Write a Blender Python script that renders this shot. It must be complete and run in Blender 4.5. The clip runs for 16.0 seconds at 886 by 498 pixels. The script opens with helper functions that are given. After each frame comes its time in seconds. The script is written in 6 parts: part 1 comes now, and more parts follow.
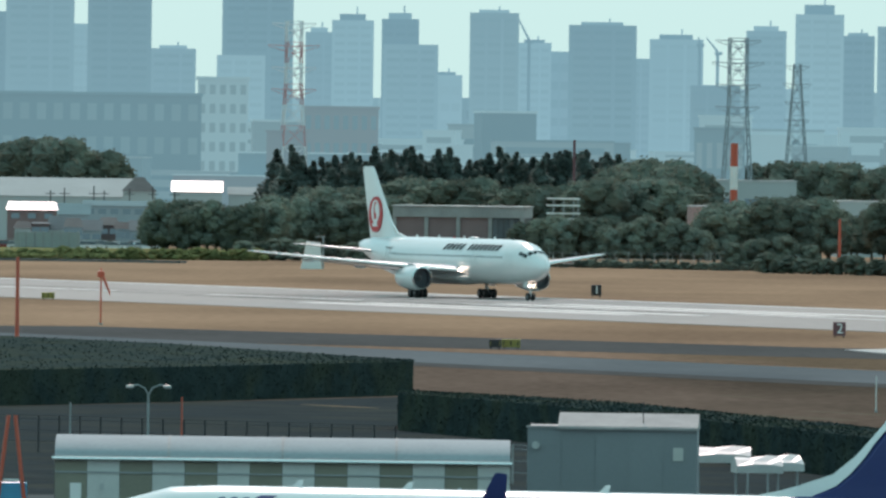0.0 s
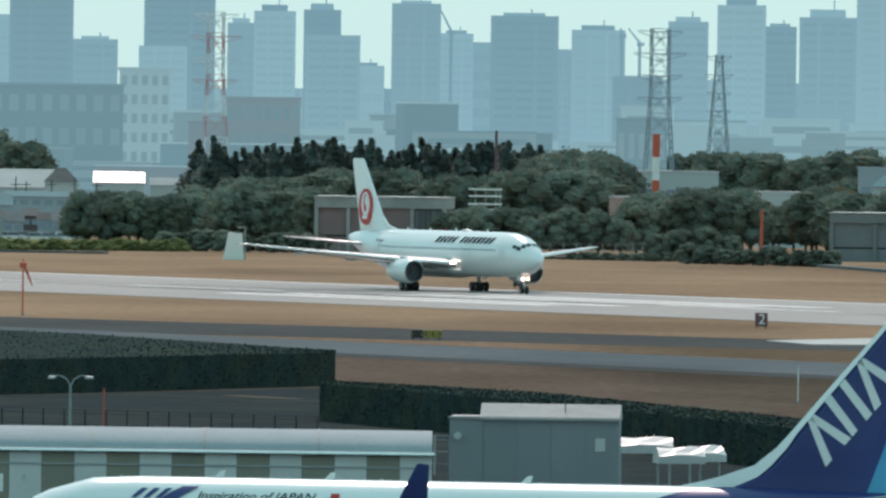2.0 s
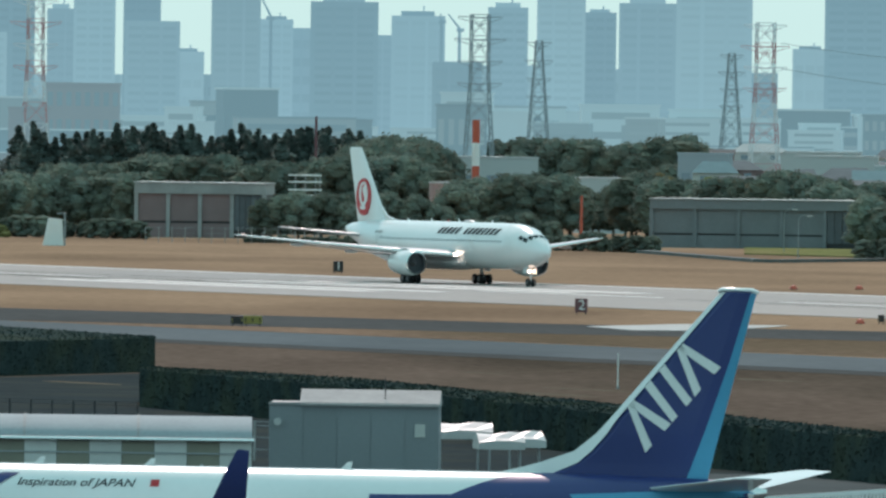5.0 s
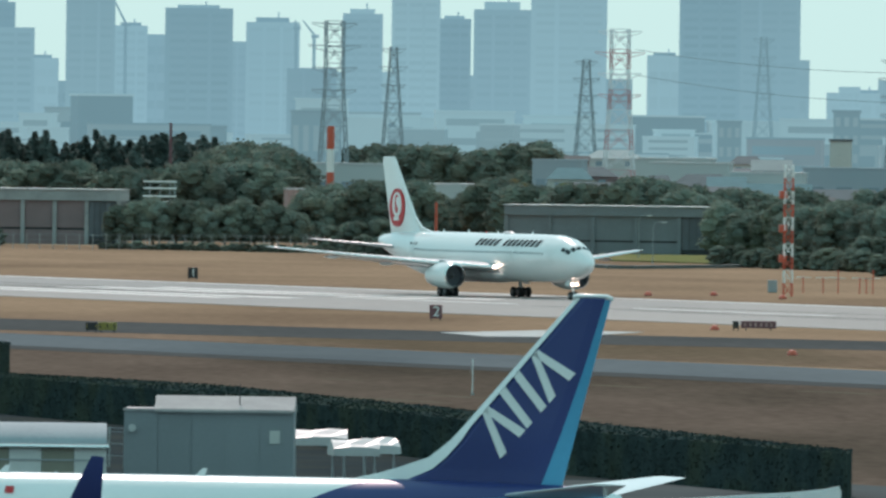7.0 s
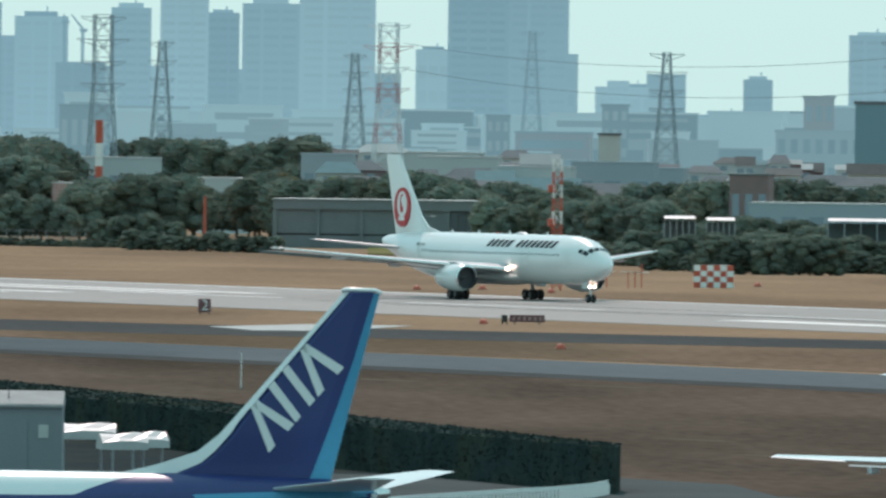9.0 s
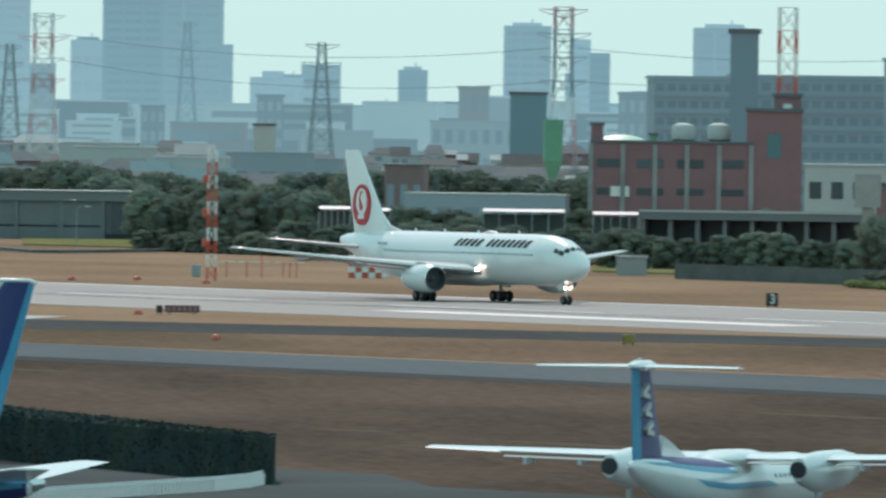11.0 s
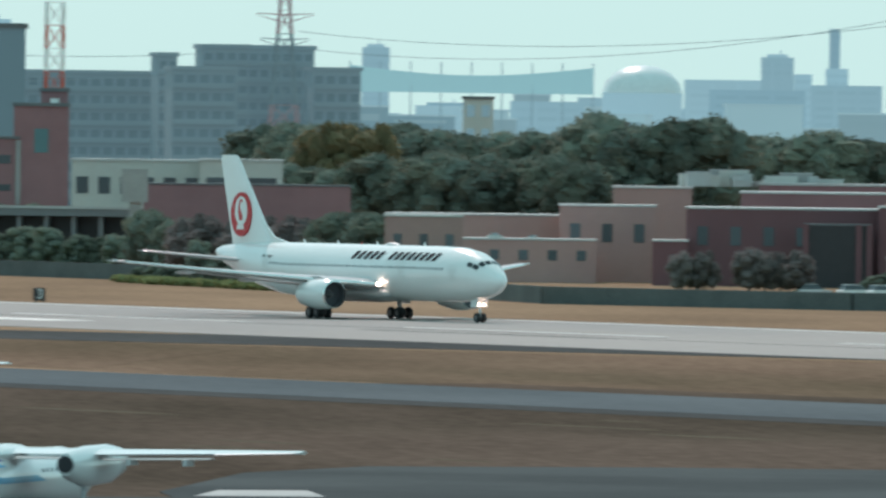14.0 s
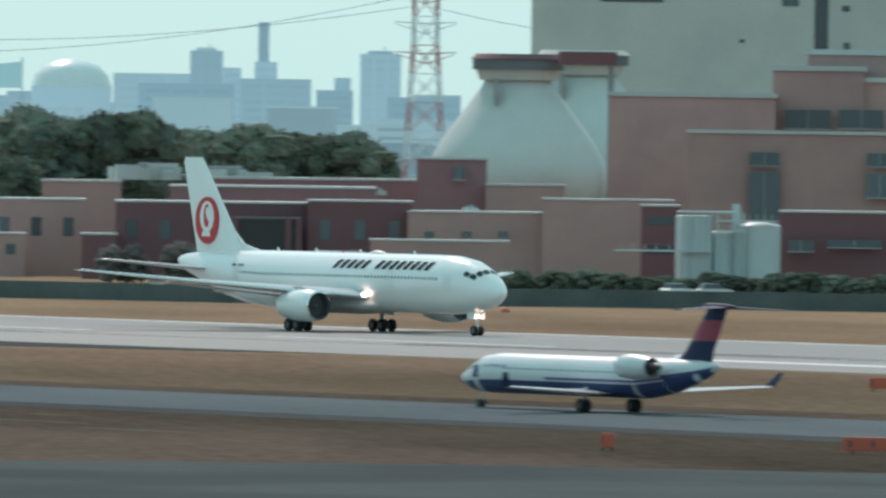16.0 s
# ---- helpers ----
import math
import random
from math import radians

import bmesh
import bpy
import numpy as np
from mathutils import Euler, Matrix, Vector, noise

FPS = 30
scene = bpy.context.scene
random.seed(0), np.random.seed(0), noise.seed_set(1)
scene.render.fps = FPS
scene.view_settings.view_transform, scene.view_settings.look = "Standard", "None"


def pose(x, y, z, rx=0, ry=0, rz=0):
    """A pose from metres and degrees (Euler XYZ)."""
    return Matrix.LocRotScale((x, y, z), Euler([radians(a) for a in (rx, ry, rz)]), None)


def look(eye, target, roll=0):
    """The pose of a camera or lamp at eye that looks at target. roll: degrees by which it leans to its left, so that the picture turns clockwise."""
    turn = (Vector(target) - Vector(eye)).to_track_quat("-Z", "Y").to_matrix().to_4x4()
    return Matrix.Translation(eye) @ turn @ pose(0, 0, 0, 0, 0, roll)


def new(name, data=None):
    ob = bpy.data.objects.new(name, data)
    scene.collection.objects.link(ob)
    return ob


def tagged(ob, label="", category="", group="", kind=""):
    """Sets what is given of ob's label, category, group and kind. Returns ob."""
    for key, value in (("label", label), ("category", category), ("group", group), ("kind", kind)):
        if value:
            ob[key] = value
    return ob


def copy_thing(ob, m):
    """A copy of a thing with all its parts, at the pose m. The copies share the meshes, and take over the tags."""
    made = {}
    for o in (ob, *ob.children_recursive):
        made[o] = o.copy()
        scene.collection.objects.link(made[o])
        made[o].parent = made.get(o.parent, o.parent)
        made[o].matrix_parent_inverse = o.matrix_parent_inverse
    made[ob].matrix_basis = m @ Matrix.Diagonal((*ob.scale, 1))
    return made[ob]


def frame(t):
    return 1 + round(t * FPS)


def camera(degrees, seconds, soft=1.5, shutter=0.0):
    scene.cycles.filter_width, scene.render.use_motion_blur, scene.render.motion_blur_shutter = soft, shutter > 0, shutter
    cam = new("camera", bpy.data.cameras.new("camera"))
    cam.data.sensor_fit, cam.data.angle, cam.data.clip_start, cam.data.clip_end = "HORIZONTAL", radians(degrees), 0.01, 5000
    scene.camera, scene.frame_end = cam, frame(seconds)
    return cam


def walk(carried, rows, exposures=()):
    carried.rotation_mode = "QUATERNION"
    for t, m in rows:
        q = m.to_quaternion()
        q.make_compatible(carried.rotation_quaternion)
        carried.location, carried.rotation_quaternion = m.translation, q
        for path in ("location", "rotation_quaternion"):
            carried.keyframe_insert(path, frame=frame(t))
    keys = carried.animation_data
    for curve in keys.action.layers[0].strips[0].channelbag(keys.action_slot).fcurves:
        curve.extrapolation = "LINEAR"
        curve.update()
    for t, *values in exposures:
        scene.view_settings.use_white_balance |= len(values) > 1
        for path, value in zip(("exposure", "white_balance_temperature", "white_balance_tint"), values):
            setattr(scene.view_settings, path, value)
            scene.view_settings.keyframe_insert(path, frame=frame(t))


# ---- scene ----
# ---- camera: one long lens turning on the spot, on a terminal's roof deck ----
EYE = Vector((0, 0, 18.8))
cam = camera(3.55, 16.0, soft=2.6, shutter=0.4)


def aim(bearing, down):
    """A view along a bearing (degrees to the right of +y), tilted down, leaning by the tripod's lean."""
    b, p = radians(bearing), radians(down)
    way = Vector((math.sin(b) * math.cos(p), math.cos(b) * math.cos(p), -math.sin(p)))
    return look(EYE, EYE + way * 100, 0.7735)


walk(cam, [
    (0, aim(0.0000, 0.4212)),
    (0.5, aim(0.0623, 0.4238)),
    (1, aim(0.1371, 0.4262)),
    (1.5, aim(0.2086, 0.4365)),
    (2, aim(0.3130, 0.4544)),
    (2.5, aim(0.4014, 0.4554)),
    (3, aim(0.4840, 0.4487)),
    (3.5, aim(0.5952, 0.4664)),
    (4, aim(0.7487, 0.5096)),
    (4.2, aim(0.8179, 0.5212)),
    (6.3, aim(1.3641, 0.4617)),
    (6.5, aim(1.4333, 0.4676)),
    (7, aim(1.6179, 0.4685)),
    (7.5, aim(1.8309, 0.4735)),
    (8, aim(2.0597, 0.4772)),
    (8.2, aim(2.1480, 0.4715)),
    (10.3, aim(3.3716, 0.5071)),
    (10.5, aim(3.5211, 0.5062)),
    (11, aim(3.9287, 0.5007)),
    (11.5, aim(4.3024, 0.5002)),
    (12, aim(4.6807, 0.5030)),
    (12.5, aim(5.0974, 0.4974)),
    (13, aim(5.6296, 0.4902)),
    (13.5, aim(6.2615, 0.4873)),
    (14, aim(6.8662, 0.4826)),
    (14.5, aim(7.4664, 0.4745)),
    (15, aim(7.9715, 0.4722)),
    (15.5, aim(8.5128, 0.4694)),
    (16, aim(9.1539, 0.4789)),
], exposures=[(0, 0.17, 6780, 36), (16, 0.17, 6780, 36)])

# ---- daylight: sun ahead of the camera and to its left, hazy pale sky ----
SUN_UP, SUN_LEFT = 42, 5
world = bpy.data.worlds.new("sky")
scene.world = world
world.use_nodes = True
wn = world.node_tree.nodes
sky = wn.new("ShaderNodeTexSky")
sky.sky_type, sky.sun_disc = "NISHITA", False
sky.sun_elevation, sky.sun_rotation = radians(SUN_UP), radians(-SUN_LEFT)
sky.air_density, sky.dust_density, sky.ozone_density = 1.0, 0.6, 3.0
wn["Background"].inputs["Strength"].default_value = 0.125
veil = wn.new("ShaderNodeMix")
veil.data_type, veil.blend_type = "RGBA", "MIX"
veil.inputs["Factor"].default_value = 0.86
veil.inputs["B"].default_value = (2.4, 5.85, 5.5, 1)
world.node_tree.links.new(sky.outputs[0], veil.inputs["A"])
world.node_tree.links.new(veil.outputs["Result"], wn["Background"].inputs["Color"])
sun = new("sun", bpy.data.lights.new("sun", "SUN"))
sun.data.energy, sun.data.angle, sun.data.color = 2.2, radians(0.6), (1.0, 0.91, 0.80)
_b, _e = radians(-SUN_LEFT), radians(SUN_UP)
sun.matrix_world = look((0, 0, 300), Vector((0, 0, 300)) - Vector(
    (math.sin(_b) * math.cos(_e), math.cos(_b) * math.cos(_e), math.sin(_e))))


# ---- materials ----
def material(name, color, rough=0.6, metal=0.0, vary=0.12, scale=1.0, fine=14.0, bump=0.0, piece=0.0,
             coat=0.0, glow=None, stain=None, stretch=(1, 1, 1), spec=0.5, thin=0.0):
    """Paint or stone with a coarse and a fine change of tone, in metres; piece: change from object to object."""
    m = bpy.data.materials.new(name)
    m.use_nodes = True
    t = m.node_tree
    n, l = t.nodes, t.links
    b = n["Principled BSDF"]
    b.inputs["Roughness"].default_value, b.inputs["Metallic"].default_value = rough, metal
    b.inputs["Coat Weight"].default_value = coat
    b.inputs["Coat Roughness"].default_value = 0.08
    b.inputs["Specular IOR Level"].default_value = spec
    geo = n.new("ShaderNodeTexCoord")
    mp = n.new("ShaderNodeMapping")
    mp.inputs["Scale"].default_value = stretch
    l.new(geo.outputs["Object"], mp.inputs[0])
    a = n.new("ShaderNodeTexNoise")
    a.inputs["Scale"].default_value, a.inputs["Detail"].default_value = scale, 4
    f = n.new("ShaderNodeTexNoise")
    f.inputs["Scale"].default_value, f.inputs["Detail"].default_value = scale * fine, 3
    l.new(mp.outputs[0], a.inputs[0])
    l.new(mp.outputs[0], f.inputs[0])
    mix = n.new("ShaderNodeMath")
    mix.operation = "ADD"
    l.new(a.outputs[0], mix.inputs[0])
    l.new(f.outputs[0], mix.inputs[1])
    ramp = n.new("ShaderNodeMapRange")
    ramp.inputs["From Min"].default_value, ramp.inputs["From Max"].default_value = 0.6, 1.4
    ramp.inputs["To Min"].default_value, ramp.inputs["To Max"].default_value = 1 - vary, 1 + vary
    l.new(mix.outputs[0], ramp.inputs[0])
    tone = ramp.outputs[0]
    if piece:
        info = n.new("ShaderNodeObjectInfo")
        r2 = n.new("ShaderNodeMapRange")
        r2.inputs["To Min"].default_value, r2.inputs["To Max"].default_value = 1 - piece, 1 + piece
        l.new(info.outputs["Random"], r2.inputs[0])
        mul = n.new("ShaderNodeMath")
        mul.operation = "MULTIPLY"
        l.new(tone, mul.inputs[0])
        l.new(r2.outputs[0], mul.inputs[1])
        tone = mul.outputs[0]
    base = n.new("ShaderNodeRGB")
    base.outputs[0].default_value = (*color, 1)
    col = base.outputs[0]
    if stain:
        w = n.new("ShaderNodeTexNoise")
        w.inputs["Scale"].default_value, w.inputs["Detail"].default_value = scale * 0.45, 6
        l.new(mp.outputs[0], w.inputs[0])
        k = n.new("ShaderNodeMapRange")
        k.inputs["From Min"].default_value, k.inputs["From Max"].default_value = 0.45, 0.62
        l.new(w.outputs[0], k.inputs[0])
        two = n.new("ShaderNodeMix")
        two.data_type = "RGBA"
        l.new(k.outputs[0], two.inputs["Factor"])
        l.new(col, two.inputs["A"])
        two.inputs["B"].default_value = (*stain, 1)
        col = two.outputs["Result"]
    vm = n.new("ShaderNodeVectorMath")
    vm.operation = "SCALE"
    l.new(col, vm.inputs[0])
    l.new(tone, vm.inputs["Scale"])
    l.new(vm.outputs[0], b.inputs["Base Color"])
    if bump:
        bp = n.new("ShaderNodeBump")
        bp.inputs["Strength"].default_value, bp.inputs["Distance"].default_value = 0.6, bump
        l.new(f.outputs[0], bp.inputs["Height"])
        l.new(bp.outputs[0], b.inputs["Normal"])
    if thin:
        see = n.new("ShaderNodeBsdfTranslucent")
        l.new(vm.outputs[0], see.inputs["Color"])
        both = n.new("ShaderNodeMixShader")
        both.inputs[0].default_value = thin
        l.new(b.outputs[0], both.inputs[1])
        l.new(see.outputs[0], both.inputs[2])
        l.new(both.outputs[0], n["Material Output"].inputs[0])
    if glow:
        b.inputs["Emission Color"].default_value = (*glow[:3], 1)
        b.inputs["Emission Strength"].default_value = glow[3]
    return m


# colour of the haze that distant() adds as emission
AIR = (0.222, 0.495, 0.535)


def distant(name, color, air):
    """Far buildings and pylons: own tone, with kilometres of haze put in as emission."""
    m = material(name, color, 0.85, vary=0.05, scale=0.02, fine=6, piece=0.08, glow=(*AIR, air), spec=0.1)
    # haze glow painted stronger towards the ground
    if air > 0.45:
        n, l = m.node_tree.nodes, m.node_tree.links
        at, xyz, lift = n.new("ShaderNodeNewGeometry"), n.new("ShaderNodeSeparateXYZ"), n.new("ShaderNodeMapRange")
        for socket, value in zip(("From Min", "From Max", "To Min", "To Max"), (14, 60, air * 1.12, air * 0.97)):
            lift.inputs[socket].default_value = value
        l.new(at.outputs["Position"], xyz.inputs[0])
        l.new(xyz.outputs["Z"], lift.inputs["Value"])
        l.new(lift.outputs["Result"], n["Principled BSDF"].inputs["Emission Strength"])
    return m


M_grass = material("dry_grass", (0.30, 0.195, 0.132), 0.95, vary=0.26, scale=0.035, fine=22, bump=0.05, stain=(0.225, 0.145, 0.10), stretch=(1, 0.35, 1), spec=0.0)
M_grass_dark = material("old_worn_grass", (0.128, 0.092, 0.074), 0.95, vary=0.32, scale=0.05, fine=18, stain=(0.078, 0.06, 0.047), stretch=(1, 0.22, 1), spec=0.0)
M_grass_mid = material("half_worn_grass", (0.215, 0.14, 0.102), 0.95, vary=0.3, scale=0.04, fine=20, stain=(0.14, 0.1, 0.07), stretch=(1, 0.25, 1), spec=0.0)
M_grass_green = material("green_verge", (0.16, 0.17, 0.07), 0.95, vary=0.3, scale=0.12, fine=12, stain=(0.22, 0.18, 0.09), spec=0.0)
M_runway = material("runway_asphalt", (0.305, 0.28, 0.262), 0.8, vary=0.10, scale=0.04, fine=15, stain=(0.26, 0.25, 0.24), stretch=(1, 0.25, 1), spec=0.15)
M_taxiway = material("taxiway_asphalt", (0.135, 0.15, 0.16), 0.75, vary=0.12, scale=0.05, fine=15, stain=(0.11, 0.125, 0.135), stretch=(1, 0.3, 1), spec=0.0)
M_exit = material("old_asphalt", (0.085, 0.085, 0.085), 0.8, vary=0.2, scale=0.05, fine=12, stretch=(1, 0.3, 1), spec=0.0)
M_apron = material("apron_concrete", (0.10, 0.11, 0.112), 0.75, vary=0.12, scale=0.06, fine=15, stain=(0.08, 0.088, 0.09), spec=0.0)
M_marking = material("paint_and_glare_white", (0.6, 0.59, 0.56), 0.5, vary=0.08, scale=0.5)
M_white = material("white_aircraft_paint", (0.80, 0.80, 0.79), 0.22, vary=0.025, scale=0.3, coat=0.5)
M_wing = material("grey_wing_paint", (0.46, 0.47, 0.48), 0.3, vary=0.05, scale=0.5)
M_metal = material("polished_metal", (0.75, 0.75, 0.74), 0.2, 1.0, vary=0.04)
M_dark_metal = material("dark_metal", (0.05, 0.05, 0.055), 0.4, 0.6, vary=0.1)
M_tyre = material("tyre_rubber", (0.025, 0.025, 0.027), 0.8, vary=0.1)
M_glass = material("cockpit_glass", (0.015, 0.02, 0.025), 0.05, vary=0.02)
M_title = material("charcoal_title_paint", (0.035, 0.037, 0.045), 0.75, vary=0.03, spec=0.1)
M_red = material("red_paint", (0.60, 0.025, 0.03), 0.4, vary=0.05)
M_navy = material("deep_blue_paint", (0.022, 0.042, 0.165), 0.4, vary=0.06, scale=0.4, coat=0.08)
M_cyan = material("light_blue_paint", (0.02, 0.31, 0.50), 0.4, vary=0.05, scale=0.4, coat=0.08)
M_pale = material("pale_grey_paint", (0.58, 0.58, 0.58), 0.4, vary=0.05)
M_cabin = material("grey_cabin_window", (0.16, 0.17, 0.19), 0.2, vary=0.05)
M_door = material("door_seam_grey", (0.70, 0.70, 0.69), 0.3, vary=0.03)
# the inlet's inner shade is put into this duct and fan colour
M_inlet = material("shadow_grey_duct", (0.07, 0.075, 0.085), 0.5, vary=0.1)
M_rim = material("dull_rim_metal", (0.16, 0.16, 0.165), 0.6, 0.2)
M_rubber = material("rubber_streaks", (0.16, 0.155, 0.15), 0.85, vary=0.25, scale=0.3, spec=0.0, stretch=(1, 0.1, 1))
M_pale_patch = material("pale_patch_concrete", (0.42, 0.42, 0.41), 0.8, vary=0.2, scale=0.3, spec=0.1)
M_plum = material("violet_blue_paint", (0.05, 0.045, 0.17), 0.45, vary=0.08, scale=0.4)
M_violet = material("violet_paint", (0.13, 0.08, 0.24), 0.4)
M_belly = material("dull_blue_paint", (0.025, 0.05, 0.14), 0.5, vary=0.06)
M_fin_red = material("dull_red_paint", (0.36, 0.04, 0.065), 0.5, vary=0.06)
M_fin_navy = material("dark_navy_paint", (0.018, 0.03, 0.075), 0.6, vary=0.06, spec=0.2)
# white dimmed: the taxiing jet's shaded side is put into the colour
M_regional = material("shaded_white_paint", (0.60, 0.61, 0.62), 0.35, vary=0.04, scale=0.3, coat=0.2)
M_lamp = material("landing_lamp", (1, 0.9, 0.75), 0.3, glow=(1, 0.88, 0.65, 10))


# ---- mesh helpers ----
def part(name, bm, mat, parent=None, label="", smooth=False):
    me = bpy.data.meshes.new(name)
    bmesh.ops.recalc_face_normals(bm, faces=bm.faces)
    bm.to_mesh(me)
    bm.free()
    me.materials.append(mat)
    if smooth:
        for p in me.polygons:
            p.use_smooth = True
        me.set_sharp_from_angle(angle=radians(40))
    ob = new(name, me)
    ob.parent = parent
    if label:
        tagged(ob, label)
    return ob


def raw(name, verts, faces, mat, parent=None, label=""):
    me = bpy.data.meshes.new(name)
    me.from_pydata([tuple(v) for v in verts], [], [tuple(q) for q in faces])
    me.materials.append(mat)
    ob = new(name, me)
    ob.parent = parent
    if label:
        tagged(ob, label)
    return ob


def same(name, ob, loc, parent, rz=0.0, scale=(1, 1, 1)):
    """Another piece on the same mesh."""
    o = new(name, ob.data)
    o.parent = parent
    o.location, o.rotation_euler, o.scale = loc, (0, 0, rz), scale
    return o


def thing(name, x, y, z=0.0, rz=0.0, label="", category="", group="", kind=""):
    ob = new(name)
    ob.empty_display_size = 0.5
    ob.matrix_basis = pose(x, y, z, 0, 0, rz)
    return tagged(ob, label, category, group, kind)


def box(x0, x1, y0, y1, z0, z1, bm=None, bevel=0.0):
    bm = bm or bmesh.new()
    vs = [bm.verts.new((x, y, z)) for z in (z0, z1) for x, y in ((x0, y0), (x1, y0), (x1, y1), (x0, y1))]
    fs = [bm.faces.new([vs[i] for i in q]) for q in
          ((3, 2, 1, 0), (4, 5, 6, 7), (0, 1, 5, 4), (1, 2, 6, 5), (2, 3, 7, 6), (3, 0, 4, 7))]
    if bevel:
        es = list({e for f in fs for e in f.edges})
        bmesh.ops.bevel(bm, geom=es, offset=bevel, segments=2, affect="EDGES", profile=0.6)
    return bm


def rod(p, q, r0, r1=None, n=10, bm=None, caps=True):
    """A round bar from p to q."""
    bm = bm or bmesh.new()
    r1 = r0 if r1 is None else r1
    p, q = Vector(p), Vector(q)
    d = (q - p).normalized()
    a = d.orthogonal().normalized()
    b = d.cross(a)
    ring = [[bm.verts.new(c + (a * math.cos(k * math.tau / n) + b * math.sin(k * math.tau / n)) * r)
             for k in range(n)] for c, r in ((p, r0), (q, r1))]
    for k in range(n):
        bm.faces.new((ring[0][k], ring[0][(k + 1) % n], ring[1][(k + 1) % n], ring[1][k]))
    if caps:
        bm.faces.new(ring[0][::-1])
        bm.faces.new(ring[1])
    return bm


def loft(rings, bm=None, closed=True, caps=True):
    """A skin over rings of points."""
    bm = bm or bmesh.new()
    vs = [[bm.verts.new(p) for p in r] for r in rings]
    n = len(vs[0])
    for a, b in zip(vs, vs[1:]):
        for k in range(n if closed else n - 1):
            bm.faces.new((a[k], a[(k + 1) % n], b[(k + 1) % n], b[k]))
    if caps:
        bm.faces.new(vs[0][::-1])
        bm.faces.new(vs[-1])
    return bm


def hoop(x, zc, ry, rz, n=32, squash=0.0):
    return [(x, ry * math.sin(k * math.tau / n), zc + rz * math.cos(k * math.tau / n)) for k in range(n)]


def spread(table, steps):
    """Smooth stations between the given rows (x, zc, ry, rz)."""
    out = []
    for a, b in zip(table, table[1:]):
        for i in range(steps):
            f = i / steps
            out.append(tuple(p + (q - p) * f for p, q in zip(a, b)))
    out.append(table[-1])
    return out


FOIL = ((0, 0), (0.02, 0.42), (0.12, 0.85), (0.35, 1), (0.65, 0.62), (1, 0.03),
        (1, -0.03), (0.65, -0.35), (0.35, -0.62), (0.12, -0.6), (0.02, -0.36))


def blade(sections, bm=None, upright=False):
    """A wing, or a fin when upright: sections (span, x of the leading edge, height, chord, thickness)."""
    rings = []
    for s, xle, z, c, th in sections:
        rings.append([(xle - c * u, h * th / 2, z) if upright else (xle - c * u, s, z + h * th / 2) for u, h in FOIL])
    return loft(rings, bm)


def plate(pts, y0, y1, bm=None):
    """A flat shape in the xz plane, from y0 to y1."""
    return loft([[(x, y0, z) for x, z in pts], [(x, y1, z) for x, z in pts]], bm)


# ---- ground: one sheet to the horizon, with strips laid along the runway ----
RUN_N, RUN_D = Vector((0.9107, 0.4131, 0)), Vector((0.4131, -0.9107, 0))
TURN = -math.degrees(math.atan2(0.4131, 0.9107))


def rw(w, s, z=0.0):
    """A place by its distance beside (w) and along (s) the runway's line."""
    return RUN_N * w + RUN_D * s + Vector((0, 0, z))


def strip(name, corners, z, mat, label, category):
    """A paved slab whose top stands z above the ground."""
    return tagged(part(name, loft([[rw(w, s, -0.3) for w, s in corners], [rw(w, s, z) for w, s in corners]]), mat),
                  label, category, kind="structure")


tagged(part("ground", box(-4900, 4900, -900, 4990, -2, 0), M_grass), "dry straw-brown winter airfield grass reaching the horizon", "ground", kind="structure")
strip("runway", ((739, -3200), (739, 900), (650, 900), (650, -3200)), 0.05, M_runway, "wide sunlit pale grey asphalt runway", "runway")
strip("taxiway", ((525, -1500), (545, -700), (548, 600), (514, 600), (511, -700), (498, -1500)), 0.05, M_taxiway, "narrow blue-grey asphalt taxiway beside the runway", "taxiway")
strip("taxiway_exit", ((560, -1320), (590, -1216), (652, -1100), (652, -990), (611, -1085), (560, -1160), (527, -1230), (515, -1320)), 0.04, M_exit, "dark old asphalt exit leading off the runway", "taxiway")
strip("apron", ((330, -700), (359, -686), (359, -672), (350, -650), (352, -626), (362, -622), (367, -632), (392, -666), (407, -678), (425, -675), (442, -667), (459, -647), (500, -590), (700, -400), (800, -300), (300, 300), (-500, 300), (-500, -560)), 0.06, M_apron, "grey concrete aircraft apron with worn joints", "apron")
strip("grass_strip", ((646, -3000), (646, -1112), (584, -1224), (556, -1326), (528, -1500), (528, -3000)), 0.02, M_grass, "strip of dry brown grass between paved ways", "grass")
strip("worn_grass", ((502, -1500), (515, -700), (516, -400), (300, -500), (300, -1500)), 0.02, M_grass_dark, "darker worn grass beside the apron", "grass")
strip("grass_strip_near", ((646, -985), (646, 900), (549, 600), (547, -700), (542, -940), (560, -1120), (609, -1080)), 0.015, M_grass_mid, "strip of orange-brown dry grass between runway and taxiway", "grass")
strip("worn_grass_strip", ((526, -1500), (528, -1240), (562, -1158), (612, -1082), (620, -1050), (545, -950), (534, -1180)), 0.03, M_grass_mid, "half-worn brown grass between taxiway and exit", "grass")
strip("taxiway_shoulder_near", ((490, -1500), (503, -700), (506, 600), (514.5, 600), (511.5, -700), (498.5, -1500)), 0.035, M_exit, "dark worn shoulder along the taxiway", "taxiway")
strip("taxiway_shoulder_far", ((541, -900), (547, 600), (562, 600), (557, -760), (551, -900)), 0.028, M_grass_dark, "dark worn grass along the taxiway", "grass")
M_yard = material("dark_yard_asphalt", (0.038, 0.048, 0.052), 0.85, vary=0.25, scale=0.2, fine=12, stain=(0.05, 0.057, 0.054), spec=0.0)
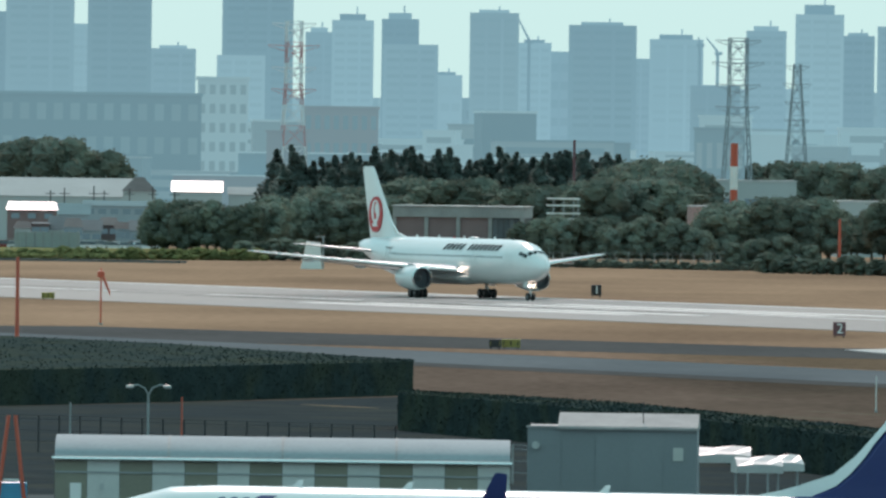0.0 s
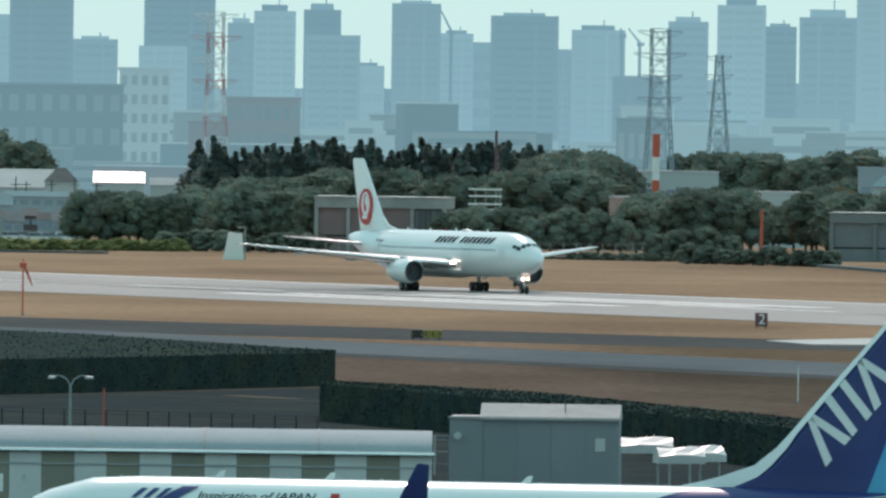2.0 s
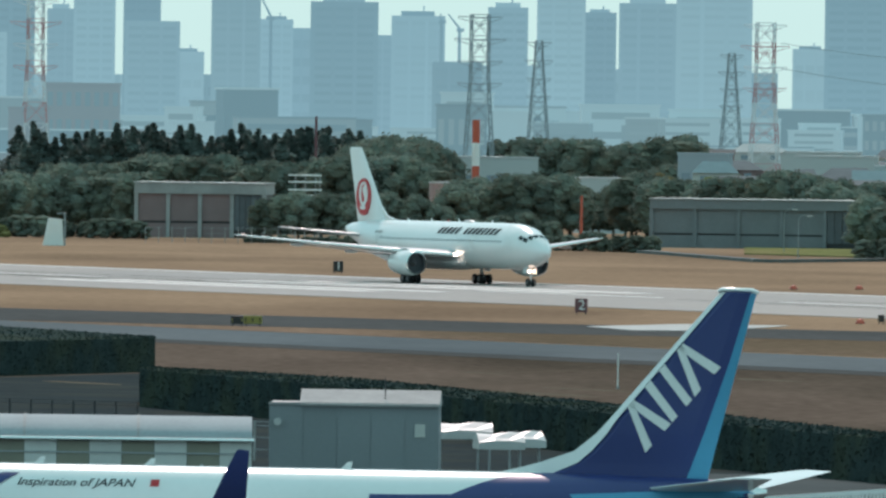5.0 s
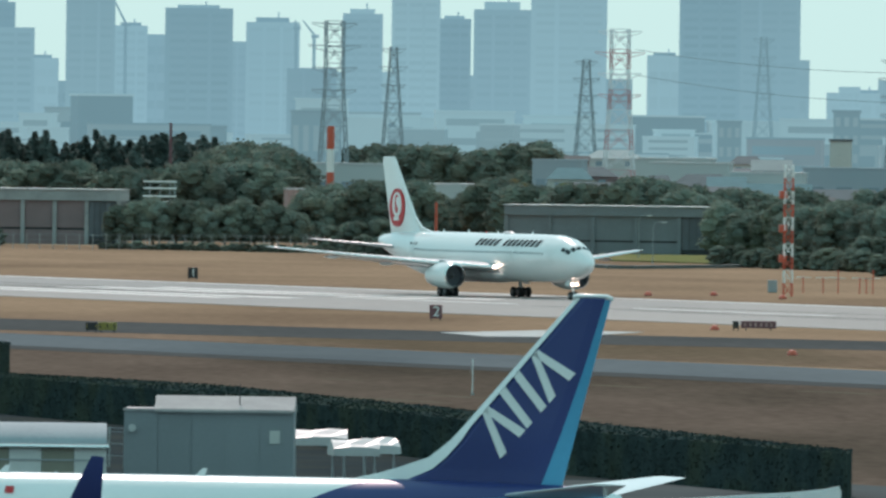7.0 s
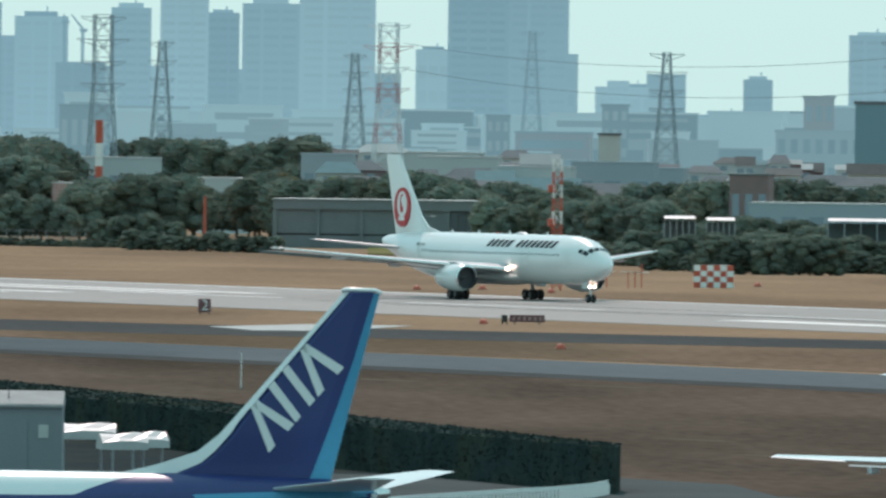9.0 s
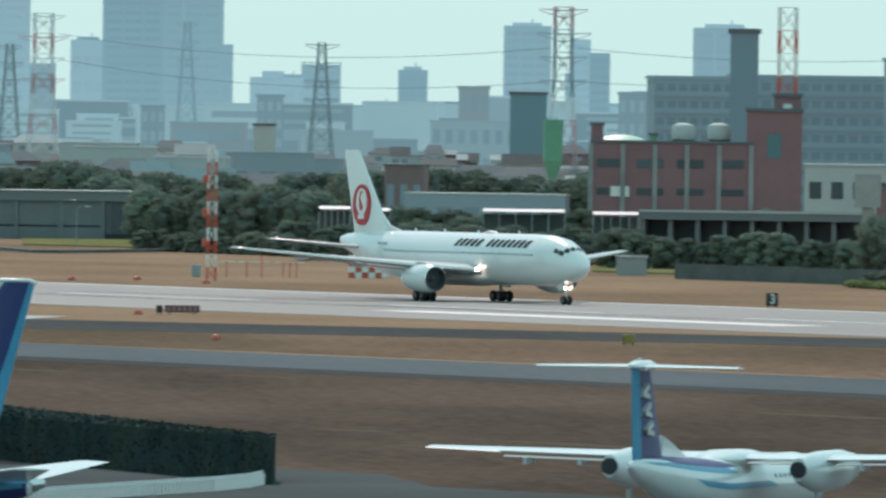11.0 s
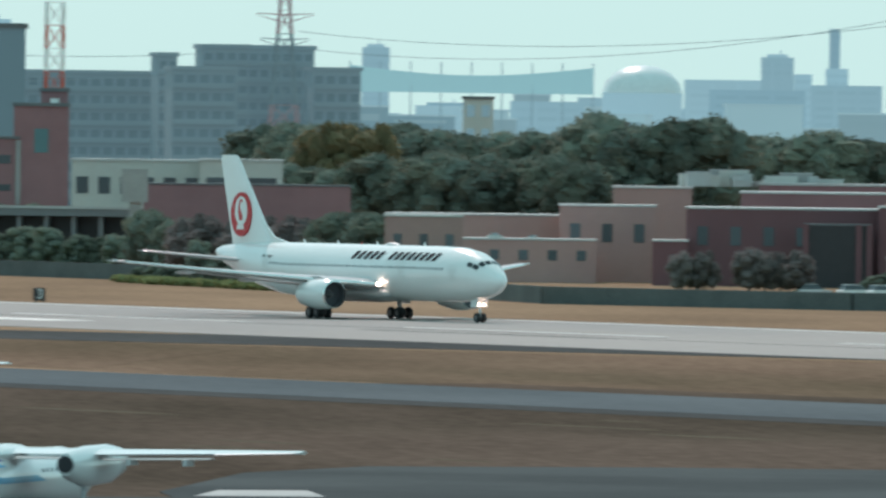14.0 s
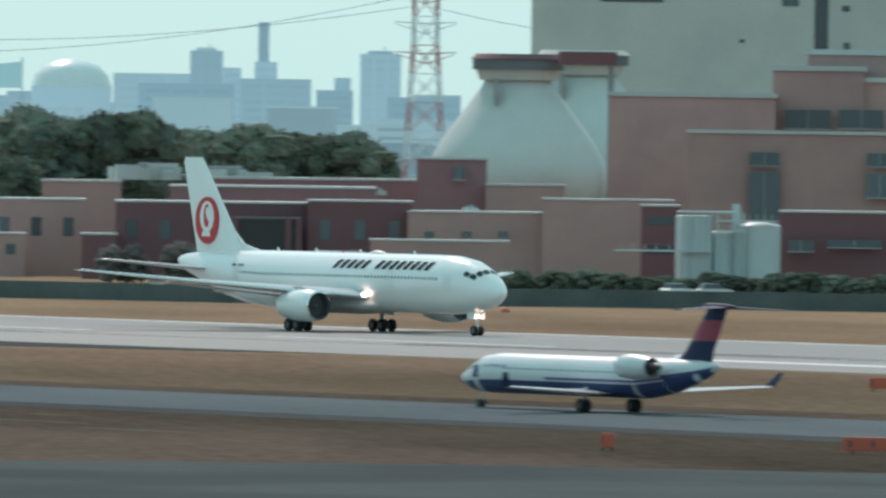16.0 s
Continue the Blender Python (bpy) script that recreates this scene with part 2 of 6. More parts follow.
_yard = [(-40.3, 979.68), (-19.4, 1021.52), (-1.91, 1060.13), (-3, 940), (11.19, 884.93), (28.11, 794.5), (41.84, 736.81), (39.12, 688.89), (11.17, 599.9), (-24.64, 599.49)]
tagged(part("service_yard", loft([[(x, y, z) for x, y in _yard] for z in (-0.3, 0.03)]), M_yard), "dark service road and yard below the hedges", "road", kind="structure")


# ---- aircraft ----
def skin(table, x, ang, off=0.0):
    """A point on a fuselage: along it and round it, ang in degrees from the crown, port positive."""
    x = min(max(x, table[-1][0]), table[0][0])
    for a, b in zip(table, table[1:]):
        if a[0] >= x >= b[0]:
            f = (a[0] - x) / (a[0] - b[0])
            zc, ry, rz = (p + (q - p) * f for p, q in zip(a[1:], b[1:]))
            return (x, (ry + off) * math.sin(radians(ang)), zc + (rz + off) * math.cos(radians(ang)))


def patch(table, x0, x1, a0, a1, bm=None, slant=0.0, off=0.05, nx=2, na=4):
    """A thin sheet that lies on a fuselage."""
    bm = bm or bmesh.new()
    g = [[bm.verts.new(skin(table, x0 + (x1 - x0) * i / nx + slant * j / na, a0 + (a1 - a0) * j / na, off))
          for j in range(na + 1)] for i in range(nx + 1)]
    for i in range(nx):
        for j in range(na):
            bm.faces.new((g[i][j], g[i + 1][j], g[i + 1][j + 1], g[i][j + 1]))
    return bm


def wheel(parent, x, y, r, w, name="wheel"):
    """A tyre with its rim."""
    prof = ((r * 0.55, -w / 2), (r * 0.9, -w / 2), (r, -w * 0.3), (r, w * 0.3), (r * 0.9, w / 2), (r * 0.55, w / 2))
    rings = [[(x + p * math.cos(k * math.tau / 20), y + q, r + p * math.sin(k * math.tau / 20)) for k in range(20)] for p, q in prof]
    ob = part(name, loft(rings), M_tyre, parent, "black rubber wheel", True)
    part("rim", rod((x, y - w * 0.52, r), (x, y + w * 0.52, r), r * 0.5, n=14), M_rim, ob)
    return ob


def nacelle(parent, x, y, z, length, r, mat=None):
    mat = mat or M_white
    prof = ((0.0, 0.86), (0.06, 0.97), (0.25, 1.05), (0.5, 1.06), (0.8, 0.93), (1.0, 0.8))
    rings = [[(x - length * u, y + r * v * math.sin(k * math.tau / 28), z + r * v * math.cos(k * math.tau / 28)) for k in range(28)] for u, v in prof]
    inner = [[(x - length * u, y + r * v * math.sin(k * math.tau / 28), z + r * v * math.cos(k * math.tau / 28)) for k in range(28)] for u, v in ((0.25, 0.84), (0.06, 0.84), (0.0, 0.86))]
    ob = part("engine", loft(inner[2:] + rings[1:], caps=False), mat, parent, "rounded engine nacelle", True)
    part("inlet_duct", loft(inner[:2], caps=False), M_inlet, ob, "dark inlet duct", True)
    part("inlet_lip", loft([[(x + 0.02 - length * u, y + r * v * math.sin(k * math.tau / 28), z + r * v * math.cos(k * math.tau / 28)) for k in range(28)]
                            for u, v in ((0.05, 0.835), (0.0, 0.865), (0.01, 0.92), (0.03, 0.96))], caps=False), M_metal, ob, "bare metal inlet lip", True)
    part("fan", rod((x - length * 0.2, y, z), (x - length * 0.3, y, z), r * 0.85, n=28), M_inlet, ob)
    part("spinner", rod((x - length * 0.05, y, z), (x - length * 0.2, y, z), 0.04, r * 0.28, n=16), M_rim, ob)
    part("exhaust_cone", rod((x - length * 0.9, y, z), (x - length * 1.25, y, z), r * 0.62, r * 0.22, n=20), M_dark_metal, ob, "dark metal exhaust cone", True)
    return ob


def letters(table, parent, x0, x1, a0, a1, n, gaps, slant, mat, label):
    """A brand name, drawn as plain slanted blocks on the fuselage's side."""
    step = (x1 - x0) / n
    for i in range(n):
        if i not in gaps:
            part("title_block", patch(table, x0 + step * i + step * 0.48, x0 + step * i, a0, a1, None, slant), mat, parent, label)


def title(table, parent, x0, x1, side, n, gaps, mat, label):
    """A company name high on the fuselage, as a row of plain slanted bars."""
    step = (x1 - x0) / n
    lean = -0.6 * side
    for i in range(n):
        if i not in gaps:
            for u, w in ((0.08, 0.58),):
                part("title_bar", patch(table, x0 + step * (i + u), x0 + step * (i + u + w), side * 62, side * 41, None, lean), mat, parent, label)


def wide_jet():
    jet = thing("jet_airliner", 1.23, 1744.8, 0.05, TURN - 41.2, "white twin-engined wide-body jet airliner speeding along the runway", "airliner")
    tab = ((27.9, 3.95, 0.05, 0.05), (27.75, 3.96, 0.4, 0.38), (27.3, 4.0, 0.82, 0.78), (26.4, 4.1, 1.32, 1.34), (25, 4.28, 1.83, 1.93), (23, 4.48, 2.27, 2.42),
           (20.5, 4.58, 2.48, 2.66), (17, 4.6, 2.52, 2.7), (-9, 4.6, 2.52, 2.7), (-14, 4.78, 2.36, 2.5), (-18, 5.12, 1.9, 2.1),
           (-22, 5.62, 1.2, 1.48), (-25.5, 6.0, 0.62, 0.8), (-26.7, 6.12, 0.3, 0.42), (-27, 6.15, 0.08, 0.12))
    part("fuselage", loft([hoop(*r, n=40) for r in spread(tab, 3)]), M_white, jet, "glossy white tapered fuselage", True)
    part("wing_fairing", loft([hoop(x, 2.65, ry, rz, 24) for x, ry, rz in ((10.4, 0.9, 0.3), (8.9, 2.3, 0.8), (4.9, 2.75, 1.0), (-3.1, 2.75, 1.0), (-7.1, 2.0, 0.7), (-10.1, 0.6, 0.2))]), M_pale, jet, "", True)
    for side in (-1, 1):
        part("wing", blade([(side * 2.2, 9.2, 3.35, 11.4, 1.35), (side * 8, 5.2, 3.85, 7.6, 0.9), (side * 15.5, -0.2, 4.55, 4.9, 0.5), (side * 23.2, -5.7, 5.35, 2.4, 0.25), (side * 23.8, -6.7, 5.4, 1.2, 0.1)]),
             M_wing, jet, "long swept grey wing with bright leading edge", True)
        part("slat", blade([(side * 3.0, 8.95, 3.42, 0.6, 0.55), (side * 8, 5.45, 3.82, 0.5, 0.48), (side * 15.5, 0.02, 4.53, 0.42, 0.34), (side * 23.0, -5.3, 5.3, 0.3, 0.24)]), M_metal, jet, "bright bare metal leading-edge slat", True)
        part("flap", blade([(side * 2.8, -1.7, 3.05, 2.6, 0.3), (side * 8, -2.1, 3.52, 2.0, 0.26), (side * 16, -4.8, 4.4, 1.3, 0.18)]), M_pale, jet, "partly lowered trailing-edge flap", True)
        for yy, xx, zz in ((5.2, -1.3, 3.3), (11.2, -2.1, 3.95), (17.4, -3.7, 4.65)):
            part("flap_track_fairing", loft([[(x, side * yy + r * math.sin(k * 0.7854), zz - 0.3 + r * math.cos(k * 0.7854)) for k in range(8)]
                                             for x, r in ((xx + 2.4, 0.04), (xx + 1.2, 0.2), (xx - 0.6, 0.18), (xx - 1.6, 0.03))]), M_pale, jet, "", True)
        nacelle(jet, 9.4, side * 7.9, 2.45, 5.6, 1.42)
        part("engine_pylon", loft([[(8.9, side * 7.8, 3.7), (2.9, side * 7.8, 3.6), (2.9, side * 8.0, 3.6), (8.9, side * 8.0, 3.7)],
                                   [(6.3, side * 7.82, 4.2), (1.7, side * 7.82, 4.0), (1.7, side * 7.98, 4.0), (6.3, side * 7.98, 4.2)]]), M_wing, jet)
        part("stabilizer", blade([(side * 0.6, -19.2, 5.35, 6.2, 0.55), (side * 9.1, -25.0, 6.2, 2.1, 0.18), (side * 9.35, -25.6, 6.23, 1.3, 0.08)]), M_wing, jet, "swept grey tailplane", True)
        cabin_windows(tab, jet, side, 20.6, -12.5, 0.56, 80.5, 75.5)
        for xd in (22.0, 12.6, -13.6):
            part("cabin_door", patch(tab, xd + 0.53, xd - 0.53, side * 66, side * 102, None, 0, 0.018), M_door, jet)
        for x0, x1, a0, a1 in ((25.45, 24.72, 46, 61), (24.62, 23.95, 47, 60), (25.9, 25.35, 3, 22), (25.75, 25.15, 25, 43)):
            part("cockpit_window", patch(tab, x0, x1, side * a0, side * a1, None, 0, 0.035), M_glass, jet, "dark cockpit window pane")
        g = thing_part("main_gear", jet)
        part("strut", rod((0.9, side * 4.65, 0.65), (0.9, side * 4.4, 3.6), 0.2, 0.28), M_pale, g, "", True)
        part("brace", rod((0.9, side * 4.65, 1.6), (2.7, side * 3.6, 3.0), 0.09), M_pale, g)
        part("truck_beam", box(0.05, 1.75, side * 4.65 - 0.13, side * 4.65 + 0.13, 0.45, 0.72), M_dark_metal, g)
        part("gear_door", box(0.2, 1.8, side * 5.25, side * 5.32, 1.5, 3.6), M_white, g)
        for wx in (0.19, 1.61):
            for wy in (-0.57, 0.57):
                wheel(g, wx, side * 4.65 + wy, 0.58, 0.42)
        part("landing_light", rod((9.3, side * 2.75, 3.5), (8.9, side * 2.75, 3.5), 0.17, n=14), M_lamp, jet, "glowing landing light at the wing root")
        part("wing_tip_light", rod((-5.8, side * 23.6, 5.42), (-6.3, side * 23.7, 5.42), 0.09), M_metal, jet)
    part("fin", blade([(0, -15.6, 7.0, 8.2, 0.75), (0, -22.6, 15.4, 3.7, 0.34), (0, -23.1, 15.85, 3.0, 0.2)], upright=True), M_white, jet, "tall white tail fin", True)
    part("dorsal_fin", plate([(-12.8, 7.26), (-16.2, 7.2), (-17.2, 8.9), (-15.6, 7.8)], -0.1, 0.1), M_white, jet)
    disc = [(-21.75 + 1.95 * math.sin(k * math.tau / 40), 9.95 + 2.2 * math.cos(k * math.tau / 40)) for k in range(40)]
    ob = part("tail_emblem", plate(disc, -0.34, 0.34), M_red, jet, "round red emblem on the fin")
    inner = [(-21.68 + 1.2 * math.sin(k * math.tau / 40), 10.3 + 1.45 * math.cos(k * math.tau / 40)) for k in range(40)]
    part("emblem_field", plate(inner, -0.352, 0.352), M_white, ob)
    part("emblem_shape", plate([(-21.3, 11.2), (-21.75, 11.2), (-21.95, 10.7), (-21.7, 10.2), (-21.35, 9.8), (-21.45, 9.35), (-22.0, 9.35), (-22.2, 9.9), (-22.25, 10.6), (-22.05, 11.3), (-21.6, 11.5)], -0.362, 0.362), M_red, ob)
    part("emblem_bar", plate([(-21.1, 8.45), (-22.5, 8.45), (-22.45, 8.9), (-21.15, 8.9)], -0.362, 0.362), M_white, ob)
    for side in (-1, 1):
        title(tab, jet, 2.7, 19.1, side, 14, (5,) if side < 0 else (8,), M_title, "charcoal slanted title bar")
        letters(tab, jet, -14.4, -12.2, side * 66, side * 60, 6, (2,), 0.05, M_title, "small dark registration block")
    g = thing_part("nose_gear", jet)
    part("strut", rod((23.66, 0, 0.5), (23.6, 0, 2.5), 0.13, 0.17), M_pale, g, "", True)
    part("drag_brace", rod((23.66, 0, 1.3), (25.0, 0, 2.4), 0.07), M_pale, g)
    for side in (-1, 1):
        wheel(g, 23.66, side * 0.32, 0.47, 0.34)
        part("gear_door", box(22.8, 24.1, side * 0.55 - 0.02, side * 0.55 + 0.02, 1.5, 2.3), M_white, g)
        part("taxi_light", rod((23.9, side * 0.28, 1.75), (23.75, side * 0.28, 1.75), 0.115, n=12), M_lamp, g, "glowing taxi light")
    for x in (13.5, 4.5, -3, -9.5):
        part("antenna", plate([(x, 7.25), (x - 0.45, 7.25), (x - 0.5, 7.62), (x - 0.3, 7.62)], -0.03, 0.03), M_white, jet)
    part("satellite_dome", loft([hoop(x, 7.3, ry, rz, 16) for x, ry, rz in ((8.4, 0.05, 0.03), (7.8, 0.35, 0.2), (6.8, 0.4, 0.25), (5.9, 0.2, 0.12), (5.6, 0.04, 0.03))]), M_pale, jet, "", True)
    part("beacon", rod((1.2, 0, 7.25), (1.2, 0, 7.5), 0.1), M_red, jet)
    part("tail_cone", loft([hoop(*r, 16) for r in ((-26.7, 6.12, 0.31, 0.43), (-27.1, 6.17, 0.12, 0.16))]), M_dark_metal, jet)
    return jet


def thing_part(name, parent):
    """A part that carries pieces: its own small hub mesh."""
    x = 23.63 if name == "nose_gear" else 0.9
    return part(name, box(x - 0.1, x + 0.1, -0.1, 0.1, 2.2, 2.4), M_pale, parent)


def cabin_windows(tab, parent, side, x0, x1, step, a0, a1):
    """Cabin windows along one side."""
    x = x0
    while x > x1:
        part("cabin_window", patch(tab, x, x - step * 0.5, side * a0, side * a1, None, 0, 0.02, 1, 1), M_cabin, parent)
        x -= step


def narrow_jet():
    """Parked, seen from its side; origin on the ground below the nose."""
    jet = thing("parked_jet", 22.55, 564.55, 0.06, 0, "parked narrow-body jet, white above and deep blue below", "airliner")
    a = radians(168)
    jet.matrix_basis = pose(jet.location.x + 38.6 * math.cos(a), jet.location.y + 38.6 * math.sin(a), 0.06, 0, 0, 168)
    tab = tuple((x, zc - 0.36, ry, rz) for x, zc, ry, rz in (
        (0, 2.75, 0.05, 0.05), (-0.3, 2.8, 0.5, 0.5), (-1.2, 2.95, 1.0, 1.05), (-2.8, 3.15, 1.5, 1.6), (-4.6, 3.3, 1.8, 1.95), (-6.5, 3.34, 1.88, 2.0), (-25, 3.34, 1.88, 2.0),
        (-29, 3.55, 1.7, 1.78), (-33, 3.95, 1.2, 1.35), (-36.5, 4.35, 0.7, 0.85), (-38.6, 4.6, 0.3, 0.4), (-39.0, 4.65, 0.1, 0.12)))
    part("fuselage", loft([hoop(*r, n=40) for r in spread(tab, 3)]), M_white, jet, "glossy white fuselage", True)
    b = bmesh.new()
    for side in (-1, 1):
        patch(tab, -23.5, -38.5, side * 58, side * 178, b, 0, 0.012, 16, 12)
        patch(tab, -30.2, -38.5, side * 2, side * 58, b, 3.4, 0.012, 16, 6)
        patch(tab, -1.0, -23.5, side * 116, side * 178, b, 0, 0.012, 16, 8)
    part("lower_stripe", b, M_navy, jet, "deep blue lower fuselage and tail", True)
    b = bmesh.new()
    for side in (-1, 1):
        patch(tab, -31.5, -38.4, side * 62, side * 96, b, -0.6, 0.03, 10, 8)
        patch(tab, -1.0, -31.5, side * 106, side * 115, b, 0, 0.016, 16, 3)
    part("light_stripe", b, M_cyan, jet, "light blue band round the tail", True)
    # the fin's front edge sweeps down into a long white fillet; behind it stands the light blue rudder
    edge = ((4.7, -27.6, -30.3, 0.03), (5.02, -28.6, -30.7, 0.07), (5.2, -29.4, -31.15, 0.1), (5.4, -30.1, -31.6, 0.13), (5.86, -31.44, -32.15, 0.17), (6.57, -32.32, -32.78, 0.2),
            (7.08, -32.78, -33.12, 0.2), (9.51, -34.88, -35.15, 0.17), (12.25, -37.24, -37.46, 0.12))
    part("fin_edge", loft([[(le, 0, z), (w, th, z), (w, -th, z)] for z, le, w, th in edge]), M_white, jet, "white leading edge of the fin", True)
    def hinge(z):
        return -36.76 - (z - 4.64) * 0.253 + 0.22 + 0.62 * max(0, (12.3 - z) / 7.6) ** 1.7
    part("fin", loft([[(w + 0.1, 0, z), (w - 0.25, th + 0.03, z), (hinge(z) + 0.4, th + 0.02, z), (hinge(z), th * 0.75, z), (hinge(z), -th * 0.75, z), (hinge(z) + 0.4, -th - 0.02, z), (w - 0.25, -th - 0.03, z)]
                      for z, le, w, th in ((z, le, w, max(th, 0.15)) for z, le, w, th in edge)]), M_navy, jet, "deep blue tail fin")
    part("rudder", loft([[(hinge(z), k, z), (-36.76 - (z - 4.64) * 0.253, 0.03, z), (-36.76 - (z - 4.64) * 0.253, -0.03, z), (hinge(z), -k, z)]
                         for z, k in ((4.4, 0.15), (5.4, 0.15), (7.0, 0.15), (9.5, 0.13), (12.2, 0.09))]), M_cyan, jet, "light blue rudder")
    part("fin_cap", loft([[(x, 0.13 * math.sin(k * math.tau / 10), z + 0.09 * math.cos(k * math.tau / 10)) for k in range(10)] for x, z in ((-37.15, 12.28), (-37.3, 12.34), (-38.5, 12.32), (-38.75, 12.22))]), M_white, jet, "white fin cap", True)
    # plain white bars where the company's mark stands, along the fin's slope
    o, e, n = Vector((-33.12, 6.9)), Vector((-0.655, 0.756)), Vector((-0.756, -0.655))
    for shape in (((0.0, 0.0), (0.5, 0.0), (1.52, 1.75), (1.15, 1.75)), ((1.5, 0.0), (2.0, 0.0), (1.62, 1.75), (1.25, 1.75)), ((2.1, 0.0), (2.52, 0.0), (2.95, 1.75), (2.5, 1.75)),
                  ((3.2, 0.0), (3.65, 0.0), (4.05, 1.75), (3.62, 1.75)), ((3.85, 0.0), (4.35, 0.0), (5.4, 1.75), (5.02, 1.75)), ((5.4, 0.0), (5.9, 0.0), (5.5, 1.75), (5.12, 1.75))):
        pts = [o + e * (p * 0.77) + n * (1.62 - q) for p, q in shape]
        part("mark_bar", plate([(p.x, p.y) for p in pts], -0.26, 0.26), M_white, jet, "plain white bar of the mark on the fin")
    for side in (-1, 1):
        part("wing", blade([(side * 1.4, -13.0, 2.1, 7.2, 0.9), (side * 5.5, -15.4, 2.7, 4.4, 0.5), (side * 16.6, -20.1, 3.6, 1.7, 0.2)]), M_wing, jet, "swept grey wing", True)
        if side > 0:
            part("winglet", blade([(side * 16.6, -20.1, 3.6, 1.7, 0.2), (side * 17.2, -20.4, 4.1, 1.35, 0.18), (side * 17.6, -20.9, 5.0, 1.0, 0.14), (side * 17.9, -21.5, 6.05, 0.5, 0.1)]), M_navy, jet, "deep blue blended winglet", True)
        part("stabilizer", blade([(side * 0.5, -34.4, 4.4, 4.2, 0.3), (side * 7.1, -39.2, 5.05, 1.4, 0.1)]), M_white, jet, "white swept tailplane", True)
        nacelle(jet, -10.2, side * 4.9, 1.55, 4.4, 0.95)
        cabin_windows(tab, jet, side, -6.0, -31.0, 0.52, 82, 76)
        b = patch(tab, -1.45, -2.2, side * 12, side * 40, None, 0, 0.03)
        patch(tab, -1.7, -2.7, side * 44, side * 62, b, 0, 0.03)
        part("cockpit_window", b, M_glass, jet, "dark cockpit window panes")
        c = bpy.data.curves.new("slogan", "FONT")
        c.body, c.size, c.shear, c.align_x, c.align_y, c.extrude = "Inspiration of JAPAN", 0.56, 0.25, "CENTER", "CENTER", 0.004
        c.materials.append(M_title)
        o = new("slogan", c)
        o.parent = jet
        x, y, z = skin(tab, -11.55, side * 50, 0.03)
        o.matrix_basis = pose(x, y, z) @ pose(0, 0, 0, 0, 0, 180 if side > 0 else 0) @ pose(0, 0, 0, 50)
        letters(tab, jet, -7.7, -6.2, side * 55, side * 40, 3, (), -0.4, M_navy, "deep blue name block")
        part("name_swoosh", patch(tab, -7.6, -8.3, side * 58, side * 36, None, -0.9), M_navy, jet, "slanted deep blue name block")
        part("red_dot", patch(tab, -14.6, -14.95, side * 54, side * 44), M_red, jet)
        g = part("main_gear", rod((-18.3, side * 2.86, 0.5), (-18.3, side * 2.7, 2.2), 0.13), M_pale, jet)
        for wy in (-0.4, 0.4):
            wheel(g, -18.3, side * 2.86 + wy, 0.56, 0.36)
    g = part("nose_gear", rod((-4.0, 0, 0.4), (-4.0, 0, 2.0), 0.1), M_pale, jet)
    for wy in (-0.25, 0.25):
        wheel(g, -4.0, wy, 0.34, 0.2)
    for x in (-9.5, -14, -22):
        part("antenna", plate([(x, 4.96), (x - 0.4, 4.96), (x - 0.5, 5.26), (x - 0.3, 5.26)], -0.03, 0.03), M_white, jet)
    part("tail_cap", loft([hoop(*r, 16) for r in ((-38.4, 4.22, 0.34, 0.44), (-39.2, 4.32, 0.12, 0.14))]), M_metal, jet, "bare metal tail cone", True)
    return jet


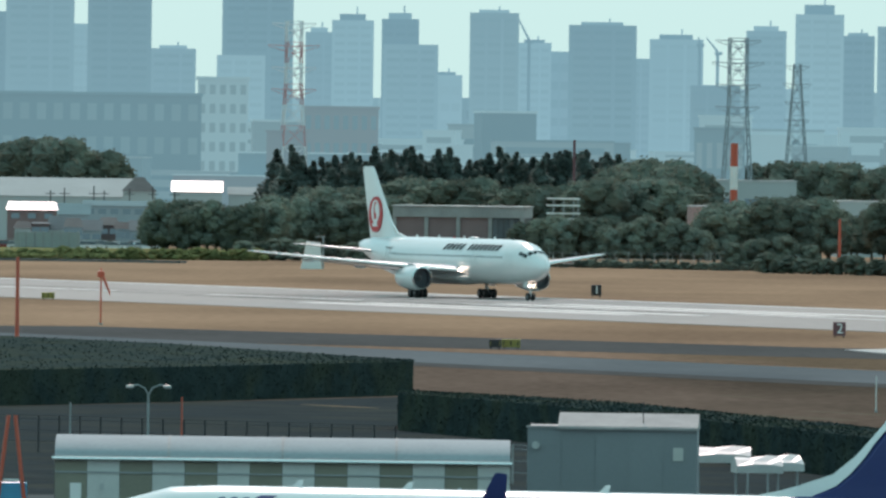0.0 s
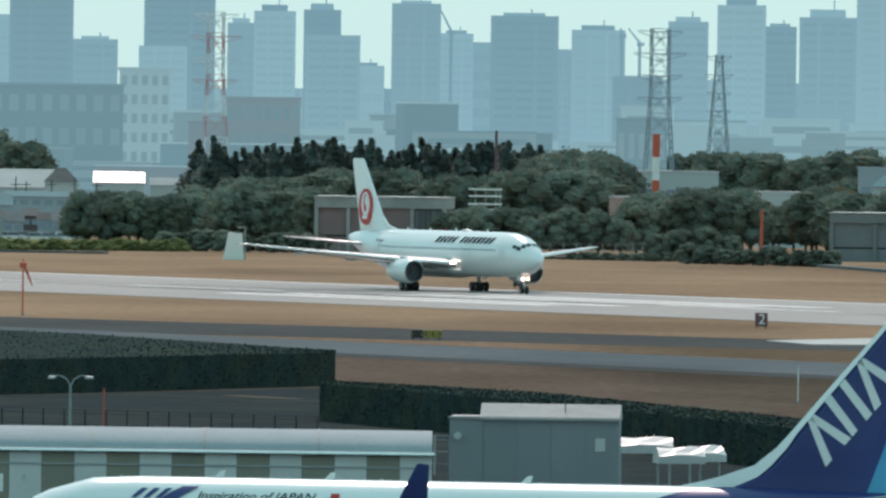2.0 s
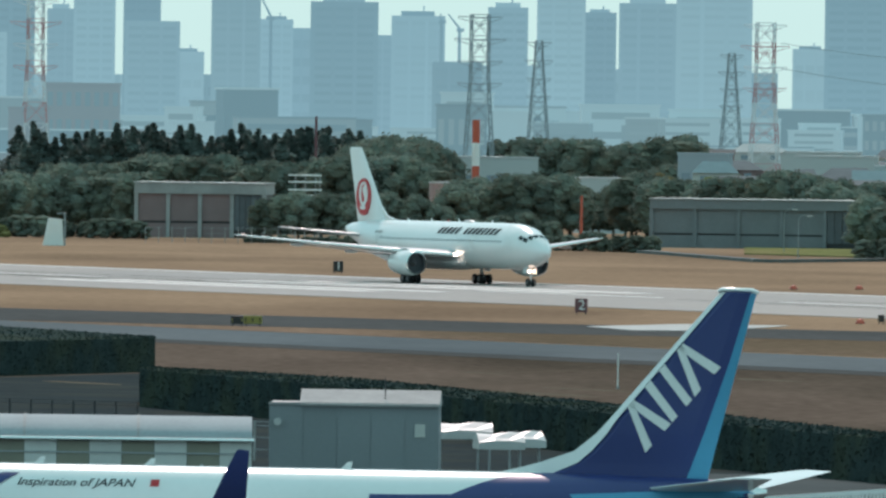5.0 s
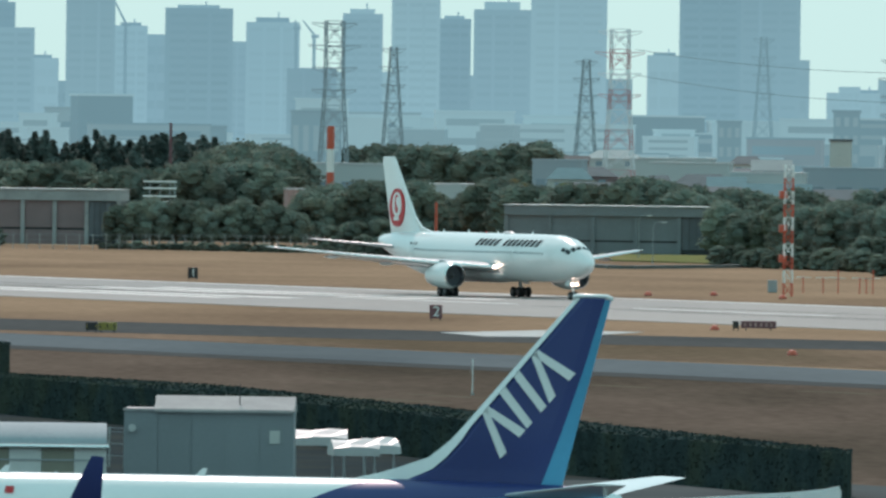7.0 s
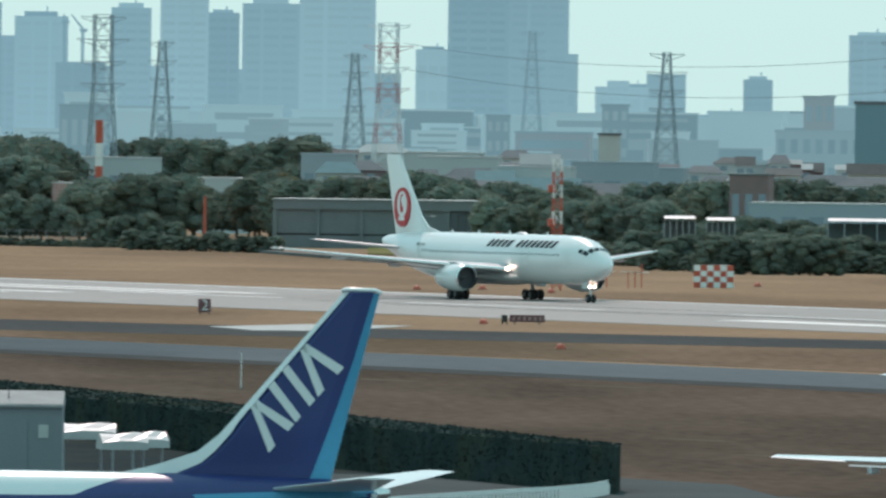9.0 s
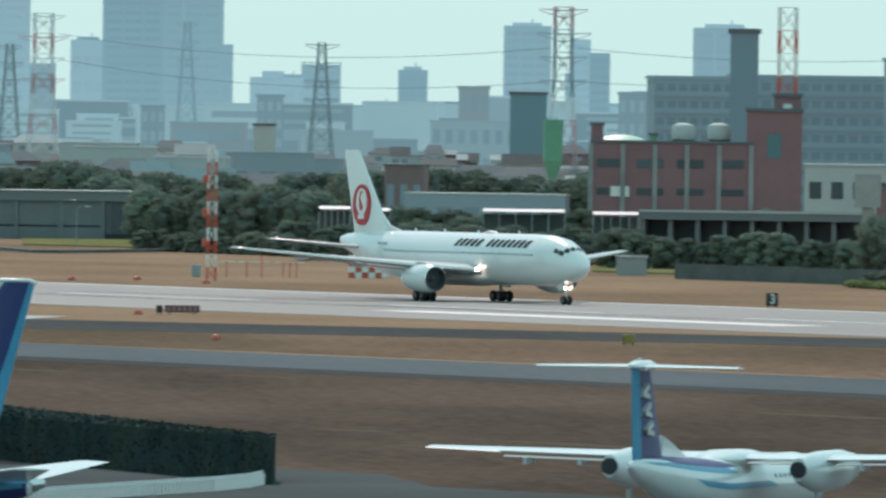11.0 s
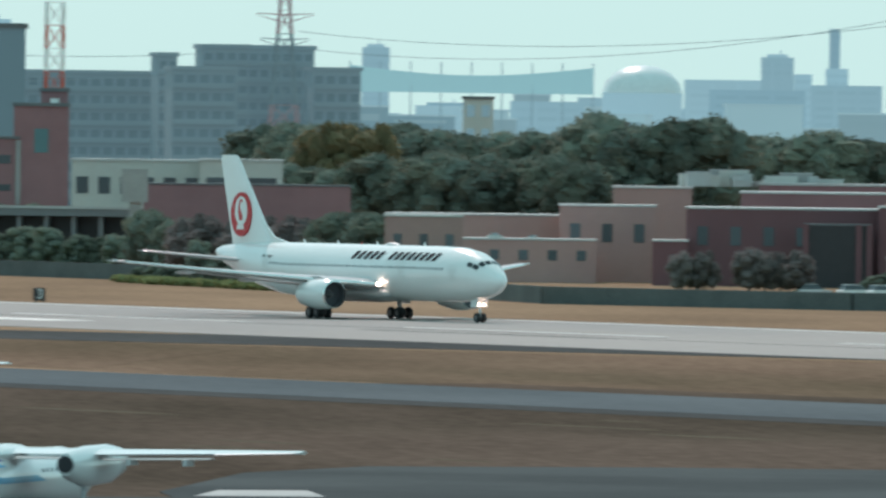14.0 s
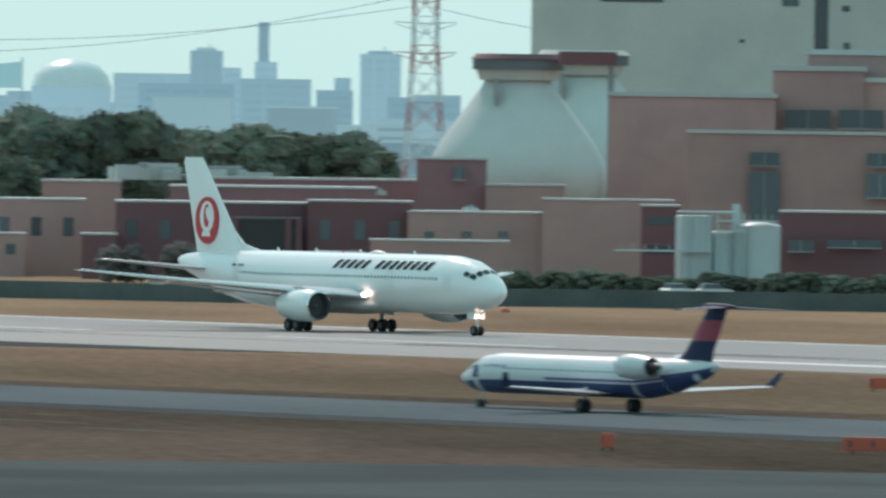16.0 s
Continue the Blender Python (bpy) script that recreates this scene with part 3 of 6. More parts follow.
def turboprop():
    p = thing("turboprop_airliner", 52.05, 630.86, 0.06, 0, "parked white high-wing turboprop with a blue T-tail", "airliner")
    a = radians(90 - 15 - 5)
    p.matrix_basis = pose(p.location.x + 31.3 * math.cos(a), p.location.y + 31.3 * math.sin(a), 0.06, 0, 0, 70)
    tab = ((0, 2.1, 0.05, 0.05), (-0.5, 2.2, 0.6, 0.6), (-2.2, 2.4, 1.1, 1.15), (-4.2, 2.5, 1.33, 1.36), (-20, 2.5, 1.35, 1.36), (-24, 2.75, 1.15, 1.2), (-28, 3.2, 0.75, 0.9), (-31.5, 3.6, 0.35, 0.45), (-32.6, 3.75, 0.08, 0.1))
    part("fuselage", loft([hoop(*r, n=36) for r in spread(tab, 3)]), M_white, p, "slim white fuselage", True)
    b = bmesh.new()
    c = bmesh.new()
    for side in (-1, 1):
        patch(tab, -22.0, -31.5, side * 8, side * 46, b, 4.5, 0.015, 12, 8)
        patch(tab, -19.5, -31.3, side * 48, side * 60, c, 1.6, 0.02, 10, 4)
        patch(tab, -13, -25, side * 80, side * 92, c, 1.5, 0.02, 8, 4)
    part("tail_stripe", b, M_plum, p, "violet-blue sweep on the rear fuselage", True)
    part("light_stripe", c, M_cyan, p, "light blue sweep on the rear fuselage", True)
    part("fin", blade([(0, -26.3, 3.7, 5.1, 0.5), (0, -27.4, 4.3, 4.1, 0.45), (0, -29.4, 8.0, 2.5, 0.36)], upright=True), M_plum, p, "violet-blue upright tail fin", True)
    part("dorsal_fin", plate([(-22.4, 3.75), (-26.0, 4.7), (-27.4, 5.0), (-27.6, 3.8)], -0.12, 0.12), M_white, p, "white dorsal fillet")
    part("rudder", loft([[(x1, 0.2, z), (x2, 0.04, z), (x2, -0.04, z), (x1, -0.2, z)] for z, x1, x2 in ((4.0, -31.2, -31.95), (8.0, -31.7, -32.25))]), M_cyan, p, "light blue rudder")
    part("fin_cap", loft([hoop(x, 8.15, ry, rz, 16) for x, ry, rz in ((-28.9, 0.08, 0.06), (-29.6, 0.36, 0.24), (-31.4, 0.42, 0.26), (-32.6, 0.1, 0.08))]), M_white, p, "white bullet fairing on the fin", True)
    part("beacon", rod((-31.0, 0, 8.35), (-31.0, 0, 8.52), 0.09), M_metal, p)
    o, e = Vector((-29.3, 5.0)), Vector((-0.42, 0.908))
    n = Vector((-0.908, -0.42))
    for k in range(3):
        q0 = o + e * (k * 0.92)
        pts = [q0, q0 + e * 0.25 + n * 0.0, q0 + e * 0.8 + n * 0.95, q0 + e * 0.55 + n * 0.95]
        pts2 = [q0 + e * 0.5, q0 + e * 0.78, q0 + e * 0.8 + n * 0.95, q0 + e * 0.55 + n * 0.95]
        part("mark_block", plate([tuple(v) for v in pts], -0.27, 0.27), M_white, p, "plain white block of the mark on the fin")
        part("mark_block", plate([tuple(v) for v in pts2], -0.28, 0.28), M_white, p, "plain white block of the mark on the fin")
    for side in (-1, 1):
        part("tailplane", blade([(side * 0.1, -29.9, 8.12, 2.2, 0.22), (side * 4.64, -30.4, 8.1, 1.3, 0.12)]), M_white, p, "white tailplane on top of the fin", True)
        part("wing", blade([(0, -13.6, 3.8, 3.1, 0.5), (side * 4.5, -13.6, 3.8, 3.1, 0.45), (side * 14.2, -14.3, 4.0, 1.6, 0.2)]), M_white, p, "straight white high wing", True)
        part("flap", blade([(side * 1.3, -16.2, 3.6, 1.0, 0.18), (side * 4.0, -16.2, 3.6, 1.0, 0.18)]), M_white, p, "lowered white flap")
        part("flap", blade([(side * 5.4, -16.1, 3.58, 0.95, 0.18), (side * 10.3, -15.9, 3.68, 0.8, 0.14)]), M_white, p, "lowered white flap")
        part("aileron", blade([(side * 10.5, -16.25, 3.88, 0.5, 0.1), (side * 14.1, -15.9, 4.0, 0.4, 0.08)]), M_pale, p)
        ob = part("engine", loft([[(x, side * 4.4 + r * w * math.sin(k * math.tau / 20), z + r * 1.25 * math.cos(k * math.tau / 20)) for k in range(20)]
                                  for x, z, r, w in ((-10.0, 3.5, 0.25, 1), (-10.4, 3.4, 0.5, 1), (-12.5, 3.3, 0.72, 0.9), (-16.5, 3.25, 0.75, 0.85), (-19.0, 3.35, 0.55, 0.85), (-19.8, 3.4, 0.42, 0.85))]), M_white, p, "long white engine nacelle", True)
        part("exhaust", rod((-19.75, side * 4.4, 3.4), (-19.9, side * 4.4, 3.4), 0.38, n=18), M_dark_metal, ob, "dark exhaust opening")
        part("spinner", rod((-9.2, side * 4.4, 3.5), (-10.0, side * 4.4, 3.5), 0.05, 0.27, n=14), M_pale, ob)
        g = part("main_gear", rod((-16.6, side * 4.4, 0.4), (-16.4, side * 4.4, 2.6), 0.12), M_pale, p)
        for wy in (-0.3, 0.3):
            wheel(g, -16.6, side * 4.4 + wy, 0.42, 0.28)
        for yy in (6.6, 9.2):
            part("hinge_fairing", box(-17.0, -15.6, side * yy - 0.08, side * yy + 0.08, 3.35, 3.65), M_pale, p)
        cabin_windows(tab, p, side, -4.5, -12, 0.8, 76, 68)
    g = part("nose_gear", rod((-2.6, 0, 0.4), (-2.6, 0, 1.6), 0.08), M_pale, p)
    for wy in (-0.2, 0.2):
        wheel(g, -2.6, wy, 0.3, 0.18)
    part("wing_box", loft([hoop(x, 3.75, ry, rz, 16) for x, ry, rz in ((-11.5, 0.1, 0.05), (-13, 1.1, 0.4), (-17, 1.15, 0.45), (-19.5, 0.2, 0.1))]), M_white, p, "", True)
    return p


def regional_jet():
    """Taxiing; origin on the ground between the main wheels."""
    j = thing("regional_jet", *rw(537, -640)[:2], 0.05, TURN - 41.2 + 180, "small white and blue regional jet taxiing beside the runway", "airliner")
    tab = ((17.4, 1.85, 0.04, 0.04), (17.0, 1.9, 0.45, 0.45), (16.0, 2.05, 0.85, 0.85), (14.4, 2.28, 1.2, 1.25), (12.5, 2.38, 1.34, 1.35), (-5.5, 2.38, 1.35, 1.35),
           (-9, 2.62, 1.1, 1.15), (-12.5, 3.0, 0.6, 0.7), (-14.4, 3.3, 0.2, 0.25), (-14.7, 3.35, 0.05, 0.06))
    part("fuselage", loft([hoop(*r, n=36) for r in spread(tab, 3)]), M_regional, j, "slim white fuselage", True)
    b = bmesh.new()
    for side in (-1, 1):
        patch(tab, 16.9, -14.0, side * 108, side * 179, b, 0, 0.012, 30, 8)
        patch(tab, -8.5, -14.2, side * 88, side * 109, b, -0.6, 0.014, 10, 6)
        part("violet_line", patch(tab, 6.0, -10.5, side * 96, side * 103, None, -0.5, 0.018, 16, 2), M_violet, j, "thin violet stripe", True)
        part("cockpit_window", patch(tab, 15.9, 14.7, side * 12, side * 62, None, 0, 0.02, 3, 8), M_glass, j, "dark wrap-round cockpit window")
        cabin_windows(tab, j, side, 11.0, -6.5, 0.8, 77, 73)
        part("wing", blade([(side * 1.0, 3.6, 1.3, 5.6, 0.55), (side * 3.5, 1.2, 1.4, 3.6, 0.36), (side * 10.6, -3.2, 1.8, 1.4, 0.15)]), M_wing, j, "low swept grey wing", True)
        part("winglet", blade([(side * 10.6, -3.2, 1.8, 1.4, 0.14), (side * 10.85, -3.7, 2.2, 1.1, 0.1), (side * 11.1, -4.4, 2.75, 0.6, 0.07)]), M_fin_navy, j, "dark blue winglet", True)
        nacelle(j, -5.4, side * 2.15, 3.2, 3.9, 0.78, M_regional)
        part("engine_pylon", box(-8.5, -6.2, side * 1.0, side * 1.5, 3.1, 3.3), M_white, j)
        part("tailplane", blade([(side * 0.1, -13.6, 7.25, 2.4, 0.22), (side * 4.2, -15.5, 7.1, 1.1, 0.1)]), M_fin_navy, j, "dark blue swept tailplane on the fin", True)
        g = part("main_gear", rod((0, side * 2.05, 0.45), (0, side * 1.9, 1.7), 0.12), M_pale, j)
        for wy in (-0.25, 0.25):
            wheel(g, 0, side * 2.05 + wy, 0.46, 0.28)
        for xd in (11.8, 13.3):
            letters(tab, j, xd - 1.4, xd, side * 72, side * 64, 5, (2,), 0.1, M_navy, "small dark name block")
    part("blue_belly", b, M_belly, j, "deep blue lower fuselage", True)
    part("cabin_door", patch(tab, 14.6, 14.0, 62, 100, None, 0, 0.025), M_fin_navy, j, "dark blue cabin door")
    part("fin", blade([(0, -8.9, 3.5, 4.8, 0.42), (0, -10.4, 4.4, 3.6, 0.4), (0, -13.2, 7.2, 2.5, 0.3)], upright=True), M_fin_navy, j, "dark blue tail fin", True)
    part("fin_band", blade([(0, -10.95, 5.0, 3.45, 0.43), (0, -12.35, 6.4, 2.85, 0.36)], upright=True), M_fin_red, j, "red band across the fin", True)
    part("fin_cap", loft([hoop(x, 7.3, ry, rz, 14) for x, ry, rz in ((-12.3, 0.05, 0.05), (-13.0, 0.25, 0.22), (-15.4, 0.25, 0.2), (-16.8, 0.05, 0.04))]), M_fin_navy, j, "", True)
    for ob in j.children_recursive:
        if ob.name.split(".")[0] not in ("main_gear", "wheel", "rim"):
            for v in ob.data.vertices:
                if v.co.x < 0:
                    v.co.x *= 0.88
    g = part("nose_gear", rod((15.4, 0, 0.35), (15.4, 0, 1.6), 0.09), M_pale, j)
    for wy in (-0.18, 0.18):
        wheel(g, 15.4, wy, 0.28, 0.16)
    return j


JET = wide_jet()
narrow_jet()
turboprop()
REGIONAL = regional_jet()


# ---- greenery ----
M_leaf = material("dark_evergreen_leaves", (0.17, 0.20, 0.17), 0.8, vary=0.3, scale=0.25, fine=8, piece=0.3, stain=(0.185, 0.195, 0.145), spec=0.0, thin=0.3)
M_needle = material("dark_conifer_needles", (0.14, 0.18, 0.165), 0.8, vary=0.3, scale=0.3, fine=8, piece=0.25, spec=0.1, thin=0.5)
M_autumn = material("yellowing_leaves", (0.25, 0.21, 0.12), 0.7, vary=0.3, scale=0.3, fine=8, piece=0.2, spec=0.1, thin=0.5)
M_bare = material("reddish_bare_twigs", (0.21, 0.175, 0.17), 0.8, vary=0.3, scale=0.3, fine=8, piece=0.25, spec=0.1, thin=0.4)
M_weed = material("dry_weeds", (0.24, 0.26, 0.12), 0.9, vary=0.3, scale=0.3, spec=0.0, thin=0.4)
M_bark = material("bark", (0.12, 0.095, 0.07), 0.9, vary=0.25, scale=2)
M_hedge = material("clipped_hedge_leaves", (0.035, 0.052, 0.052), 0.95, vary=0.4, scale=0.5, fine=10, stain=(0.048, 0.06, 0.048), spec=0.0)


def leaf_cloud(blobs, per, size, seed):
    """Many small bent leaf clumps in the shells of several lobes."""
    rng = np.random.default_rng(seed)
    vs, fs = [], []
    for cx, cy, cz, r, rz in blobs:
        d = rng.normal(size=(per, 3))
        d /= np.linalg.norm(d, axis=1)[:, None]
        k = rng.uniform(0.86, 1.1, per)[:, None]
        c = np.array([cx, cy, cz]) + d * k * np.array([r, r, rz])
        for p in c:
            a = rng.normal(size=3)
            a /= np.linalg.norm(a)
            b = np.cross(a, rng.normal(size=3))
            b /= np.linalg.norm(b)
            s = size * rng.uniform(0.6, 1.4)
            n = np.cross(a, b) * s * 0.3
            i = len(vs)
            vs += [p - a * s, p + b * s * 0.7 + n, p + a * s, p - b * s * 0.7 + n]
            fs += [(i, i + 1, i + 2), (i, i + 2, i + 3)]
        # the dense inner foliage of the lobe, an uneven lump
        i = len(vs)
        for u in range(7):
            for w in range(10):
                e, h = math.pi * (u + 0.15) / 6.3, math.tau * (w + 0.5 * (u % 2)) / 10
                q = rng.uniform(0.66, 1.02)
                vs.append(np.array([cx + r * q * math.sin(e) * math.cos(h), cy + r * q * math.sin(e) * math.sin(h), cz + rz * q * math.cos(e)]))
        for u in range(6):
            for w in range(10):
                fs.append((i + u * 10 + w, i + (u + 1) * 10 + w, i + (u + 1) * 10 + (w + 1) % 10, i + u * 10 + (w + 1) % 10))
    return vs, fs


def make_tree(name, seed, mat, label, category="tree", conifer=False, low=False):
    """Ten metres high: trunk, limbs and a ragged crown."""
    rng = random.Random(seed)
    t = thing(name, 0, -600, -0.02, 0, label, category)
    bm = rod((0, 0, -0.1), (0.1, 0, 5.5), 0.24, 0.12, 8)
    blobs = []
    if conifer:
        rod((0.1, 0, 5.5), (0.05, 0, 9.6), 0.12, 0.02, 6, bm)
        for k in range(13):
            z = 1.6 + k * 0.64
            r = 2.7 * (1 - (z - 1.2) / 8.4) + 0.05
            blobs.append((rng.uniform(-0.3, 0.3), rng.uniform(-0.3, 0.3), z, r, 0.5))
    else:
        for k in range(18):
            a, q = k * 2.4 + rng.uniform(-0.5, 0.5), rng.uniform(0.75, 1.0)
            f = (k + 0.5) / 18
            z = (0.8 if low else 2.4) + f * (7.4 if low else 6.0)
            q *= 2.55 * math.sqrt(max(0.02, 1 - abs(2 * f - 0.75) ** 2.2 / 1.7))
            p = (q * math.cos(a), q * math.sin(a), z)
            blobs.append((*p, rng.uniform(1.1, 1.75), rng.uniform(1.0, 1.6)))
            rod((0.05, 0, min(z * 0.55, 5)), p, 0.09, 0.03, 5, bm)
    part("trunk", bm, M_bark, t)
    raw("crown", *leaf_cloud(blobs, 100, 0.2, seed), mat, t)
    return t


TREES = {
    "oak": [make_tree("broadleaf_tree", k, M_leaf, "dense dark green evergreen tree beyond the airfield fence") for k in (1, 2, 3)],
    "shrub": [make_tree("shrub", k, M_leaf, "low dark evergreen shrub along the boundary", "shrub", low=True) for k in (8, 9)],
    "fir": [make_tree("conifer_tree", k, M_needle, "dark pointed conifer standing in a close row", conifer=True) for k in (4, 5)],
    "gold": [make_tree("autumn_tree", 6, M_autumn, "tree with thin yellowing autumn leaves")],
    "weed": [make_tree("weed_bush", 10, M_weed, "pale yellow-green bush on the verge", "bush", low=True)],
    "bare": [make_tree("bare_tree", 7, M_bare, "leafless reddish-brown tree in the tree row")],
}
TREE_RNG = random.Random(5)
for group in TREES.values():
    for t in group:
        t["group"] = "trees round the airfield"


def plant(kind, x, y, h, wide=1.0):
    m = pose(x, y, -0.05, 0, 0, TREE_RNG.uniform(0, 360))
    src = TREE_RNG.choice(TREES[kind])
    o = copy_thing(src, m)
    o.scale = (h / 10 * wide, h / 10 * wide, h / 10)
    return o


def tree_row(kind, p, q, n, h0, h1, deep=12.0, wide=1.0):
    """n trees between two places, with their heights."""
    for i in range(n):
        f = (i + TREE_RNG.uniform(-0.3, 0.3)) / max(1, n - 1)
        dy = TREE_RNG.uniform(0, deep)
        plant(kind, p[0] + (q[0] - p[0]) * f, p[1] + (q[1] - p[1]) * f + dy, TREE_RNG.uniform(h0, h1), wide)


tree_row("fir", (-30.45, 2559.82), (30.77, 2559.82), 104, 14.0, 18.8, 18, 1.25)
tree_row("oak", (31.53, 2539.8), (43.73, 2519.62), 8, 16, 19, 14, 1.1)
tree_row("oak", (-22.14, 2479.9), (42.55, 2479.63), 24, 11, 14.5, 14, 1.25)
tree_row("oak", (-29.02, 2399.82), (-8.15, 2399.99), 8, 9, 11, 8, 1.2)
tree_row("oak", (-47.05, 2329.52), (-28.17, 2329.83), 12, 8, 10.5, 10, 1.1)
tree_row("oak", (12.81, 2249.96), (39.49, 2249.65), 11, 6.5, 8.6, 6, 1.15)
tree_row("oak", (44.58, 2329.57), (62.99, 2329.15), 12, 8.5, 11.5, 12, 1.25)
tree_row("shrub", (44.7, 2199.55), (56.87, 2199.26), 6, 4, 6, 4, 1.3)
tree_row("oak", (-88.43, 2998.7), (-71.84, 2999.14), 7, 17, 21, 8, 1.2)
tree_row("oak", (67.41, 2999.24), (104.15, 2998.19), 14, 14, 19, 14, 1.2)
tree_row("oak", (73.84, 2338.83), (108.91, 2297.42), 20, 9.5, 13, 12, 1.2)
tree_row("oak", (103.51, 2147.51), (123.48, 2096.37), 13, 7.5, 10, 8, 1.2)
tree_row("oak", (109.2, 2077.13), (122.19, 2046.36), 9, 8, 10.5, 8, 1.2)
tree_row("oak", (144.35, 2295.47), (180.62, 2292.9), 18, 9, 13, 12, 1.2)
tree_row("shrub", (119.25, 1896.25), (135.73, 1895.15), 9, 4.5, 6, 5, 1.3)
tree_row("shrub", (151.34, 1873.9), (184.15, 1850.86), 18, 4, 6, 5, 1.3)
tree_row("shrub", (176.17, 2092.6), (193.33, 2071), 8, 6, 8, 5, 1.2)
tree_row("oak", (174.32, 1751.35), (177.8, 1740.94), 4, 7, 9, 4)
tree_row("bare", (177.47, 1730.93), (191.65, 1709.29), 10, 7, 8.5, 5, 1.1)
tree_row("shrub", (175.4, 1690.93), (187.42, 1689.64), 5, 4, 6.5, 4, 1.0)
tree_row("oak", (192.33, 1709.21), (196.58, 1698.66), 6, 8, 9.5, 4, 1.1)
tree_row("oak", (282.79, 2634.87), (314.82, 2580.87), 20, 17, 21, 20, 1.15)
tree_row("gold", (277.58, 2484.54), (286.42, 2483.54), 5, 19.5, 20.5, 4, 0.9)
tree_row("oak", (260.45, 2385.83), (305.75, 2330.03), 22, 12, 16, 20, 1.2)
tree_row("oak", (320.88, 2630.5), (339.29, 2577.77), 10, 18, 20.5, 12, 1.2)
tree_row("oak", (319.72, 2429.05), (337.95, 2426.58), 9, 19, 23.5, 12, 1.1)
tree_row("oak", (359.66, 2575), (400.32, 2569), 18, 17, 20.5, 14, 1.2)
tree_row("bare", (223.8, 1624.66), (226.05, 1624.35), 2, 5, 5.6, 2, 1.0)
tree_row("bare", (231.5, 1623.58), (236.63, 1622.84), 4, 5, 6, 2, 1.1)
for j, group in enumerate(TREES.values()):
    for k, t in enumerate(group):
        t.matrix_basis = pose(58 + 5 * k + 9 * j, 2540, -0.05)
        t.scale = (1.0, 1.0, 1.1)


def hedge(front, back, height, label):
    """A clipped hedge block: a leafy core with a rough outer coat of leaves."""
    x, y = front[0]
    t = thing("hedge", x, y, 0, 0, label, "hedge")
    ring = [Vector((px - x, py - y, 0)) for px, py in front + back[::-1]]
    part("core", loft([[v + Vector((0, 0, z)) for v in ring] for z in (0.0, height - 0.12)]), M_hedge, t)
    rng = np.random.default_rng(3)
    vs, fs = [], []
    n = len(front)
    for k in range(n - 1):
        a, b = ring[k], ring[k + 1]
        c, d = ring[2 * n - 1 - k], ring[2 * n - 2 - k]
        count = int((b - a).length * 60)
        for _ in range(count):
            u, w = rng.uniform(), rng.uniform()
            if rng.uniform() < 0.5:
                p = a.lerp(b, u) + Vector((0, -0.03, w * height))
            else:
                p = a.lerp(b, u).lerp(c.lerp(d, u), w) + Vector((0, 0, height - 0.1))
            r1, r2 = Vector(rng.normal(size=3)).normalized() * 0.12, Vector(rng.normal(size=3)).normalized() * 0.09
            i = len(vs)
            vs += [p - r1, p + r2, p + r1, p - r2]
            fs.append((i, i + 1, i + 2, i + 3))
    raw("leaf_coat", vs, fs, M_hedge, t)
    return t


hedge([(-36.84, 990.76), (-19.48, 1025.93), (-2.09, 1067.14)], [(-44.48, 1195.02), (-21.76, 1144.44), (-2.1, 1074.37)], 2.65, "long dark clipped hedge along the airfield road")
hedge([(-2.83, 935), (11.13, 879.93), (28, 791.5), (41.84, 736.81)], [(-2.87, 948), (11.53, 911.93), (29.06, 821.49), (42.53, 744.79)], 2.6, "long dark clipped hedge ending beside the apron")

# ---- building helpers ----
M_concrete = material("weathered_concrete", (0.35, 0.345, 0.34), 0.85, vary=0.15, scale=0.3, stain=(0.24, 0.24, 0.24))
M_cream = material("cream_rendered_wall", (0.53, 0.53, 0.50), 0.8, vary=0.08, scale=0.15, stain=(0.48, 0.48, 0.46))
M_grey_panel = material("dark_grey_wall_panel", (0.19, 0.20, 0.21), 0.85, vary=0.12, scale=0.3)
M_brick = material("brown_brick", (0.25, 0.165, 0.165), 0.85, vary=0.15, scale=0.4, fine=20)
M_redbrick = material("dark_red_brick", (0.32, 0.155, 0.165), 0.85, vary=0.12, scale=0.3, fine=20, stain=(0.29, 0.14, 0.15))
M_pink = material("pink_tiled_wall", (0.46, 0.265, 0.245), 0.8, vary=0.1, scale=0.25, fine=18, piece=0.1, stain=(0.41, 0.235, 0.225))
M_maroon = material("maroon_wall", (0.19, 0.08, 0.09), 0.8, vary=0.1, scale=0.25, fine=18)
M_win = material("dark_window_glass", (0.08, 0.10, 0.115), 0.15, vary=0.1, piece=0.35)
M_roof = material("pale_sheet_roof", (0.46, 0.47, 0.465), 0.4, vary=0.1, scale=0.4, piece=0.1)
M_roof_dark = material("grey_roof", (0.16, 0.17, 0.18), 0.9, vary=0.15, scale=0.4, spec=0.1)
M_block = material("grey_shed_wall", (0.40, 0.42, 0.42), 0.9, vary=0.1, scale=0.15, piece=0.08, spec=0.05)
M_teal = material("teal_cladding", (0.09, 0.20, 0.22), 0.6, vary=0.08, scale=0.2)
M_green = material("bright_green_netting", (0.12, 0.36, 0.25), 0.7, vary=0.15, scale=0.4)
M_steel = material("galvanised_steel", (0.30, 0.33, 0.34), 0.5, 0.3, vary=0.1)
M_orange = material("aviation_orange_paint", (0.62, 0.10, 0.055), 0.5, vary=0.08)
M_signwhite = material("white_sign_paint", (0.78, 0.78, 0.76), 0.5, vary=0.05)
M_black = material("black_sign_panel", (0.02, 0.02, 0.022), 0.5, vary=0.1)
M_yellow = material("yellow_sign_panel", (0.28, 0.22, 0.05), 0.5, vary=0.1)
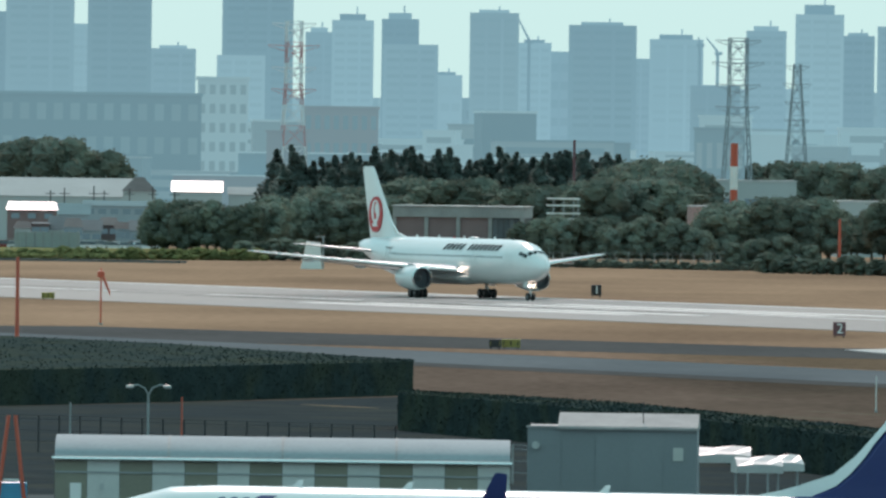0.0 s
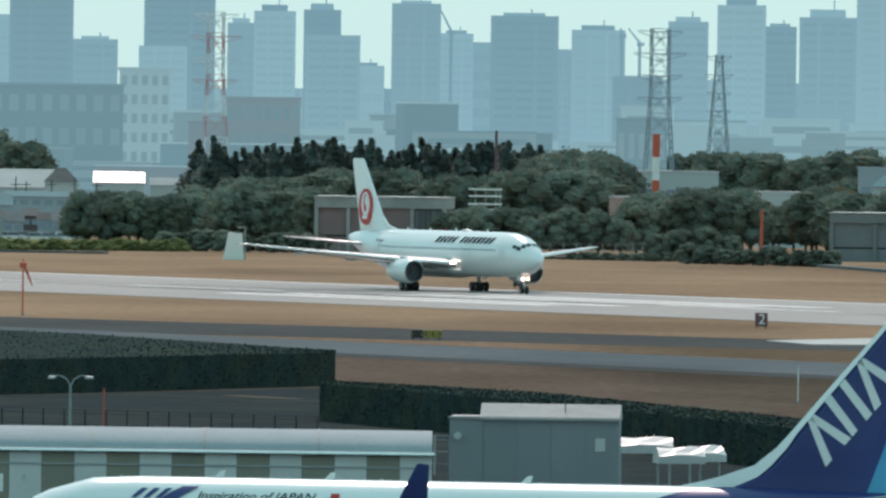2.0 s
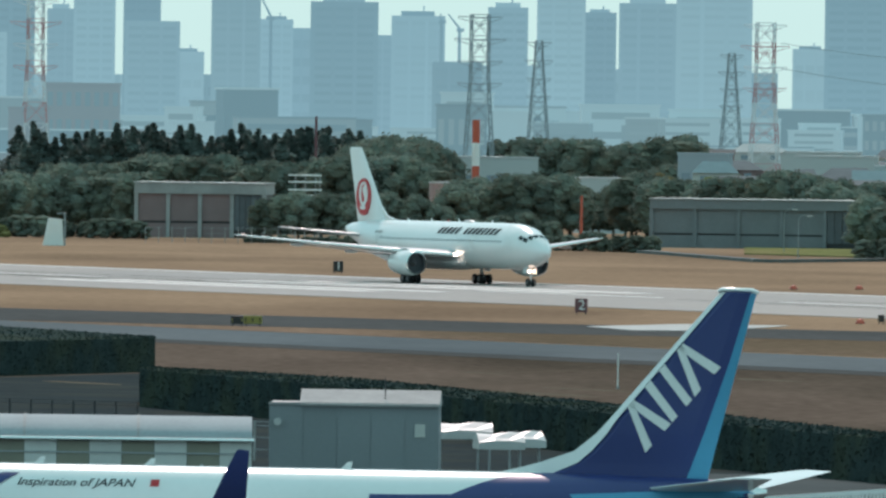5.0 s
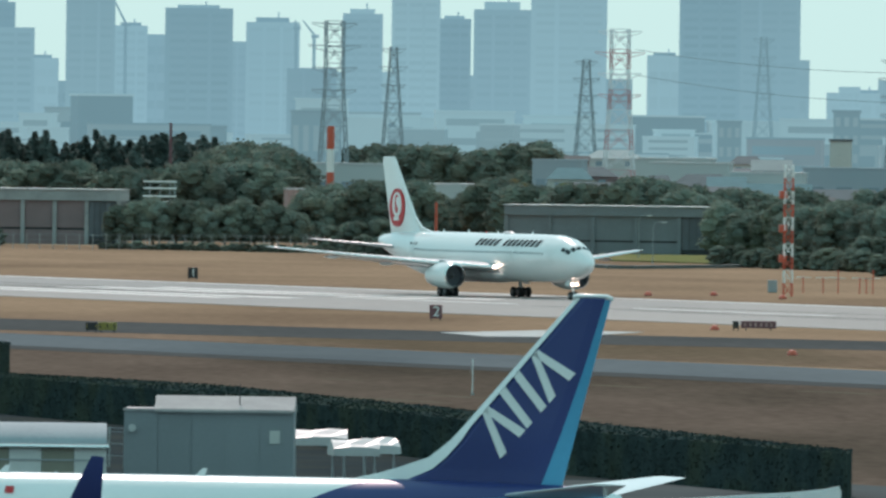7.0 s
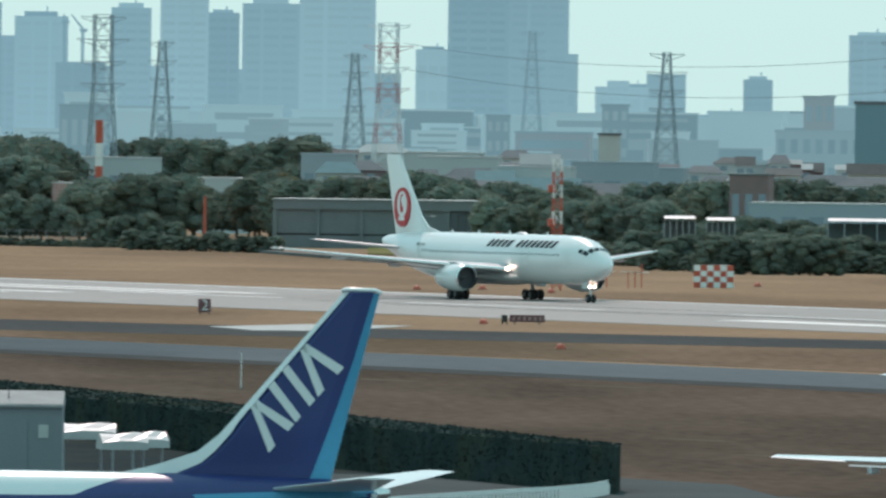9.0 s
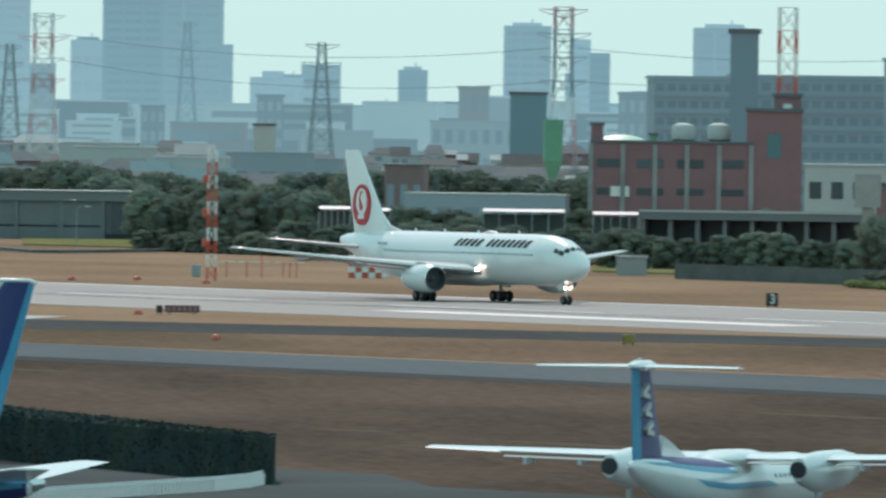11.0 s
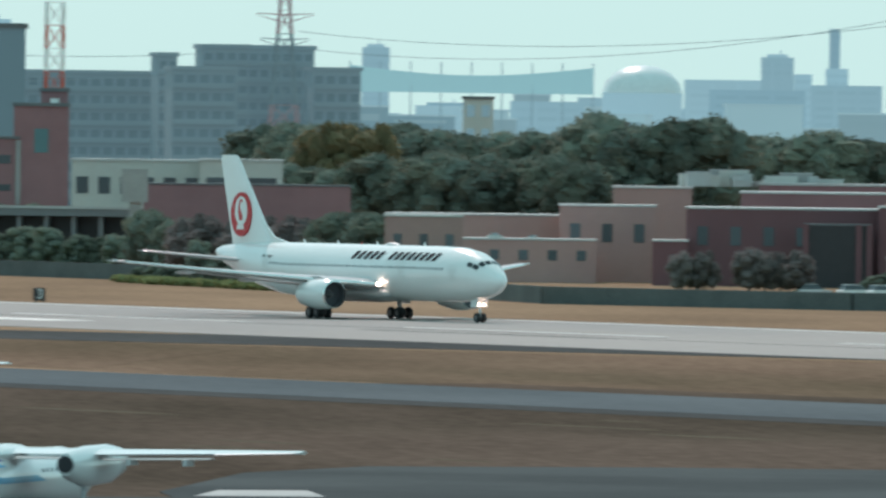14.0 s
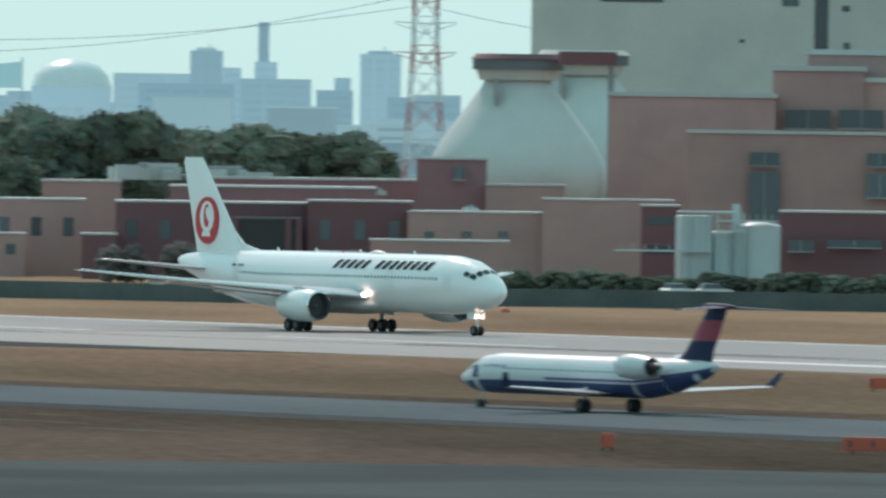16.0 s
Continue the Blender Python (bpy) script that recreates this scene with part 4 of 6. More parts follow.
# far tones glow with painted haze; the window bands are not lit
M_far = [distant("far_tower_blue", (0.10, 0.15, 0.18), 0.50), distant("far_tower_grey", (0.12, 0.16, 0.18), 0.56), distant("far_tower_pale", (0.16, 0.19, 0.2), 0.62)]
# nearer flats, sheds and their windows carry a weaker haze glow
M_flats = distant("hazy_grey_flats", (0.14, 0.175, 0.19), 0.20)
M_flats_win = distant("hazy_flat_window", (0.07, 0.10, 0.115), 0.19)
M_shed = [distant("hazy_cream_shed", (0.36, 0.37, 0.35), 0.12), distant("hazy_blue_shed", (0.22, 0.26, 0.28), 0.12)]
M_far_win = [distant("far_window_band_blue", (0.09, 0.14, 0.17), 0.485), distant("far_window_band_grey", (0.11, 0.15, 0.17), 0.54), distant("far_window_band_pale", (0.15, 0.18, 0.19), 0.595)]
# low town tones, each lifted by haze painted as emission
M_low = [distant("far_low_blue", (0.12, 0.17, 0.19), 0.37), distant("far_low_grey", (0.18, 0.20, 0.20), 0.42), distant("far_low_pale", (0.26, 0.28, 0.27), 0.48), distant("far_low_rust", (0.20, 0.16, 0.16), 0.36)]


def building(name, x, y, w, h, deep, mat, label, rows=0, cols=0, win=M_win, sill=0.35, roof=M_roof_dark, rz=0.0, z0=0.0, category="building", group="", wide=0.55, tall=0.5):
    """A block whose front faces the camera, with parapet, roof slab and windows of their own."""
    t = thing(name, x, y, 0, -math.degrees(math.atan2(x, y)) + rz, label, category, group)
    part("wall", box(-w / 2, w / 2, 0, deep, z0, h), mat, t)
    lip = max(0.12, h * 0.012)
    if roof is M_roof_dark and (mat in M_low or mat in M_shed):
        roof = mat
    part("roof", box(-w / 2 - lip, w / 2 + lip, -lip, deep + lip, h, h + lip * 2), roof, t)
    if rows and cols:
        fw, fh = w / cols, (h - sill) / rows
        ww, hh = fw * wide / 2, fh * tall / 2
        src = None
        for r in range(rows):
            for c in range(cols):
                px, pz = -w / 2 + fw * (c + 0.5), sill + fh * (r + 0.5)
                if src is None:
                    src = part("window", box(-ww, ww, -0.07, 0.05, -hh, hh), win, t)
                    src.location = (px, 0, pz)
                else:
                    same("window", src, (px, 0, pz), t)
    return t


def tower(x, y, w, h, deep, k, floors=0, crown=0):
    """A far high-rise: body, recessed floor bands, corner piers, and a plant room on the roof."""
    t = thing("skyscraper", x, y, 0, -math.degrees(math.atan2(x, y)), "hazy blue-grey high-rise in the distant city", "skyscraper", "distant skyline")
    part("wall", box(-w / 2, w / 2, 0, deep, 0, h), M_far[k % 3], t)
    src = None
    n = floors or int(h / 2.6)
    for i in range(n):
        z = h * (i + 0.6) / (n + 0.5)
        if z < 12:
            continue
        if src is None:
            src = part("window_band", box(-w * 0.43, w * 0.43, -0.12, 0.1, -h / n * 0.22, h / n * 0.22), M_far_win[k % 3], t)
            src.location = (0, 0, z)
        else:
            same("window_band", src, (0, 0, z), t)
    for q in (-0.16, 0.16):
        part("pier", box(w * q - w * 0.03, w * q + w * 0.03, -0.3, 0, 0, h * 0.97), M_far[k % 3], t)
    if crown:
        part("plant_room", box(-w * 0.32, w * 0.3, deep * 0.2, deep * 0.8, h, h + crown), M_far[(k + 1) % 3], t)
        part("mast", rod((w * 0.1, deep / 2, h + crown), (w * 0.1, deep / 2, h + crown * 2.2), 0.25, n=6), M_far[k % 3], t)
    return t


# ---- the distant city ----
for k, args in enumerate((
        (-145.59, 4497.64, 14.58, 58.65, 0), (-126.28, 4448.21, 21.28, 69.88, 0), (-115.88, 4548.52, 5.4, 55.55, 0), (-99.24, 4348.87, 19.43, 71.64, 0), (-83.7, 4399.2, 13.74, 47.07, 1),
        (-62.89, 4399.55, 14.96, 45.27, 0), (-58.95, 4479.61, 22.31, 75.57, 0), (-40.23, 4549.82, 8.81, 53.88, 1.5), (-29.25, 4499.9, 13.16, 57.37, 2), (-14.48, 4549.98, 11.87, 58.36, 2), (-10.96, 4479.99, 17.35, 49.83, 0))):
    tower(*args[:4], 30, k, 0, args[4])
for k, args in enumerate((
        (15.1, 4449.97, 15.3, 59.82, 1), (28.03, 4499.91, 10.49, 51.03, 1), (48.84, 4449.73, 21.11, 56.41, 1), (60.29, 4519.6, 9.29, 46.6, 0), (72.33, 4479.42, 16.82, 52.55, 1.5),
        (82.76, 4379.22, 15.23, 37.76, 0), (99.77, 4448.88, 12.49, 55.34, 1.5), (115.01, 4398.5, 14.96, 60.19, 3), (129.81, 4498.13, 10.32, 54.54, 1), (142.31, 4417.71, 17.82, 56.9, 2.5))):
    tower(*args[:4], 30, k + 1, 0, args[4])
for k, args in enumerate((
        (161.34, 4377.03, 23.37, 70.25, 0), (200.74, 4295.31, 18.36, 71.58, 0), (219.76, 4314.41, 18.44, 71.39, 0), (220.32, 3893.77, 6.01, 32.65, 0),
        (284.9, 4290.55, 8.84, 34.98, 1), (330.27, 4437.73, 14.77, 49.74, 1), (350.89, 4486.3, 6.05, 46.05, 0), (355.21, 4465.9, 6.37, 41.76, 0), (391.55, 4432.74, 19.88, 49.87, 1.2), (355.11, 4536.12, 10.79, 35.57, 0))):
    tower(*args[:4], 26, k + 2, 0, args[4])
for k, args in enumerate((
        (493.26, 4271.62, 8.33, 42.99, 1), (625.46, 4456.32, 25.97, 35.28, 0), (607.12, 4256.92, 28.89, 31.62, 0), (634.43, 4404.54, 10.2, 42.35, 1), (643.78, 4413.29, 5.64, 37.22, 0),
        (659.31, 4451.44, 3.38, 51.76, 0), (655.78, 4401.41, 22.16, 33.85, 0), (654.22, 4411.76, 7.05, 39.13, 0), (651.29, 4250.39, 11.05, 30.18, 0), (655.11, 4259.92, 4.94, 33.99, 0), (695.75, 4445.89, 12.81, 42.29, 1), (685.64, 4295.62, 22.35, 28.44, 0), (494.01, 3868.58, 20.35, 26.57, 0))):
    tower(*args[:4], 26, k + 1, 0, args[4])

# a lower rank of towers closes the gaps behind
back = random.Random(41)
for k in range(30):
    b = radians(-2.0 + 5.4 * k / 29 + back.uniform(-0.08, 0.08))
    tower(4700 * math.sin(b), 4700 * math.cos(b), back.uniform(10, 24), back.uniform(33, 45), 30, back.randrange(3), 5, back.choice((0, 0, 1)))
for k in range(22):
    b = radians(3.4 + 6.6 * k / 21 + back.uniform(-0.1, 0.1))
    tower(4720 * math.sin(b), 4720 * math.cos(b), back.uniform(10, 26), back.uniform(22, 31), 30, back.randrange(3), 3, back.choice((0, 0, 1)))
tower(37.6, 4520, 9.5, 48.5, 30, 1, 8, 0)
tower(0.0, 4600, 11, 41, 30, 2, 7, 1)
for (x, y, z), (ux, uz), mast in (((26.0, 4460, 48.5), (-4.2, 8.2), 3), ((78.9, 4440, 37.5), (-0.4, 2.0), 13.5), ((84.5, 4440, 46), (-3.6, 4.4), 2.5)):
    t = thing("tower_crane", x, y, 0, 0, "hazy building crane standing on a high-rise site", "crane", "cranes on the skyline")
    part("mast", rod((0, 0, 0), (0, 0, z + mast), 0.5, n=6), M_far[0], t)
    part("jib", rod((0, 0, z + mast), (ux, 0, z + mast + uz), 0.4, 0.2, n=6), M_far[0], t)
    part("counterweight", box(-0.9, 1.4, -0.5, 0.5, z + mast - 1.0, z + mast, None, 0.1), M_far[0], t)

# the low town before it, street after street
rng = random.Random(11)
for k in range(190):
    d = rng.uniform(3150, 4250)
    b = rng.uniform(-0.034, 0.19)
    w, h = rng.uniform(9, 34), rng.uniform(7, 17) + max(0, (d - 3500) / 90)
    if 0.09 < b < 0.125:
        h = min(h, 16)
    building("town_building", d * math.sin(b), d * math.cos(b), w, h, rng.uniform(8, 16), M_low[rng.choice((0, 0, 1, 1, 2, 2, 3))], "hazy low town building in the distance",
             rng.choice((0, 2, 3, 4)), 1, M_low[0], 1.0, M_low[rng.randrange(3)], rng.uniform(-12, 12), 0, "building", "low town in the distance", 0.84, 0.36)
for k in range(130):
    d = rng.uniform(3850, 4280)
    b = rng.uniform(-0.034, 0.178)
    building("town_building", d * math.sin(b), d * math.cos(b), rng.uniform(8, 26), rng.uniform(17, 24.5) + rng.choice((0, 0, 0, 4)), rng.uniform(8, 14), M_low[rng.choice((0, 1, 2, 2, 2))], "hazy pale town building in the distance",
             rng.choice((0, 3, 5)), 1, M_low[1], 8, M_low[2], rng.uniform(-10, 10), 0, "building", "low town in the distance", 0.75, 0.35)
# unlit store windows, brightened by haze glow alone
M_store_win = distant("hazy_store_window", (0.15, 0.19, 0.2), 0.40)
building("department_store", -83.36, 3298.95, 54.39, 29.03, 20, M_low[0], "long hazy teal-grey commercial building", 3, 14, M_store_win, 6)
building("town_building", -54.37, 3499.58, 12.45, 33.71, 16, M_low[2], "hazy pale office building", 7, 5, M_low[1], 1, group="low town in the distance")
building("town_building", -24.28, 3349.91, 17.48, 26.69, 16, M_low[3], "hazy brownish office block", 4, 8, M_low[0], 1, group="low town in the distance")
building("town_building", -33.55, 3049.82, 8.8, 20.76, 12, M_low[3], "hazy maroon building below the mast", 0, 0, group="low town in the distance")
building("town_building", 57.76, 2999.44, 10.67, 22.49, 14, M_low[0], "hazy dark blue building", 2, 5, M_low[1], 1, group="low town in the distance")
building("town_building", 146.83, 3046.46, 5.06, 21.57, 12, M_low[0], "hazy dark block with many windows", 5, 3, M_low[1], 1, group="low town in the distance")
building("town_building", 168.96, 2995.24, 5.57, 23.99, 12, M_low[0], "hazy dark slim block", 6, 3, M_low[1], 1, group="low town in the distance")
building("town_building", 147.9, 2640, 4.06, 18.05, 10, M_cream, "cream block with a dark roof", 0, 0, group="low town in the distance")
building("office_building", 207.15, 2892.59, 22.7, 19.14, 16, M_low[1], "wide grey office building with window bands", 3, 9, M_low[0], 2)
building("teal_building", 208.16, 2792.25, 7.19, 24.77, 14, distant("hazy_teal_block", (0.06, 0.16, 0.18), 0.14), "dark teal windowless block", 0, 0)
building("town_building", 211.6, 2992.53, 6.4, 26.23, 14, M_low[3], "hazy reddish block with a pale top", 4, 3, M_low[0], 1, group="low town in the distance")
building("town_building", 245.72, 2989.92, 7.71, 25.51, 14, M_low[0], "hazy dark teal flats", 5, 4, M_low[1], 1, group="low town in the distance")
building("tan_building", 353.41, 2878.39, 6.08, 24.85, 12, M_cream, "tan narrow block of flats", 5, 2, M_low[0], 1)


# ---- pylons and masts ----
def pylon(x, y, h, w, mats, label, arms=4, reach=0.25):
    """A lattice transmission tower: legs and braces in painted stretches, crossarms."""
    t = thing("transmission_tower", x, y, 0, -math.degrees(math.atan2(x, y)) + 8, label, "pylon", "power pylons")
    n = 10
    r = min(max(0.13, h * 0.0034), w * 0.06)
    def half(z):
        f = z / h
        if not arms:
            return w / 2
        return w / 2 * (1 - (0.5 if reach > 0.245 else 0.78) * min(1, f / (0.72 if reach > 0.245 else 0.95)))
    for i in range(n):
        z0, z1 = h * i / n, h * (i + 1) / n
        a, b = half(z0), half(z1)
        bm = bmesh.new()
        for sx, sy in ((-1, -1), (1, -1), (1, 1), (-1, 1)):
            rod((sx * a, sy * a, z0), (sx * b, sy * b, z1), r, r, 5, bm)
        for (p, q) in (((-1, -1), (1, -1)), ((1, -1), (1, 1)), ((1, 1), (-1, 1)), ((-1, 1), (-1, -1))):
            rod((p[0] * a, p[1] * a, z0), (q[0] * b, q[1] * b, z1), r * 0.6, r * 0.6, 4, bm)
            rod((q[0] * a, q[1] * a, z0), (p[0] * b, p[1] * b, z1), r * 0.6, r * 0.6, 4, bm)
            rod((p[0] * b, p[1] * b, z1), (q[0] * b, q[1] * b, z1), r * 0.6, r * 0.6, 4, bm)
        part("lattice_section", bm, mats[i % len(mats)], t)
    for i in range(arms):
        z = h * (0.985 - 0.105 * i)
        a = h * reach * (0.38 + (0.12 if i == 1 else 0.05))
        bm = bmesh.new()
        for s in (-1, 1):
            rod((0, 0, z), (s * a, 0, z + h * 0.006), r * 0.9, r * 0.5, 5, bm)
            rod((0, 0, z - h * 0.035), (s * a, 0, z), r * 0.7, r * 0.4, 5, bm)
        part("crossarm", bm, mats[(n - 1 - i) % len(mats)], t)
    return t


# pylons pale through haze: its glow is put into steel and paint
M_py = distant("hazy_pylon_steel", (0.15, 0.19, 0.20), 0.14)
M_py_red = distant("hazy_red_pylon_paint", (0.42, 0.17, 0.16), 0.16)
M_py_white = distant("hazy_white_pylon_paint", (0.50, 0.52, 0.52), 0.18)
RW = [M_py_red, M_py_white]
pylon(-32.36, 3049.83, 44.53, 6.5, RW, "hazy red and white lattice power pylon")
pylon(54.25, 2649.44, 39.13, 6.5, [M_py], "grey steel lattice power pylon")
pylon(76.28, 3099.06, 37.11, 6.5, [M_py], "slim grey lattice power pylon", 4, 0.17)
pylon(113.2, 2797.71, 39.43, 7, RW, "hazy red and white lattice power pylon")
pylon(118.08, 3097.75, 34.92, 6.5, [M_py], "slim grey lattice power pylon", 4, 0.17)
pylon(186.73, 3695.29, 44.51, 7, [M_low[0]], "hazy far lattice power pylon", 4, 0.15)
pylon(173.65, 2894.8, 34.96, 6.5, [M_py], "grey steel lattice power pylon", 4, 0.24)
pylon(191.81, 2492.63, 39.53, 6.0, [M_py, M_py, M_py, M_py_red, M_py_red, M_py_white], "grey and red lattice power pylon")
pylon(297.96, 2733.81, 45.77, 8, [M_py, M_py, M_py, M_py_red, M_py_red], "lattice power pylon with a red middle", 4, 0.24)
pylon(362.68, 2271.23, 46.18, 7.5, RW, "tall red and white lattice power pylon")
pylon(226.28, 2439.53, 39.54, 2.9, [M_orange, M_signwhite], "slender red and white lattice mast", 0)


def cable(p, q, sag):
    """A power line hanging between two towers."""
    p, q = Vector(p), Vector(q)
    pts = [p.lerp(q, i / 14) - Vector((0, 0, sag * 4 * (i / 14) * (1 - i / 14))) for i in range(15)]
    bm = loft([[p + Vector((0, 0.05 * math.cos(k * math.tau / 4), 0.05 * math.sin(k * math.tau / 4))) for k in range(4)] for p in pts])
    return tagged(part("power_line", bm, M_py), "thin dark power line hanging between pylons", "cable", "power lines")


for a, b, c in (((116.24, 2797.59, 35.48), (189.64, 2492.8, 32.39), 3), ((116.31, 2797.58, 30.5), (189.72, 2492.79, 26.46), 3), ((194.07, 2492.46, 32.45), (295.31, 2734.1, 33.78), 2), ((194.15, 2492.45, 26.52), (295.35, 2734.09, 31.06), 2),
                ((300.67, 2733.51, 37.11), (360.09, 2271.64, 38.41), 4), ((300.72, 2733.51, 33.85), (360.06, 2271.64, 40.23), 5), ((365.48, 2270.78, 38.03), (429.55, 2259.53, 35.09), 3)):
    cable(a, b, c)


M_bank = material("grey_green_bank", (0.10, 0.115, 0.115), 0.9, vary=0.25, scale=0.3, fine=12, stain=(0.08, 0.095, 0.095))
# ---- buildings beyond the runway ----
def columned_hall(name, x, y, w, h, bays, label, wall, deep=14, trim=M_concrete):
    """A low hall with a deep concrete fascia, columns and panels between them."""
    t = thing(name, x, y, 0, -math.degrees(math.atan2(x, y)) - 6, label, "building")
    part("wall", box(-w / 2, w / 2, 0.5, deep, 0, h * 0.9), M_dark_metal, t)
    part("fascia", box(-w / 2 - 0.3, w / 2 + 0.3, -0.4, deep, h * 0.8, h), trim, t, "weathered concrete fascia")
    part("roof", box(-w / 2 - 0.5, w / 2 + 0.5, -0.6, deep, h, h + 0.15), M_roof, t)
    step = w / bays
    for i in range(bays + 1):
        x0 = -w / 2 + step * i
        part("column", box(x0 - 0.3, x0 + 0.3, -0.3, 0.55, 0, h * 0.8), trim, t)
    for i in range(bays):
        x0 = -w / 2 + step * i
        if i < bays - 1:
            part("brick_panel", box(x0 + 0.3, x0 + step - 0.3, 0.1, 0.5, h * 0.3, h * 0.8), wall, t)
            part("brick_panel", box(x0 + 0.3, x0 + step - 0.3, 0.1, 0.5, 0, h * 0.26), wall, t)
        else:
            for k in range(5):
                u = x0 + 0.3 + (step - 0.6) * k / 5
                part("window", box(u + 0.06, u + (step - 0.6) / 5 - 0.06, 0.2, 0.5, h * 0.12, h * 0.78), M_win, t)
    return t


columned_hall("brick_hall", 2.41, 2300, 20.64, 8.74, 4, "low brown brick hall with concrete columns and fascia", M_brick)
columned_hall("concrete_hall", 89.61, 2228.2, 33.93, 7.54, 5, "long low grey concrete hall behind the fence", M_grey_panel, trim=M_grey_panel)
# truck-like ramp tower and steel gantry beside the hall
t = thing("gantry", 19.06, 2269.92, 0, 0, "white steel gantry with platforms and railings", "gantry")
for z in (10.35, 9.28, 7.12, 8.02):
    part("platform", box(-2.7, 2.6, -1, 1, z - 0.12, z + 0.12), M_signwhite, t)
for x in (-1.6, 0, 1.6, 2.3):
    part("post", rod((x, 0, 0), (x, 0, 10.35), 0.12, n=6), M_steel, t)
t = thing("stair_tower", -19.36, 2119.91, 0, 0, "white slanted stair unit standing by the fence", "stairs")
part("body", plate([(-1.7, 0), (1.4, 0), (1.2, 3.9), (-0.9, 4.1)], -0.8, 0.8), M_signwhite, t)
part("ladder", box(1.45, 1.7, -0.5, 0.5, 0, 4.8), M_steel, t)
part("rail", box(0.4, 1.8, -0.6, 0.6, 4.7, 4.85), M_steel, t)

# houses, sheds and roofs at the town's edge
def pitched(x, y, w, eave, ridge, deep, wall, roof, label, hip=0.0, doors=0):
    """A shed or house whose pitched roof slopes towards the airfield; hip draws in the ridge's ends."""
    t = thing("warehouse", x, y, 0, -math.degrees(math.atan2(x, y)), label, "warehouse", "low sheds at the town's edge")
    part("wall", box(-w / 2, w / 2, 0, deep, 0, eave), wall, t)
    a, b, c = w / 2 + 0.25, w / 2 + 0.25 - hip * w / 2, deep / 2
    part("roof", loft([[(-a, -0.4, eave), (a, -0.4, eave), (a, deep + 0.4, eave), (-a, deep + 0.4, eave)],
                       [(-b, c - 0.05, ridge), (b, c - 0.05, ridge), (b, c + 0.05, ridge), (-b, c + 0.05, ridge)]]), roof, t)
    for k in range(doors):
        u = -w / 2 + w * (k + 0.5) / doors
        part("window", box(u - 0.7, u + 0.7, -0.06, 0.05, eave - 1.5, eave - 0.6), M_flats_win, t)
    return t


M_dull = material("dull_pale_roof", (0.36, 0.37, 0.37), 0.9, vary=0.12, scale=0.5, piece=0.2, spec=0.05)
M_tile = material("grey_brown_roof_tiles", (0.13, 0.125, 0.125), 0.9, vary=0.2, scale=0.5, piece=0.25, spec=0.05)
M_blue_roof = material("faded_blue_roof", (0.15, 0.24, 0.26), 0.9, vary=0.12, scale=0.4, spec=0.05)
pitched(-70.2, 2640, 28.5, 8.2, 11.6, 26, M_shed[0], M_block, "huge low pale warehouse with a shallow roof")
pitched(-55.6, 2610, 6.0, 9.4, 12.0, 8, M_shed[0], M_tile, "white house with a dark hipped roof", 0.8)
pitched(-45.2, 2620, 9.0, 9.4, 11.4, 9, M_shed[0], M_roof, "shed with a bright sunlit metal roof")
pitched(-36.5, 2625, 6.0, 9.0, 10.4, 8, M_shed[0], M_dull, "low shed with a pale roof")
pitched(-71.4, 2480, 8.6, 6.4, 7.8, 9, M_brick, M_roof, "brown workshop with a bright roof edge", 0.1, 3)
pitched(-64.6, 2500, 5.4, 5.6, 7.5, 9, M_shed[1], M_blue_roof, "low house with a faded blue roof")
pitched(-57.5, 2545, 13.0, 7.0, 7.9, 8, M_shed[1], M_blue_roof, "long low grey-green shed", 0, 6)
shed_rng = random.Random(4)
for k in range(9):
    pitched(-72 + 2.9 * k, 2450 + shed_rng.uniform(-6, 8), shed_rng.uniform(2.6, 4.2), shed_rng.uniform(2.9, 4.2), shed_rng.uniform(4.4, 5.6), 6, shed_rng.choice((M_shed[0], M_shed[1], M_brick)),
            shed_rng.choice((M_tile, M_tile, M_roof_dark, M_block)), "small crowded house with a weathered roof", shed_rng.choice((0, 0.4)), 2)
for k in range(64):
    d, b = shed_rng.uniform(2440, 2900), radians(shed_rng.uniform(2.1, 4.75))
    e = 8.6 + (d - 2440) / 110 + shed_rng.uniform(-1.6, 1.4)
    pitched(d * math.sin(b), d * math.cos(b), shed_rng.uniform(3.5, 12), e, e + shed_rng.uniform(0.7, 2.2), 8, shed_rng.choice((M_shed[0], M_shed[0], M_shed[1], M_cream, M_brick)),
            shed_rng.choice((M_tile, M_roof_dark, M_roof_dark, M_block, M_dull, M_blue_roof)), "small town house with a low pitched roof", shed_rng.choice((0, 0, 0.5)), 2)
tagged(part("retaining_wall", box(-72, -61, 2400, 2401, 0, 3.1), M_block), "pale concrete retaining wall with buttresses", "wall", kind="structure")
for k in range(8):
    tagged(part("buttress_post", box(-71.6 + 1.45 * k, -71.3 + 1.45 * k, 2399.7, 2399.96, 0, 3.3), M_concrete), "grey concrete post before the wall", "post", "posts before the wall")
for k, u in enumerate((-70.4, -68.0, -62.8, -61.0, -56.5, -52.4, -48.5)):
    t = thing("utility_pole", u, 2560 + 3 * k, 0, 0, "slim utility pole with short crossbars", "utility pole", "utility poles")
    part("shaft", rod((0, 0, 0), (0, 0, 9.6 + 0.4 * (k % 3)), 0.14, 0.1, 8), M_dark_metal, t)
    part("crossbar", rod((-0.9, 0, 9.0), (0.9, 0, 9.0), 0.07, n=6), M_dark_metal, t)
